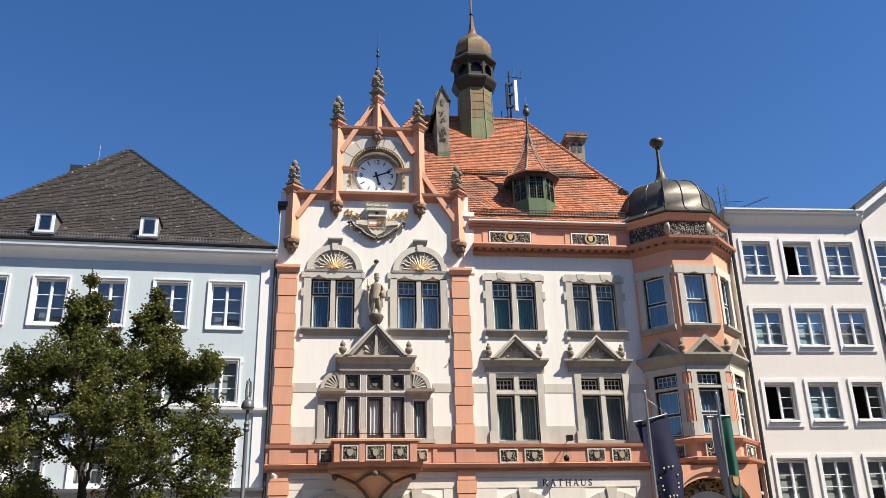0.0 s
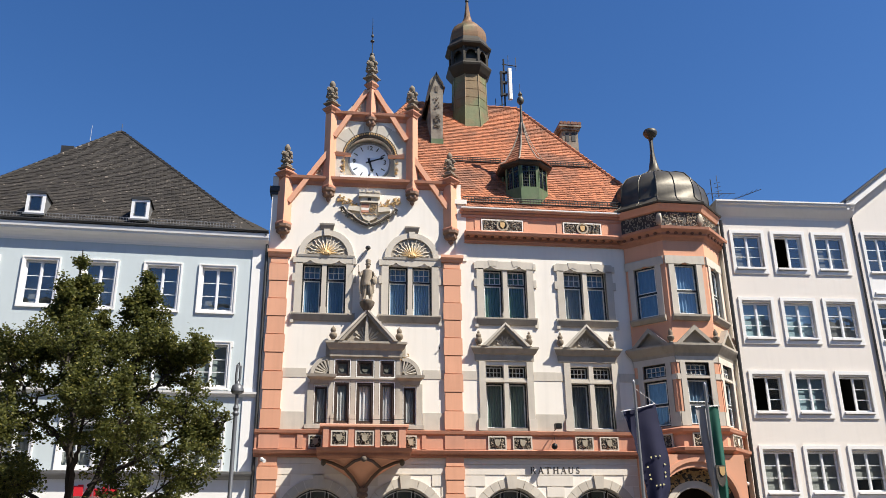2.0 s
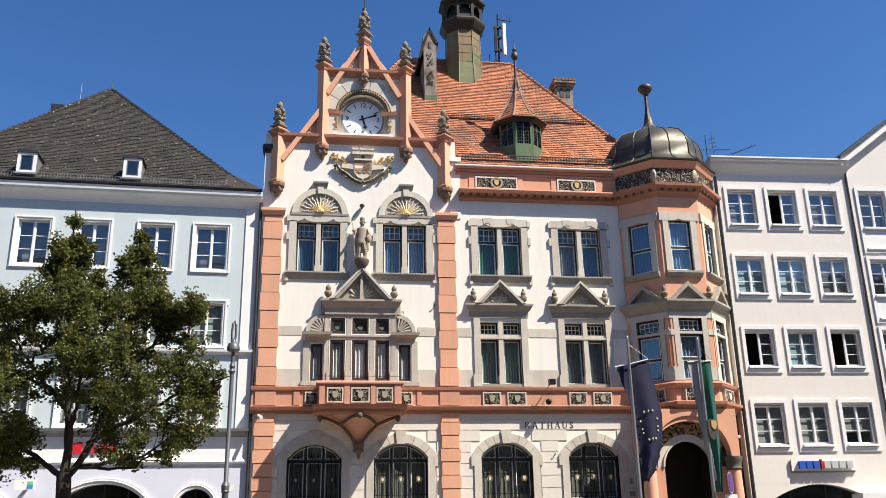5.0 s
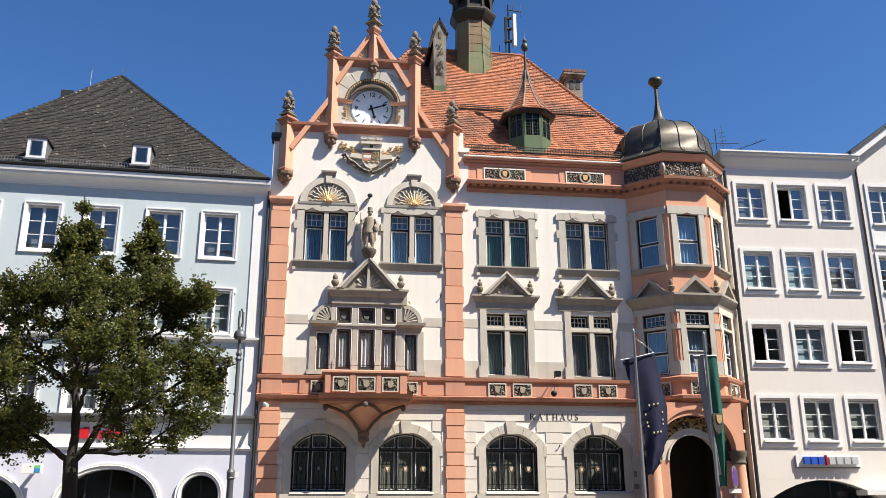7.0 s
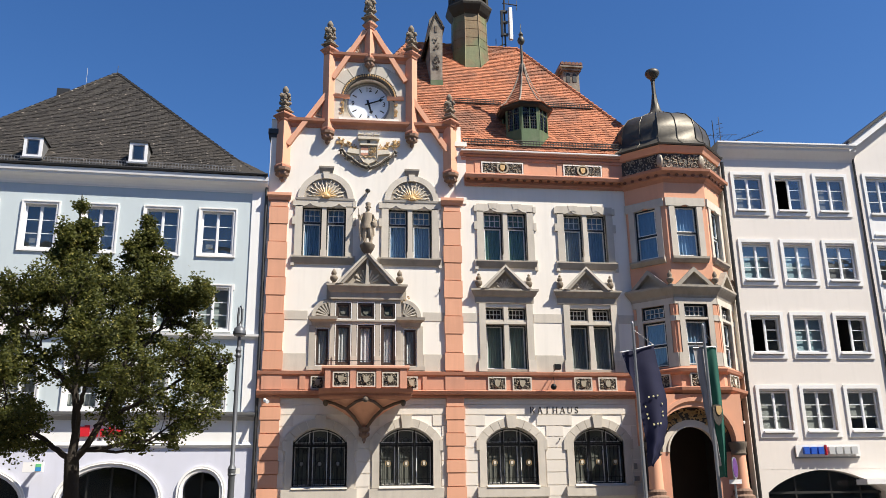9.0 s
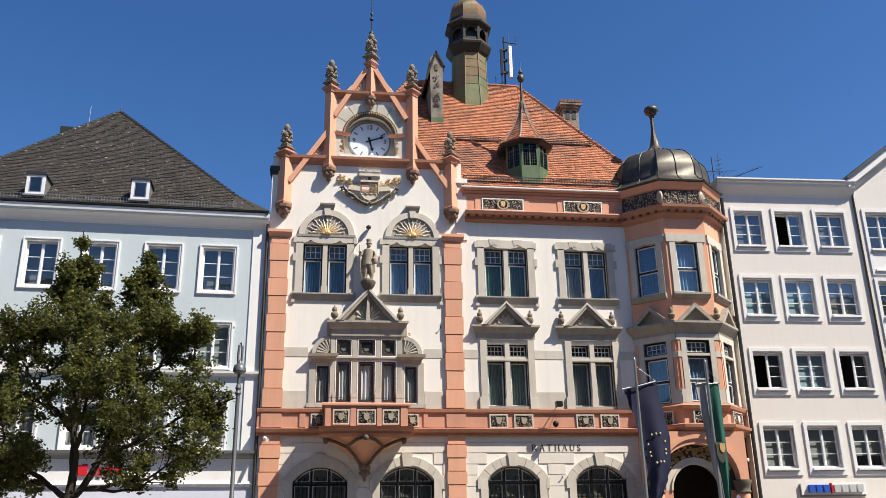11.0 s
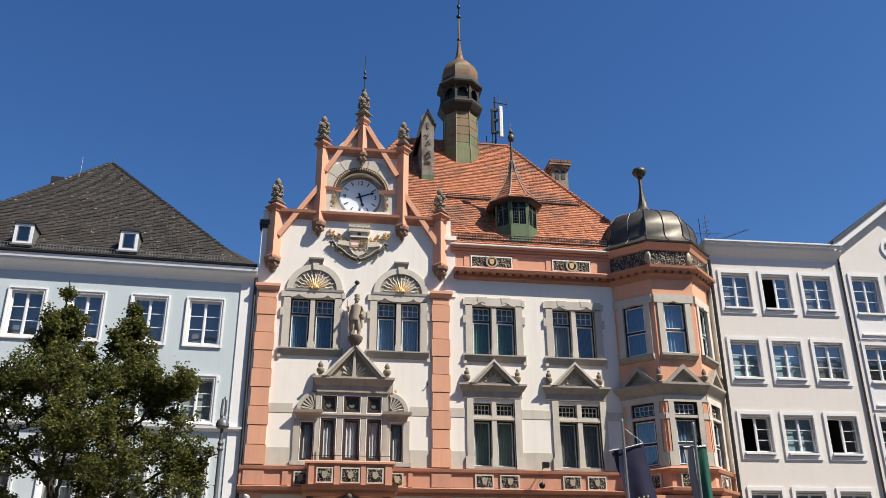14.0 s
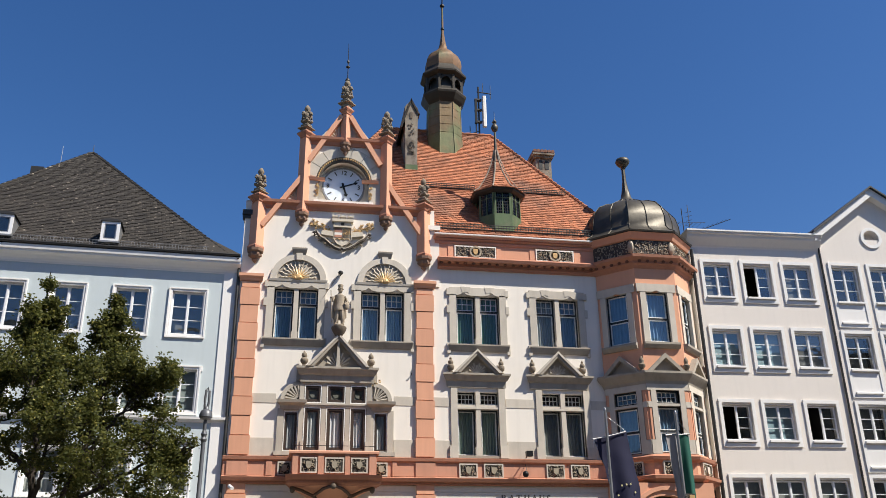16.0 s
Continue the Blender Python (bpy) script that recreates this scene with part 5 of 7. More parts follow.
for k, (a, b) in enumerate(SIDE):
    w = part("side_window", ring_rect(G(), a, b, 6.45, 7.82, 0.085, 0.0, 0.1), M_BROWNFRAME, hall, "narrow brown framed window beside the oriel")
    window_light(w, a + 0.07, b - 0.07, 6.52, 7.75, 0.03, M_BROWNFRAME, w=0.04)
    curtain(w, a + 0.05, b - 0.05, 6.5, 7.8, 0.13, M_NET, 3)
    part("inner_edge", ring_rect(G(), a + 0.01, b - 0.01, 6.46, 7.81, 0.025, -0.02, 0.02), M_SASH, w, "thin pale edge")
    s = part("stone_surround", G().box(a - 0.22, a, -0.06, 0.1, 6.4, 7.9).box(b, b + 0.22, -0.06, 0.1, 6.4, 7.9).box(a - 0.28, b + 0.28, -0.09, 0.1, 6.32, 6.46), M_ORIEL, w)
    part("side_entablature", G().moulding([(0, 7.86), (-0.08, 7.86), (-0.12, 8.0), (-0.26, 8.08), (-0.28, 8.18), (0, 8.20)], a - 0.06, b + 0.06, 0.8), M_STONEDARK, w)
    cx = (b + 0.02) if k == 0 else (a - 0.02)
    a0 = 90 if k == 0 else 0
    part("quarter_fan", G().arc(cx, 8.20, 0.52, 0.66, a0, a0 + 90, -0.10, 0.0, 10), M_ORIEL, w, "quarter round stone fan")
    part("fan_field", G().arc(cx, 8.20, 0.0, 0.53, a0, a0 + 90, -0.03, 0, 8), M_CARVED, w)
    fan = G()
    for i in range(6):
        a_ = radians(a0 + 8 + 74 * i / 5)
        fan.tube([(cx + 0.1 * math.cos(a_), -0.05, 8.22 + 0.1 * math.sin(a_)), (cx + 0.5 * math.cos(a_), -0.06, 8.22 + 0.5 * math.sin(a_))], 0.015, 5, 0.05)
    part("fan_rib", fan, M_ORIEL, w)
    sg = ornament(G(), cx - 0.15, cx + 0.25, 8.75, 9.02, -0.06, 20 + k, 12, 0.06)
    part("scroll", sg, M_GOLD, w, "gilded scroll")
# balcony
BY = -1.40
bal = part("balcony", G().moulding([(0, 6.18), (BY - 0.06, 6.18), (BY - 0.06, 6.24), (BY, 6.28), (0, 6.28)], -0.2, 2.72).box(-0.12, 2.64, BY + 0.05, 0, 5.46, 6.18), M_PINKDULL, hall, "salmon balcony parapet")
for i, (a, b) in enumerate(((0.22, 0.66), (1.01, 1.53), (1.85, 2.30))):
    relief_panel(bal, a, b, 5.60, 6.02, BY + 0.03, 30 + i)
for a, b in ((-0.08, 0.10), (0.74, 0.93), (1.61, 1.77), (2.40, 2.62)):
    part("balcony_pier", G().box(a, b, BY - 0.02, BY + 0.05, 5.5, 6.18), M_PINKDULL, bal)
part("balcony_base", G().moulding([(0, 5.20), (BY + 0.15, 5.20), (BY + 0.08, 5.26), (BY + 0.06, 5.34), (BY - 0.06, 5.40), (BY - 0.12, 5.50), (0, 5.52)], -0.10, 2.64, 0.12), M_CORNICE, bal, "salmon moulded balcony base")
dg = G()
x = -0.05
while x < 2.55:
    dg.box(x, x + 0.05, BY + 0.02, BY + 0.1, 5.28, 5.33)
    x += 0.1
part("dentil", dg, M_CORNICE, bal)
part("balcony_rail", G().tube([(-0.1, BY + 0.06, 6.44), (2.62, BY + 0.06, 6.44)], 0.010, 5).tube([(-0.1, BY + 0.06, 6.44), (-0.1, BY + 0.06, 6.25)], 0.01, 5).tube([(2.62, BY + 0.06, 6.44), (2.62, BY + 0.06, 6.25)], 0.01, 5), M_IRON, bal, "thin iron rail")
# vaulted bracket below
rings = []
for t in (0, 0.12, 0.25, 0.4, 0.55, 0.7, 0.85, 1.0):
    hw = 1.30 * (1 - t) ** 1.5 + 0.10
    out = (1.18 * (1 - t) ** 1.3 + 0.10)
    z = 5.24 - 0.95 * t
    rings.append([(GC - 0.06 + hw * sx, -out * q, z) for sx, q in ((-1, 0), (-1, 0.25), (-0.55, 0.85), (-0.2, 1), (0.2, 1), (0.55, 0.85), (1, 0.25), (1, 0))])
br = part("vault_bracket", G().sweep(rings), M_PINK, bal, "salmon vaulted bracket", True)
M_RIB = material("dark_brown_rib_stone", (0.13, 0.08, 0.055), 0.8, var=0.3, bump=0.4)
RC = GC - 0.06
for sx in (-1, 1):
    part("rib", G().tube([(RC + sx * 1.30, -0.80, 5.16), (RC + sx * 1.0, -0.80, 5.08), (RC + sx * 0.60, -0.76, 4.90), (RC + sx * 0.34, -0.55, 4.66), (RC + sx * 0.12, -0.30, 4.36), (RC, -0.20, 4.2)], 0.055, 6), M_RIB, br)
    part("rib", G().tube([(RC, -1.34, 5.18), (RC + sx * 0.3, -1.2, 5.1), (RC + sx * 0.60, -0.78, 4.92)], 0.05, 6), M_RIB, br)
    part("rib_boss", G().blob((RC + sx * 1.30, -0.80, 5.12), (0.09, 0.1, 0.13)), M_CARVED, br, "", True)
part("rib_boss", G().blob((RC, -1.36, 5.16), (0.10, 0.08, 0.10)), M_CARVED, br, "", True)
corbel(br, GC - 0.04, -0.16, 4.34, 0.20)

# ---- corner bay with dome ----
BX, S8 = 13.12, 1.93
R8 = S8 / math.cos(O8)
bay = part("corner_bay", G().lathe([(R8, 5.3), (R8, 6.4)], BX, 0.76, 8, O8), M_PINK, hall, "salmon octagonal corner bay with metal dome")
BCY = 0.76


def bay_face(b):
    """Pose of a bay face seen from outside: x along it, -y outwards."""
    c = radians(b)
    return pose(BX + S8 * math.cos(c), BCY + S8 * math.sin(c), 0, 0, 0, b + 90)


HS = S8 * math.tan(O8)
FACES = (-135, -90, -45)
for b in (*FACES, 0):
    f = part("bay_wall", holed(G(), -HS, HS, 0, 0.3, 6.4, 14.8, [(-0.48, 0.42, 10.40, 12.38), (-0.46, 0.42, 6.38, 8.62)] if b != 0 else []), M_PINK if b != 0 else M_WHITE, bay, "salmon bay wall")
    f.matrix_local = bay_face(b)
    if b == 0:
        continue
    for z0, z1, two in ((10.40, 12.38, False), (6.38, 8.05, False), (8.14, 8.62, True)):
        fr = ring_rect(G(), -0.46, 0.40, z0, z1, 0.06, 0.08, 0.2)
        fr.box(-0.46, 0.40, 0.09, 0.19, z0 + 0.45 * (z1 - z0), z0 + 0.45 * (z1 - z0) + (0.08 if not two else 0.001))
        w = part("bay_window", fr, M_DARKFRAME, bay, "dark framed bay window reflecting the sky")
        w.matrix_local = bay_face(b)
        if two:
            window_light(w, -0.40, 0.34, z0 + 0.05, z1 - 0.05, 0.1, M_SASH, (4, 2), w=0.03, bar=0.02)
        else:
            zm = z0 + 0.45 * (z1 - z0)
            window_light(w, -0.40, 0.34, z0 + 0.06, zm, 0.1, M_SASH, glass=M_GLASS_MODERN, w=0.035)
            window_light(w, -0.40, 0.34, zm + 0.08, z1 - 0.06, 0.1, M_SASH, glass=M_GLASS_MODERN, w=0.035)
        # Blue cloth added behind the bay panes in place of reflected sky.
        curtain(w, -0.42, 0.36, z0 + 0.03, z1 - 0.03, 0.24, M_CURTAIN_SKY, 6)
    for piece in pieces(G().box(-0.68, -0.46, -0.05, 0.1, 10.36, 12.4).box(0.40, 0.62, -0.05, 0.1, 10.36, 12.4).prism([(-0.80, 12.36), (-0.2, 12.36), (-0.03, 12.42), (0.14, 12.36), (0.74, 12.36), (0.74, 12.68), (-0.80, 12.68)], -0.06, 0.1)):
        part("stone_surround", piece, M_STONE, bay, "grey stone bay window surround").matrix_local = bay_face(b)
    s2 = part("sill", G().moulding([(0.1, 10.42), (-0.18, 10.38), (-0.18, 10.30), (-0.08, 10.18), (0.1, 10.16)], -0.72, 0.66), M_STONEDARK, bay)
    s2.matrix_local = bay_face(b)
    for piece in pieces(G().box(-HS, -0.46, -0.05, 0.1, 6.36, 6.85).box(0.42, HS, -0.05, 0.1, 6.36, 6.85).box(-0.66, -0.46, -0.05, 0.1, 6.85, 8.62).box(0.42, 0.62, -0.05, 0.1, 6.85, 8.62).box(-0.46, 0.42, -0.04, 0.2, 8.05, 8.14).box(-HS, -0.665, -0.055, 0.1, 8.0, 8.2).box(0.625, HS, -0.055, 0.1, 8.0, 8.2).box(-HS, HS, -0.05, 0.1, 8.62, 8.84)):
        part("stone_pier", piece, M_STONE, bay).matrix_local = bay_face(b)
    for piece in pieces(G().box(-HS + 0.04, -0.68, -0.03, 0.05, 6.86, 8.6).box(0.64, HS - 0.04, -0.03, 0.05, 6.86, 8.6)):
        part("pink_strip", piece, M_PINK, bay).matrix_local = bay_face(b)
    e = part("bay_pediment", G().prism([(-0.72, 9.28), (0.66, 9.28), (-0.03, 9.92)], -0.04, 0.0), M_STONEDARK, bay, "triangular stone pediment")
    e.matrix_local = bay_face(b)
    for sx in (-1, 1):
        part("rake", G().prism([(-0.03 + sx * 0.72, 9.28), (-0.03 + sx * 0.54, 9.28), (-0.03, 9.78), (-0.03, 9.96)], -0.24, 0.0), M_STONEDARK, e)
    fin = part("acorn_finial", G().lathe([(0.08, 9.28), (0.09, 9.32), (0.05, 9.36), (0.12, 9.44), (0.13, 9.52), (0.07, 9.58), (0.09, 9.66), (0.06, 9.76), (0.01, 9.84)], HS - 0.02, -0.14, 12), M_STATUE, bay, "carved stone acorn finial", True)
    fin.matrix_local = bay_face(b)
    r = bay_face(b)
    rp = part("bay_relief", G().box(-0.45, 0.40, -0.06, 0.02, 5.64, 6.08), M_RELIEF, bay, "dark carved panel with shield")
    rp.matrix_local = r
    part("panel_frame", ring_rect(G(), -0.49, 0.44, 5.60, 6.12, 0.045, -0.10, 0.0), M_STONE, rp)
    part("scrollwork", scrolls(G(), -0.45, 0.40, 5.64, 6.08, -0.06, int(b)), M_SCROLL, rp)
    part("shield", shield(G(), -0.02, 5.86, 0.11, 0.13, -0.13, -0.06), M_STONE, rp)
    fz = part("frieze_relief", G().box(-HS, HS, -0.03, 0.03, 13.86, 14.46), M_RELIEF, bay, "carved scroll frieze below the dome")
    fz.matrix_local = r
    part("scrollwork", scrolls(G(), -HS + 0.1, HS - 0.1, 13.88, 14.44, -0.03, 60 + int(b)), M_SCROLL, fz)
    part("corner_shell", G().blob((HS - 0.02, -0.06, 14.16), (0.13, 0.08, 0.27)), M_SCROLL, fz, "pale corner cartouche", True)
for z0, prof, mat, lab in (
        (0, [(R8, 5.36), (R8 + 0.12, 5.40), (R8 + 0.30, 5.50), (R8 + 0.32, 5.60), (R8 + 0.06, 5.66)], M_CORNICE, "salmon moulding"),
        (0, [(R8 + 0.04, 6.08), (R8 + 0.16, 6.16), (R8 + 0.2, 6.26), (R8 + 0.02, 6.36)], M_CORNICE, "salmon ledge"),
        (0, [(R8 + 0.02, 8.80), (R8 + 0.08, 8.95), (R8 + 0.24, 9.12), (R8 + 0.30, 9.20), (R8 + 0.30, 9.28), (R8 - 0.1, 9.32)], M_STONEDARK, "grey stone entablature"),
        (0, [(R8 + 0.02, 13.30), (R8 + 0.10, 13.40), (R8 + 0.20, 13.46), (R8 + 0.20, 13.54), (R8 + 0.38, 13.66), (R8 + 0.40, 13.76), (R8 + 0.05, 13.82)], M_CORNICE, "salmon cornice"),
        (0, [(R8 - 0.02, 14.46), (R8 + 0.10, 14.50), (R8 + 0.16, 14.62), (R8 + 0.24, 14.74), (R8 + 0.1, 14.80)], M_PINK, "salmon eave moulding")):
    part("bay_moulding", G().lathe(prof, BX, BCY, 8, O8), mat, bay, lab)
for b in FACES:
    dg = G()
    for i in range(5):
        x = -HS + 2 * HS * (i + 0.5) / 5
        dg.blob((x, -0.22, 13.53), (0.075, 0.06, 0.06), 7, 4)
    for piece in pieces(dg):
        part("rosette", piece, M_ROSETTE, bay).matrix_local = bay_face(b)
dome = part("dome", G().lathe([(R8 + 0.28, 14.76), (R8 + 0.30, 14.82), (R8 + 0.02, 15.0), (R8 - 0.12, 15.2), (R8 - 0.13, 15.65), (R8 - 0.24, 16.06), (R8 - 0.52, 16.40), (R8 - 0.92, 16.62), (0.66, 16.80), (0.40, 17.0), (0.22, 17.22), (0.14, 17.6), (0.085, 18.0), (0.075, 18.65)], BX, BCY, 8, O8), M_DOME, bay, "dark metal bell dome with standing seams", True)
for k in range(16):
    a = O8 + k * math.pi / 8
    q = 1.0 if k % 2 == 0 else math.cos(O8)
    pts = [((R8 + 0.30) * q, 14.83), ((R8 + 0.03) * q, 15.01), ((R8 - 0.11) * q, 15.2), ((R8 - 0.12) * q, 15.65), ((R8 - 0.23) * q, 16.07), ((R8 - 0.51) * q, 16.41), ((R8 - 0.91) * q, 16.63), (0.67 * q, 16.81), (0.41 * q, 17.01)]
    part("seam", G().tube([(BX + r * math.cos(a), BCY + r * math.sin(a), z) for r, z in pts], 0.018, 5), M_DOME, dome)
part("ball", G().lathe([(0.07, 18.55), (0.11, 18.60), (0.09, 18.64), (0.21, 18.74), (0.29, 18.86), (0.305, 18.93), (0.26, 19.03), (0.15, 19.09), (0.02, 19.10)], BX, BCY, 16), M_DOME, dome, "flattened metal ball", True)

# ---- porch under the bay ----
PY = -1.30
pc, pr = 12.62, 1.42
pg = G()
pz = 3.72
pts = [(10.98, pz), (10.98, 5.36), (14.36, 5.36), (14.36, pz), (pc + pr, pz)] + [(pc + pr * math.cos(radians(180 * i / 18)), pz + pr * 0.86 * math.sin(radians(180 * i / 18))) for i in range(1, 18)] + [(pc - pr, pz)]
pg.prism(pts, PY, PY + 0.35)
pg.box(10.98, 11.25, PY + 0.35, 0, 3.7, 5.36).box(14.1, 14.36, PY + 0.35, 0, 3.7, 5.36)
porch = part("porch", pg, M_PINK, hall, "salmon porch with round arch on columns")
part("inner_arch", G().arc(12.6, 3.42, 0.86, 1.10, 0, 180, PY + 0.36, PY + 0.5, 20).arc(12.6, 3.42, 0.86, 0.92, 0, 180, PY + 0.30, PY + 0.4, 20), M_STONE, porch, "pale stone inner arch in the porch")
# Jambs get the duller salmon: the porch shadow on them is in the colour.
for a, b in ((11.2, 11.74), (13.46, 14.25)):
    part("door_jamb", G().box(a, b, PY + 0.36, PY + 0.6, 0, 3.42), M_PINKDULL, porch)
part("tympanum", G().arc(12.6, 3.42, 1.08, 1.75, -5, 185, PY + 0.37, PY + 0.48, 20), M_RELIEF, porch, "gilded relief over the door arch")
tg = G()
rnd = random.Random(41)
for i in range(110):
    a, r = radians(rnd.uniform(28, 152)), rnd.uniform(1.12, 1.45)
    s_ = rnd.uniform(0.04, 0.09)
    tg.arc(12.6 + r * math.cos(a), 3.42 + r * math.sin(a), s_ * 0.5, s_, rnd.uniform(0, 360), rnd.uniform(380, 620), PY + 0.30, PY + 0.38, 5)
part("relief_scrolls", tg, M_GOLD, porch)
part("archivolt", G().arc(pc, pz, pr - 0.02, pr + 0.12, 0, 180, PY - 0.06, PY + 0.1, 24), M_PINK, porch)
for cx in (11.12, 14.18):
    col = part("column", G().lathe([(0.25, 2.15), (0.24, 2.3), (0.22, 3.3)], cx, PY + 0.2, 20), M_PINK, porch, "smooth salmon column", True)
    part("column_base", G().lathe([(0.36, 0.0), (0.36, 1.75), (0.40, 1.8), (0.40, 1.92), (0.30, 2.0), (0.32, 2.1), (0.26, 2.18)], cx, PY + 0.2, 16), M_CORBEL, col, "moulded brown stone base")
    part("column_capital", G().lathe([(0.23, 3.28), (0.27, 3.34), (0.24, 3.40), (0.26, 3.5), (0.29, 3.6), (0.31, 3.66), (0.31, 3.74)], cx, PY + 0.2, 12), M_CARVED, col, "carved stone capital", True)
# Porch ceiling and sides are coloured dark for the shade inside.
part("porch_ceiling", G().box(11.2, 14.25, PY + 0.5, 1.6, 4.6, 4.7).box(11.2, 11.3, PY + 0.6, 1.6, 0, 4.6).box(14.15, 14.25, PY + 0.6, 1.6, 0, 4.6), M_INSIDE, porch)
part("door", G().box(11.3, 12.68, 1.5, 1.58, 0, 4.5).box(12.72, 14.15, 1.5, 1.58, 0, 4.5), M_BROWNFRAME, porch, "dark wooden double door in shade")

# ---- lettering ----
def serif_letter(ch, x, z, h, w, y0, y1):
    """One roman capital with serifs, its foot at x, z."""
    g = G()
    t, u, v = 0.17 * h, 0.07 * h, 0.05 * h

    def stem(a, b=t):
        g.box(a, a + b, y0, y1, z, z + h)
        for q in (z, z + h - v):
            g.box(a - u, a + b + u, y0 - 0.0005, y1, q, q + v)

    def leg(xa, za, xb, zb, b):
        g.prism([(xa, za), (xa + b, za), (xb + b, zb), (xb, zb)], y0, y1)

    if ch == "R":
        stem(x + u)
        g.arc(x + u + t + 0.18 * h, z + 0.74 * h, 0.13 * h, 0.26 * h, -90, 90, y0, y1, 10)
        g.box(x + u + t, x + u + t + 0.18 * h, y0, y1, z + h - v, z + h).box(x + u + t, x + u + t + 0.18 * h, y0, y1, z + 0.48 * h, z + 0.48 * h + v)
        leg(x + w - 0.16 * h, z, x + u + t + 0.16 * h, z + 0.48 * h, 0.16 * h)
        g.box(x + w - 0.2 * h, x + w + 0.04 * h, y0 - 0.0005, y1, z, z + v)
    elif ch == "A":
        m = x + w / 2
        leg(x + 0.06 * h, z, m - 0.06 * h, z + h, 0.08 * h)
        leg(x + w - 0.22 * h, z, m - 0.08 * h, z + h, 0.17 * h)
        g.box(x + 0.2 * h, x + w - 0.22 * h, y0 + 0.0005, y1, z + 0.32 * h, z + 0.32 * h + v)
        g.box(x - 0.02 * h, x + 0.22 * h, y0 - 0.0005, y1, z, z + v).box(x + w - 0.28 * h, x + w + 0.02 * h, y0 - 0.0005, y1, z, z + v)
    elif ch == "T":
        m = x + w / 2
        g.box(m - t / 2, m + t / 2, y0, y1, z, z + h).box(m - t / 2 - u, m + t / 2 + u, y0 - 0.0005, y1, z, z + v)
        g.box(x, x + w, y0 - 0.0005, y1, z + h - 1.3 * v, z + h).box(x, x + 0.06 * h, y0, y1, z + 0.76 * h, z + h).box(x + w - 0.06 * h, x + w, y0, y1, z + 0.76 * h, z + h)
    elif ch == "H":
        stem(x + u)
        stem(x + w - u - t)
        g.box(x + u + t, x + w - u - t, y0 + 0.0005, y1, z + 0.5 * h - v / 2, z + 0.5 * h + v / 2)
    elif ch == "U":
        r = w / 2 - u
        g.box(x + u, x + u + t, y0, y1, z + r, z + h).box(x + w - u - 0.5 * t, x + w - u, y0, y1, z + r, z + h)
        g.arc(x + w / 2, z + r, r - 0.6 * t, r, 180, 360, y0, y1, 12)
        g.box(x, x + 2 * u + t, y0 - 0.0005, y1, z + h - v, z + h).box(x + w - 2 * u - 0.5 * t, x + w, y0 - 0.0005, y1, z + h - v, z + h)
    else:
        m = x + w / 2
        g.arc(m, z + 0.74 * h, 0.13 * h, 0.26 * h, 20, 275, y0, y1, 14).arc(m, z + 0.26 * h, 0.13 * h, 0.27 * h, -160, 95, y0, y1, 14)
        g.box(m + 0.19 * h, m + 0.24 * h, y0, y1, z + 0.72 * h, z + h).box(m - 0.26 * h, m - 0.21 * h, y0, y1, z, z + 0.28 * h)
    return g


M_LETTER = material("dark_brown_letter_paint", (0.055, 0.042, 0.034), 0.7, var=0.2, bump=0.1)
for k, (ch, w) in enumerate(zip("RATHAUS", (0.185, 0.2, 0.18, 0.2, 0.2, 0.19, 0.14))):
    part("letter", serif_letter(ch, 7.10 + 0.271 * k, 4.84, 0.225, w, -0.034, -0.02), M_LETTER, hall, "dark letter of the word RATHAUS")

# ---- statue on console: one plain mesh ----
st = G().lathe([(0.02, 10.38), (0.10, 10.45), (0.22, 10.62), (0.27, 10.74), (0.27, 10.80)], 1.31, -0.30, 12)
single("console", st, M_CARVED, HALL, "carved stone console below the statue", "console", smooth=True)
st = G().lathe([(0.20, 10.80), (0.20, 10.87)], 1.31, -0.30, 10)
for x0, x1, y1 in ((1.20, 1.24, -0.30), (1.43, 1.37, -0.36)):
    st.tube([(x0, -0.38, 10.86), (x0, -0.30, 10.90), (x0, -0.30, 11.02), (0.5 * (x0 + x1), y1, 11.22), (x1, -0.31, 11.55)], 0.055, 8, 0.095)
st.lathe([(0.19, 11.42), (0.20, 11.52), (0.15, 11.68), (0.18, 11.88), (0.17, 12.0), (0.07, 12.06), (0.055, 12.12)], 1.30, -0.31, 12, 0, 0.75)
st.blob((1.32, -0.33, 12.19), (0.085, 0.09, 0.105), 10, 6).lathe([(0.12, 12.24), (0.085, 12.27), (0.10, 12.40), (0.06, 12.43)], 1.32, -0.32, 10)
st.tube([(1.13, -0.30, 11.96), (1.02, -0.36, 11.76), (0.99, -0.46, 11.90)], 0.05, 7).tube([(1.48, -0.30, 11.96), (1.60, -0.30, 11.76), (1.47, -0.44, 11.62)], 0.05, 7)
st.blob((1.55, -0.40, 11.58), (0.11, 0.05, 0.15)).tube([(1.05, -0.42, 10.90), (0.97, -0.46, 12.15)], 0.016, 5)
st.sweep([[(1.30 + w * math.cos(a), -0.22 + 0.09 * math.sin(a) + 0.02 * math.sin(5 * a), z) for a in (2 * math.pi * k / 14 for k in range(14))] for w, z in ((0.12, 12.02), (0.22, 11.85), (0.26, 11.5), (0.27, 11.2), (0.20, 11.12))])
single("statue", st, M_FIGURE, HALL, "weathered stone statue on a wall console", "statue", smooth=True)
single("wire", G().tube([(1.28, -0.12, 12.95), (0.70, -0.12, 11.95)], 0.008, 4), M_PIPE, HALL, "thin wire on the town hall wall", "wire")
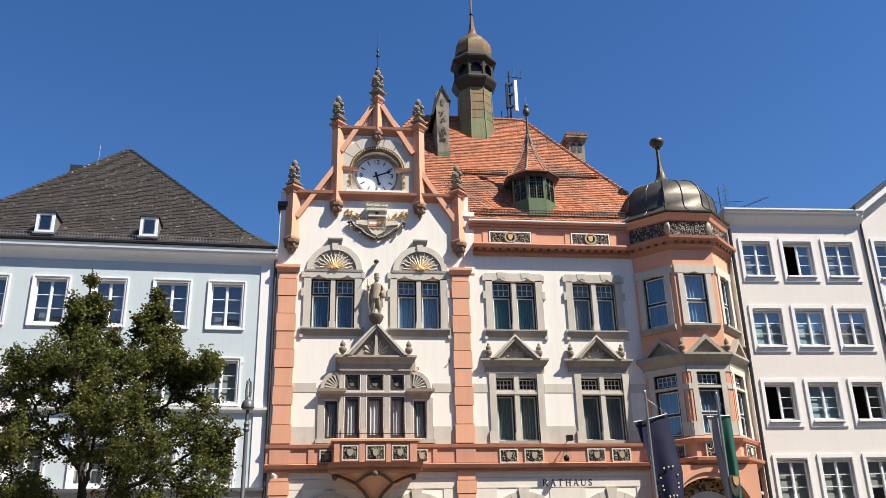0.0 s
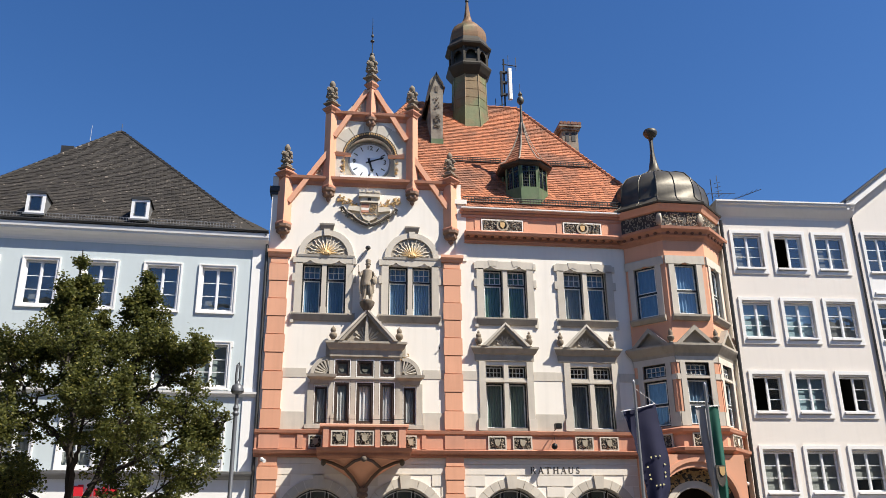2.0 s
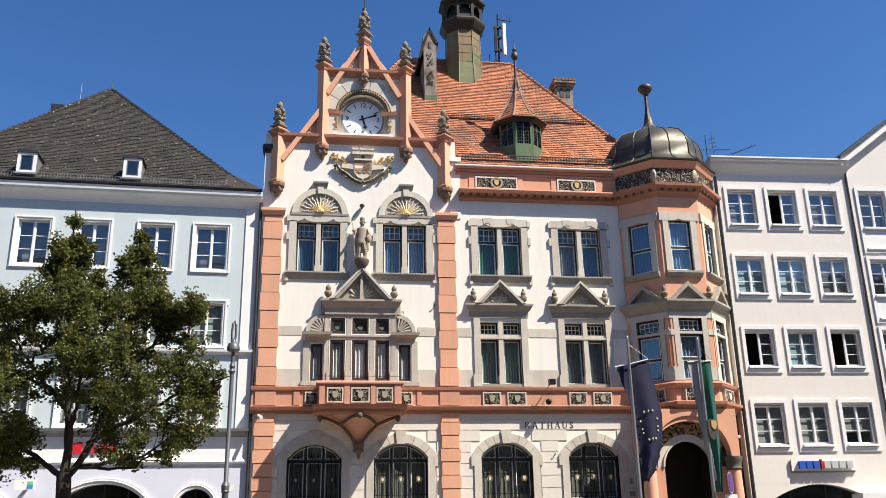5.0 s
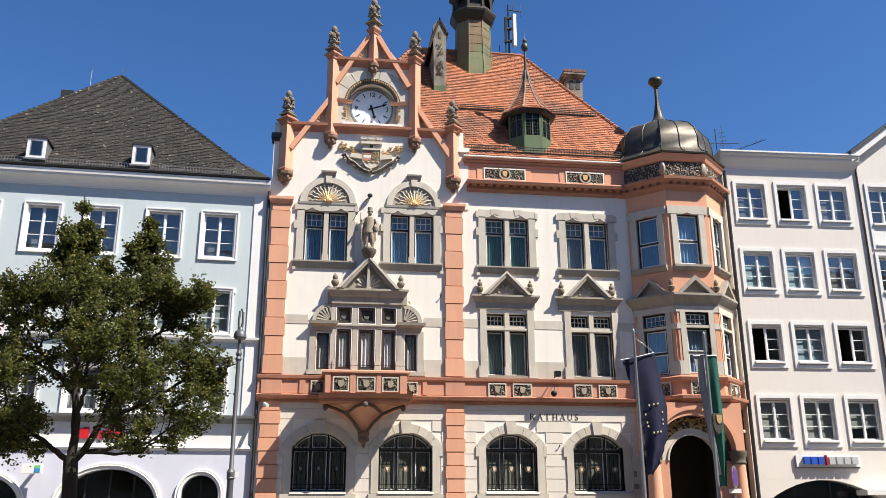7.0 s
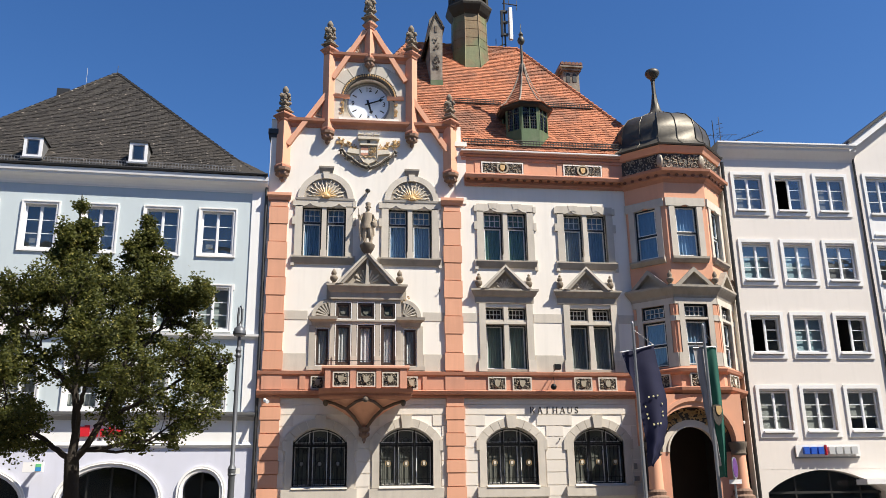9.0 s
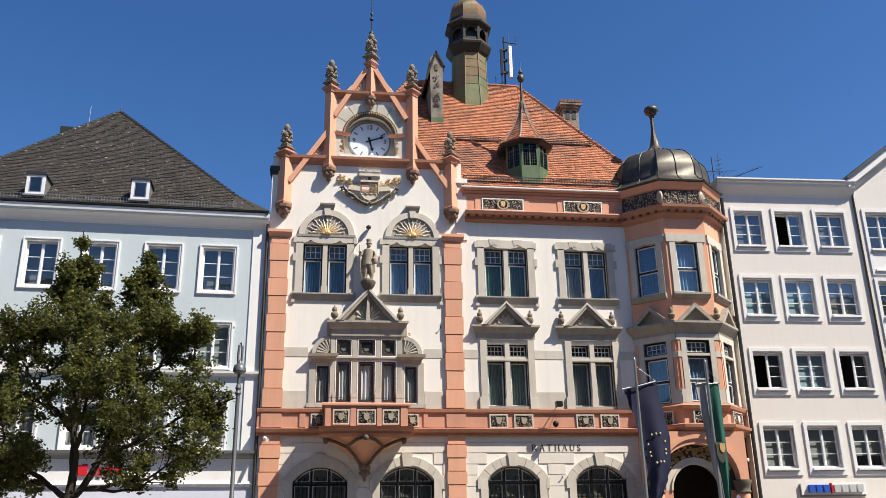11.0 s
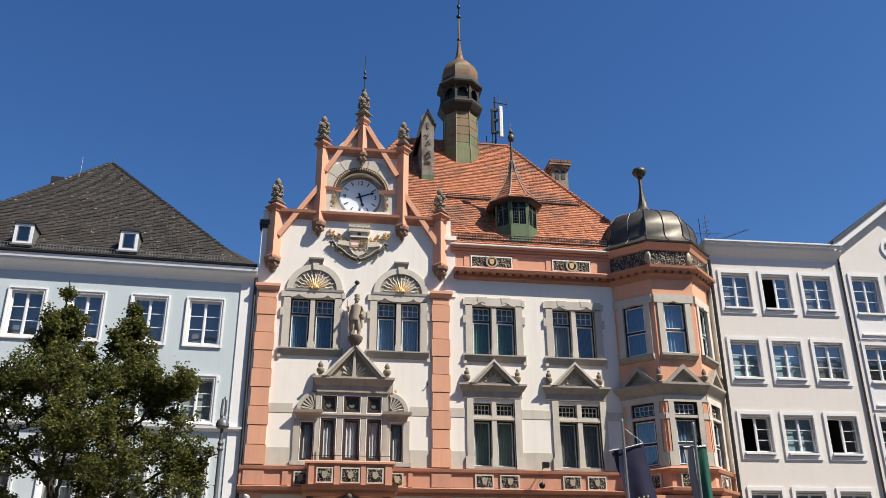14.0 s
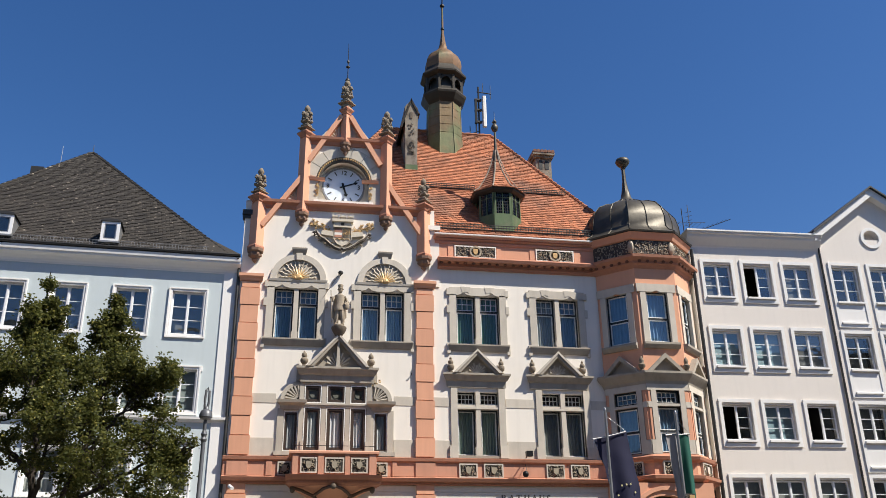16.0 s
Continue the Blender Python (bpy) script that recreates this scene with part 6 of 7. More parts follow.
single("statue_spotlight", G().blob((1.31, -0.14, 12.95), (0.10, 0.12, 0.08)).tube([(1.31, 0.02, 12.9), (1.31, -0.1, 12.93)], 0.03, 6), M_PIPE, HALL, "small dark spotlight above the statue", "spotlight", smooth=True)

# ---- pale blue house ----
AL = math.degrees(0.0454)
blue = thing("blue_house", pose(-2.45, 30.1, 0, 0, 0, AL), "pale blue town house with hipped shingle roof", "house")
BXS = [(-10.18, -8.92), (-8.2, -6.93), (-6.22, -4.98), (-4.16, -2.83), (-2.26, -0.92)]
rows_b = [(10.31, 12.15), (7.62, 9.33), (4.88, 6.55)]
inner = 0.10
bh = []
for z0, z1 in rows_b:
    for a, b in BXS:
        bh.append((a + inner, b - inner, z0 + 0.1, z1 - 0.1))
bw = holed(G(), -14.0, 0.14, 0, 0.4, 4.75, 13.1, bh)
part("wall", bw, M_BLUE, blue, "pale blue plaster wall")
ARCH = [(-10.3, -7.1, 3.0, 2.0), (-5.95, -2.95, 3.12, 2.0), (-2.17, -0.98, 2.94, 2.3)]
ag = holed(G(), -14.0, 0.14, 0, 0.4, 0, 4.75, [(a, b, 0, zt) for a, b, zt, zs in ARCH])


def arch_points(a, b, zt, zs, n=16, grow=0.0):
    cx, w, h = (a + b) / 2, (b - a) / 2 + grow, zt - zs + grow
    return [(cx - w * math.cos(math.pi * i / n), zs + h * math.sin(math.pi * i / n)) for i in range(n + 1)]


for a, b, zt, zs in ARCH:
    part("arch_head", G().prism([(a, zt + 0.001)] + [(x, min(z, zt)) for x, z in arch_points(a, b, zt, zs)] + [(b, zt + 0.001)], 0.001, 0.4), M_LILAC, blue)
part("shop_wall", ag, M_LILAC, blue, "pale lilac ground floor wall")
for k, (a, b, zt, zs) in enumerate(ARCH):
    inn, out = [(a, 0)] + arch_points(a, b, zt, zs) + [(b, 0)], [(a - 0.18, 0)] + arch_points(a, b, zt, zs, 16, 0.18) + [(b + 0.18, 0)]
    rings = [[(o[0], -0.08, o[1]), (o[0], 0.0, o[1]), (i_[0], 0.08, i_[1]), (i_[0], -0.05, i_[1])] for o, i_ in zip(out, inn)]
    ar = part("arch_trim", G().sweep(rings), M_TRIM, blue, "white moulded arch trim")
    mid = [[(o[0] * 0.5 + i_[0] * 0.5, -0.10, o[1] * 0.5 + i_[1] * 0.5 + 0.02), (o[0] * 0.6 + i_[0] * 0.4, -0.06, o[1] * 0.6 + i_[1] * 0.4 + 0.02), (o[0] * 0.4 + i_[0] * 0.6, -0.05, o[1] * 0.4 + i_[1] * 0.6)] for o, i_ in zip(out, inn)]
    part("arch_bead", G().sweep(mid), M_TRIM, ar)
    sf = G().box(a, a + 0.06, 0.3, 0.36, 0, zt).box(b - 0.06, b, 0.3, 0.36, 0, zt).box(a, b, 0.3, 0.36, 2.05, 2.12)
    n = max(1, int((b - a) / 1.0))
    for i in range(1, n + 1):
        x = a + (b - a) * i / (n + 1)
        sf.box(x - 0.03, x + 0.03, 0.3, 0.36, 0, zt)
    sfr = part("shop_front", sf, M_DARKFRAME, blue, "dark glazed shop front")
    part("pane", G().box(a, b, 0.325, 0.335, 0, zt), M_GLASS, sfr)
    part("shop_interior", G().box(a - 0.4, b + 0.4, 1.6, 1.7, 0, 3.6).box(a - 0.4, b + 0.4, 0.4, 1.7, 3.5, 3.6), M_INSIDE, sfr, "shop interior, coloured dark for room shade")
part("side_wall", G().box(-14, -13.6, 0.4, 12, 0, 13).box(-0.4, 0.0, 0.4, 12, 0, 13).box(-14, 0, 12, 12.4, 0, 13).box(-13.6, -0.4, 0.4, 12, 9.5, 9.7).box(-13.6, -0.4, 0.4, 12, 6.8, 7.0).box(-13.6, -0.4, 2.5, 2.6, 0, 12.9), M_BLUE, blue)
part("corner_strip", G().box(-0.42, 0.135, -0.04, 0.0, 4.8, 12.78), M_TRIM, blue, "white corner strip")
part("eave_cornice", G().moulding([(0, 12.77), (-0.03, 12.77), (-0.04, 12.83), (-0.09, 12.91), (-0.18, 13.0), (-0.27, 13.06), (-0.31, 13.08), (-0.32, 13.15), (-0.355, 13.16), (-0.38, 13.31), (0, 13.36)], -14.1, 0.13), M_TRIM, blue, "white coved eave cornice")
part("ledge", G().moulding([(0, 7.38), (-0.05, 7.38), (-0.08, 7.44), (-0.15, 7.47), (-0.16, 7.55), (0, 7.58)], -14.0, 0.05), M_TRIM, blue, "thin white ledge")
part("ledge", G().moulding([(0, 4.60), (-0.06, 4.62), (-0.10, 4.72), (-0.30, 4.78), (-0.32, 4.86), (0, 4.90)], -14.0, 0.05), M_SHEET, blue, "grey sheet covered ledge")
part("shop_band", G().box(-14, 0.02, -0.03, 0, 3.90, 4.62).moulding([(0, 3.72), (-0.06, 3.74), (-0.10, 3.80), (-0.06, 3.88), (0, 3.92)], -14.0, 0.04), M_TRIM, blue, "white band above the shop fronts")


def barred_window(parent, x0, x1, z0, z1, y, frame, glass, open_leaf=None, blind=None, label="white barred casement window"):
    """Two leaves of two by three panes each; open_leaf 0 or 1 stands open inwards."""
    w = part("window", ring_rect(G(), x0, x1, z0, z1, 0.035, y, y + 0.08).box((x0 + x1) / 2 - 0.03, (x0 + x1) / 2 + 0.03, y - 0.01, y + 0.07, z0, z1), frame, parent, label)
    m = (x0 + x1) / 2
    for k, (a, b) in enumerate(((x0 + 0.03, m - 0.025), (m + 0.025, x1 - 0.03))):
        if open_leaf == k:
            leaf = part("open_leaf", ring_rect(G(), 0, b - a, z0 + 0.05, z1 - 0.05, 0.05, 0, 0.05), frame, w)
            leaf.matrix_local = pose(a + 0.02, y + 0.08, 0, 0, 0, 80) if k == 0 else pose(b - 0.02, y + 0.08, 0, 0, 0, 100)
            continue
        window_light(w, a, b, z0 + 0.03, z1 - 0.03, y + 0.01, frame, (1, 3), glass, 0.028, 0.024)
    if blind:
        part("blind", G().box(x0 + 0.05, x1 - 0.05, y + 0.16, y + 0.17, z0 + 0.4 * (z1 - z0), z1 - 0.05), blind, w)
    return w


# Two panel tones that carry the panes' reflections of sky and houses.
M_PANELGREY = material("grey_pane_reflection", (0.30, 0.36, 0.365), 0.9, var=0.2, coarse=2)
M_PANELBLUE = material("blue_grey_pane_reflection", (0.34, 0.47, 0.53), 0.9, var=0.3, coarse=1.5)
# Backing sheets in this tone hold the rooms' shade in their colour.
M_ROOMSHADE = material("dark_room", (0.15, 0.155, 0.155), 0.9, var=0.2)
for r_, (z0, z1) in enumerate(rows_b):
    for a, b in BXS:
        w = barred_window(blue, a + inner + 0.02, b - inner - 0.02, z0 + 0.13, z1 - 0.13, 0.10, M_WHITEWOOD, M_GLASS_MODERN)
        if r_ == 2:
            curtain(w, a + inner + 0.05, b - inner - 0.05, z0 + 0.2, z1 - 0.3, 0.3, M_CURTAIN_GREY, 5)
        else:
            # Sheet behind the glass, toned with room shade above and reflections below.
            part("dark_room", G().box(a, b, 0.5 if r_ == 0 else 0.22, 0.52, z0, z1), M_ROOMSHADE if r_ == 0 else M_PANELGREY, w)
        t = part("window_trim", ring_rect(ring_rect(G(), a, b, z0, z1, 0.05, -0.06, 0.0), a + 0.05, b - 0.05, z0 + 0.05, z1 - 0.05, 0.07, -0.03, 0.1), M_TRIM, w, "white stucco window trim")
        if r_ == 1:
            part("ear", G().box(a - 0.05, a, -0.055, 0, z1 - 0.2, z1).box(b, b + 0.05, -0.055, 0, z1 - 0.2, z1), M_TRIM, t)
        if r_ == 2:
            part("head_ledge", G().moulding([(0, z1 + 0.08), (-0.06, z1 + 0.1), (-0.14, z1 + 0.16), (-0.14, z1 + 0.2), (0, z1 + 0.22)], a - 0.06, b + 0.06), M_SHEET, t)

# its roof
AP = (-6.85, 6.05, 20.35)
ey, ez = -0.20, 13.45
broof = part("roof", G().add([(-12.0, ey, ez), (-0.35, ey, ez), (-0.35, 13.0, ez), (-12.0, 13.0, ez), AP], [(0, 1, 4), (1, 2, 4), (2, 3, 4), (3, 0, 4), (3, 2, 1, 0)]), M_SLATE, blue, "hipped roof of brown grey shingles")
tiled("shingles", broof, (-12.0, ey - 0.03, ez), (-0.35, ey - 0.03, ez), (AP[0] + 0.03, AP[1], AP[2]), (AP[0] - 0.03, AP[1], AP[2]), 0.14, 0.13, M_SLATE, "overlapping brown grey shingles", 0.024, 0.010)
part("eave_flare", G().add([(-1.3, ey - 0.06, 13.52), (0.10, ey - 0.06, 13.48), (-1.2, 0.61, 14.42), (0.10, 1.8, 13.52)], [(0, 1, 2), (1, 3, 2)]), M_SLATE, broof, "flared shingle edge at the hip")
part("gutter", G().tube([(-14.0, -0.395, ez - 0.05), (0.1, -0.395, ez - 0.05)], 0.053, 8), M_PIPE, broof, "dark gutter")
sgd = G()
for i in range(98):
    x = -11.6 + 0.108 * i
    sgd.tube([(x, ey - 0.05, ez + 0.06), (x, ey - 0.05, ez + 0.24)], 0.007, 4)
part("snow_guard", sgd.tube([(-11.7, ey - 0.05, ez + 0.24), (-1.05, ey - 0.05, ez + 0.24)], 0.010, 4).tube([(-11.7, ey - 0.05, ez + 0.12), (-1.05, ey - 0.05, ez + 0.12)], 0.010, 4), M_SHEET, broof, "grey metal snow guard")
for sgn, q in ((1, (-0.35, ey, ez)), (-1, (-12.0, ey, ez))):
    for i in range(40):
        p0, p1 = Vector(AP).lerp(Vector(q), i / 40), Vector(AP).lerp(Vector(q), (i + 1.2) / 40)
        part("hip_tile", G().tube([p0, p1 + Vector((0, 0, 0.03))], 0.06, 6, 0.075), M_SLATE, broof)
for x in (-8.02, -4.48):
    dm = part("dormer", G().box(x - 0.30, x + 0.30, -0.22, 0.8, 13.62, 14.44), M_SHEET, broof, "small roof dormer with white window")
    part("dormer_top", G().sweep([[(x + 0.36 * math.cos(math.pi * i / 8), y, 14.41 + 0.11 * math.sin(math.pi * i / 8)) for i in range(9)] for y in (-0.32, 0.9)]), M_PIPE, dm)
    fr = part("dormer_frame", ring_rect(G(), x - 0.31, x + 0.31, 13.64, 14.42, 0.10, -0.28, -0.2), M_WHITEWOOD, dm)
    part("dormer_sash", ring_rect(G(), x - 0.21, x + 0.21, 13.74, 14.32, 0.035, -0.262, -0.22), M_SHEET, fr)
    part("pane", G().box(x - 0.19, x + 0.19, -0.245, -0.235, 13.75, 14.31), M_GLASS, dm)
    part("dormer_sill", G().box(x - 0.36, x + 0.36, -0.34, -0.2, 13.59, 13.65), M_SHEET, dm)
part("roof_rod", G().tube([(-7.9, 5.2, 18.5), (-7.9, 5.2, 20.1)], 0.009, 5), M_SHEET, broof)
part("peak_rod", G().tube([(AP[0], AP[1], AP[2] - 0.1), (AP[0], AP[1], AP[2] + 0.38)], 0.014, 5), M_PIPE, broof)
part("chimney", G().box(-9.12, -8.6, 5.5, 6.2, 16.5, 19.2), M_PIPE, broof)
M_RED = material("red_sign_paint", (0.55, 0.02, 0.03), 0.4, var=0.05)
sg = thing("shop_sign", pose(-2.45, 30.1, 0, 0, 0, AL), "red shop sign of raised letters on white band", "shop sign")
for i, (w_, h_) in enumerate(((0.26, 0.32), (0.16, 0.36), (0.18, 0.24), (0.14, 0.24), (0.18, 0.36), (0.2, 0.24))):
    part("letter_bar", G().box(-5.62 + 0.25 * i, -5.62 + 0.25 * i + w_, -0.10, -0.03, 4.08, 4.08 + h_), M_RED, sg)
box_s = thing("projecting_sign", pose(-2.45, 30.1, 0, 0, 0, AL), "small white illuminated projecting shop sign", "shop sign")
part("case", G().box(-7.0, -6.4, -0.5, -0.35, 2.95, 3.25).box(-6.75, -6.65, -0.36, 0, 3.05, 3.12), M_TRIM, box_s)
part("colour_patch", G().box(-6.62, -6.45, -0.51, -0.5, 2.98, 3.1), material("blue_patch", (0.05, 0.25, 0.5), 0.4), box_s)
part("colour_patch", G().box(-6.62, -6.45, -0.51, -0.5, 3.1, 3.2), material("green_patch", (0.15, 0.5, 0.2), 0.4), box_s)
M_BANNER = material("pale_banner_cloth", (0.75, 0.70, 0.69), 0.8, var=0.1)
ban = thing("banner", pose(-2.45, 30.1, 0, 0, 0, AL), "tall white banner with red marks on house front", "banner")
part("cloth", G().box(-9.1, -8.0, -0.75, -0.72, 4.0, 8.8), M_BANNER, ban)
part("bracket", G().tube([(-9.1, -0.735, 8.78), (-8.0, -0.735, 8.78)], 0.02, 6).tube([(-8.55, -0.735, 8.78), (-8.55, 0.02, 8.78)], 0.02, 6), M_PIPE, ban)
part("mark", G().disc(-8.55, 6.9, 0.25, -0.77, -0.75, 14).disc(-8.55, 5.9, 0.25, -0.77, -0.75, 14).disc(-8.55, 4.9, 0.28, -0.77, -0.75, 14), M_RED, ban)

# ---- rain pipes between the houses ----
single("rain_pipe", G().tube([(0, 0, 0.1), (0, 0, 13.05), (-0.05, -0.25, 13.3)], 0.055, 8), M_PIPE, pose(-2.365, 29.985, 0), "dark rain pipe between two houses", "rain pipe")
single("rain_pipe", G().tube([(0, 0, 0.1), (0, 0, 14.6)], 0.07, 8), M_PIPE, pose(15.22, 29.75, 0), "dark rain pipe beside the grey house", "rain pipe")

# ---- grey houses ----
AR = math.degrees(-0.036)
grey = thing("grey_house", pose(15.3, 30.1, 0, 0, 0, AR), "pale grey rendered house with white framed windows", "house")
GXS = [(0.37, 1.80), (2.06, 3.50), (3.78, 5.24)]
rows_g = [(12.52, 14.35), (9.69, 11.55), (6.86, 8.65), (3.97, 5.87)]
GI = 0.13
gh = [(a + GI, b - GI, z0 + 0.24, z1 - 0.2) for z0, z1 in rows_g for a, b in GXS]
gg = holed(G(), 0.0, 5.6, 0, 0.4, 2.84, 15.0, gh)
part("ground_wall", G().prism([(0.0, 2.85), (0.0, 0), (0.42, 0), (0.42, 2.05)] + [(0.42 + 4.4 * i / 12, 2.05 + 0.77 * math.sin(math.pi * i / 12) ** 0.8) for i in range(1, 12)] + [(4.82, 2.05), (4.82, 0), (5.6, 0), (5.6, 2.85)], 0, 0.4), M_GREYWALL, grey)
part("wall", gg, M_GREYWALL, grey, "pale grey rendered wall")
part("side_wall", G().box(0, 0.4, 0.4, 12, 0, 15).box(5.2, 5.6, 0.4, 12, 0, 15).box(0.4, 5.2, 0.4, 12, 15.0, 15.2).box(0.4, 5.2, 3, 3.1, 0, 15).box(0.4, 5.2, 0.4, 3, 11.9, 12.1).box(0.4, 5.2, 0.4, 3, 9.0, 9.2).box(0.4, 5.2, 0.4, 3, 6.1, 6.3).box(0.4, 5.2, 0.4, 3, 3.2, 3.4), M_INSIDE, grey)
part("eave_cornice", G().moulding([(0.3, 14.86), (0, 14.86), (-0.04, 14.95), (-0.18, 15.14), (-0.26, 15.24), (-0.27, 15.34), (-0.34, 15.38), (-0.34, 15.46), (0.3, 15.50)], -0.12, 5.68, 0.0), M_GREYWALL, grey, "grey coved eave with white edge")
part("eave_edge", G().box(-0.14, 5.70, -0.38, 0.5, 15.46, 15.52), M_TRIM, grey)
part("corner_cap", G().box(-0.35, 0.0, -0.1, 0.4, 14.55, 14.7), M_SHEET, grey)


def framed_window(parent, a, b, z0, z1, k, tall=None):
    w = barred_window(parent, a + GI + 0.02, b - GI - 0.02, z0 + 0.27, z1 - 0.22, 0.10, M_WHITEWOOD, M_GLASS_MODERN, open_leaf=k)
    t = part("window_trim", ring_rect(G(), a, b, tall or z0, z1, GI, -0.05, 0.08) if not tall else ring_rect(G(), a, b, tall, z1, GI, -0.05, 0.08).box(a + GI, b - GI, -0.02, 0.0, tall + GI, z0 + 0.1), M_TRIM, w, "white stucco window trim")
    part("sill", G().moulding([(0.1, z0 + 0.27), (-0.12, z0 + 0.24), (-0.12, z0 + 0.17), (0.1, z0 + 0.15)], a + 0.13, b - 0.13), M_TRIM, t)
    if tall:
        part("apron_sill", G().moulding([(0, tall + 0.24), (-0.10, tall + 0.2), (-0.1, tall + 0.14), (0, tall + 0.12)], a + 0.15, b - 0.15), M_TRIM, t)
    return w


OPEN = {(0, 1): 0, (2, 0): 0, (2, 2): 0}
for r_, (z0, z1) in enumerate(rows_g):
    for k, (a, b) in enumerate(GXS):
        w = framed_window(grey, a, b, z0, z1, OPEN.get((r_, k)))
        if (r_, k) not in OPEN:
            if r_ == 3:
                part("blind", G().box(a + 0.2, b - 0.2, 0.2, 0.21, z0 + (0.25 if k < 2 else 0.7), z1 - 0.2), M_CURTAIN_GREEN if k > 2 else M_CURTAIN_GREY, w, "pale drawn blind")
            else:
                # These sheets carry room shade and reflected sky in their colours.
                part("dim_curtain", G().box(a + 0.1, b - 0.1, 0.20, 0.21, z0 + 0.2, z1 - 0.2), M_ROOMSHADE if r_ == 0 or (r_, k) == (1, 2) else M_PANELBLUE, w)
ba = grey
part("shop_frame", G().box(0.42, 4.82, 0.25, 0.3, 2.0, 2.08).box(1.55, 1.61, 0.25, 0.3, 0, 2.75).box(2.9, 2.96, 0.25, 0.3, 0, 2.8).box(4.0, 4.06, 0.25, 0.3, 0, 2.7).box(0.42, 0.5, 0.25, 0.3, 0, 2.3), M_PIPE, ba)
part("pane", G().box(0.42, 4.82, 0.272, 0.28, 0, 2.84), M_GLASS, ba)
part("awning", G().box(3.75, 5.7, -0.75, -0.05, 2.28, 2.46), M_TRIM, ba, "white awning box")
bs = thing("bank_sign", pose(15.3, 30.1, 0, 0, 0, AR), "raised blue and silver sign letters on wall", "sign")
M_SILVER = material("pale_silver_letter", (0.55, 0.55, 0.54), 0.4, 0.2, var=0.1)
M_SIGNBLUE = material("blue_sign_paint", (0.03, 0.10, 0.45), 0.35, var=0.05)
part("plate", G().box(1.58, 4.03, -0.06, 0.0, 3.22, 3.66), M_SHEET, bs)
part("face", G().box(1.60, 4.05, -0.10, -0.06, 3.28, 3.70), M_TRIM, bs)
for i in range(3):
    part("letter_bar", G().box(1.86 + 0.27 * i, 2.06 + 0.27 * i, -0.22, -0.10, 3.36, 3.62), M_SIGNBLUE, bs)
part("red_bar", G().box(2.68, 2.72, -0.22, -0.10, 3.32, 3.68), M_RED, bs)
for i in range(4):
    part("letter_bar", G().box(2.80 + 0.29 * i, 3.02 + 0.29 * i, -0.22, -0.10, 3.36, 3.62), M_SILVER, bs)

gab = thing("gabled_grey_house", pose(15.3, 30.1, 0, 0, 0, AR), "pale grey gabled house with round gable opening", "house")
HX = [(5.90, 7.33), (7.58, 9.02), (9.3, 10.75)]
rows_h = [(12.45, 14.40, 11.62), (9.65, 11.49, 8.78), (6.86, 8.65, 5.95), (3.97, 5.87, 3.2)]
hh = [(a + GI, b - GI, z0 + 0.24, z1 - 0.2) for z0, z1, t_ in rows_h for a, b in HX]
hw = holed(G(), 5.66, 11.2, 0, 0.4, 0, 15.5, hh)
oc, oz, orr = 8.10, 15.58, 0.34
ring = [(oc + orr * math.cos(2 * math.pi * i / 24), oz + orr * math.sin(2 * math.pi * i / 24)) for i in range(25)]
part("gable_wall", G().prism([(5.66, 15.5), (oc - orr - 0.02, 15.5)] + ring[12:0:-1] + ring[0:1] + [(oc + orr + 0.02, 15.5), (11.2, 15.5), (11.2, 15.62), (8.30, 17.6), (5.66, 15.62)], 0, 0.4), M_GREYWALL, gab)
part("wall", hw, M_GREYWALL, gab, "pale grey gable wall")
part("round_trim", G().arc(oc, oz, orr, orr + 0.13, 0, 360, -0.05, 0.1, 32), M_TRIM, gab, "round white moulded opening")
part("round_back", G().disc(oc, oz, orr + 0.03, 0.3, 0.32, 24), M_GREYWALL, gab)
for sx in (-1, 1):
    e0, e1 = (8.30 + sx * (3.18 if sx > 0 else 2.92), 15.55), (8.30, 17.72)
    part("verge", G().prism([(e0[0], e0[1] - 0.32), (e1[0], e1[1] - 0.32), (e1[0], e1[1] + 0.05), (e0[0], e0[1] + 0.05)], -0.32, 0.4), M_TRIM, gab, "white moulded gable verge")
    part("verge_edge", G().prism([(e0[0] + sx * 0.06, e0[1] + 0.0), (e1[0], e1[1] + 0.05), (e1[0], e1[1] + 0.13), (e0[0] + sx * 0.06, e0[1] + 0.1)], -0.44, 12), M_PIPE, gab)
for z0, z1, t_ in rows_h:
    for a, b in HX:
        w = framed_window(gab, a, b, z0, z1, None, t_)
        # Flat sheet whose dark colour is the room's shade.
        part("dim_curtain", G().box(a + 0.2, b - 0.2, 0.5, 0.52, z0 + 0.2, z1 - 0.2), M_ROOMSHADE, w)
part("side_wall", G().box(5.66, 6.0, 0.4, 12, 0, 15.4).box(10.9, 11.2, 0.4, 12, 0, 15.4).box(6, 10.9, 3, 3.1, 0, 15.4), M_INSIDE, gab)
part("rain_pipe", G().tube([(5.63, -0.07, 0.1), (5.63, -0.05, 15.3)], 0.04, 8).tube([(5.63, -0.05, 15.3), (5.4, -0.3, 15.5)], 0.035, 8), M_PIPE, gab, "dark rain pipe")
ae = thing("television_aerial", pose(16.15, 32, 0), "thin rooftop television aerial", "aerial")
part("pole", G().tube([(0, 0, 15.6), (0, 0, 17.5)], 0.02, 5), M_PIPE, ae)
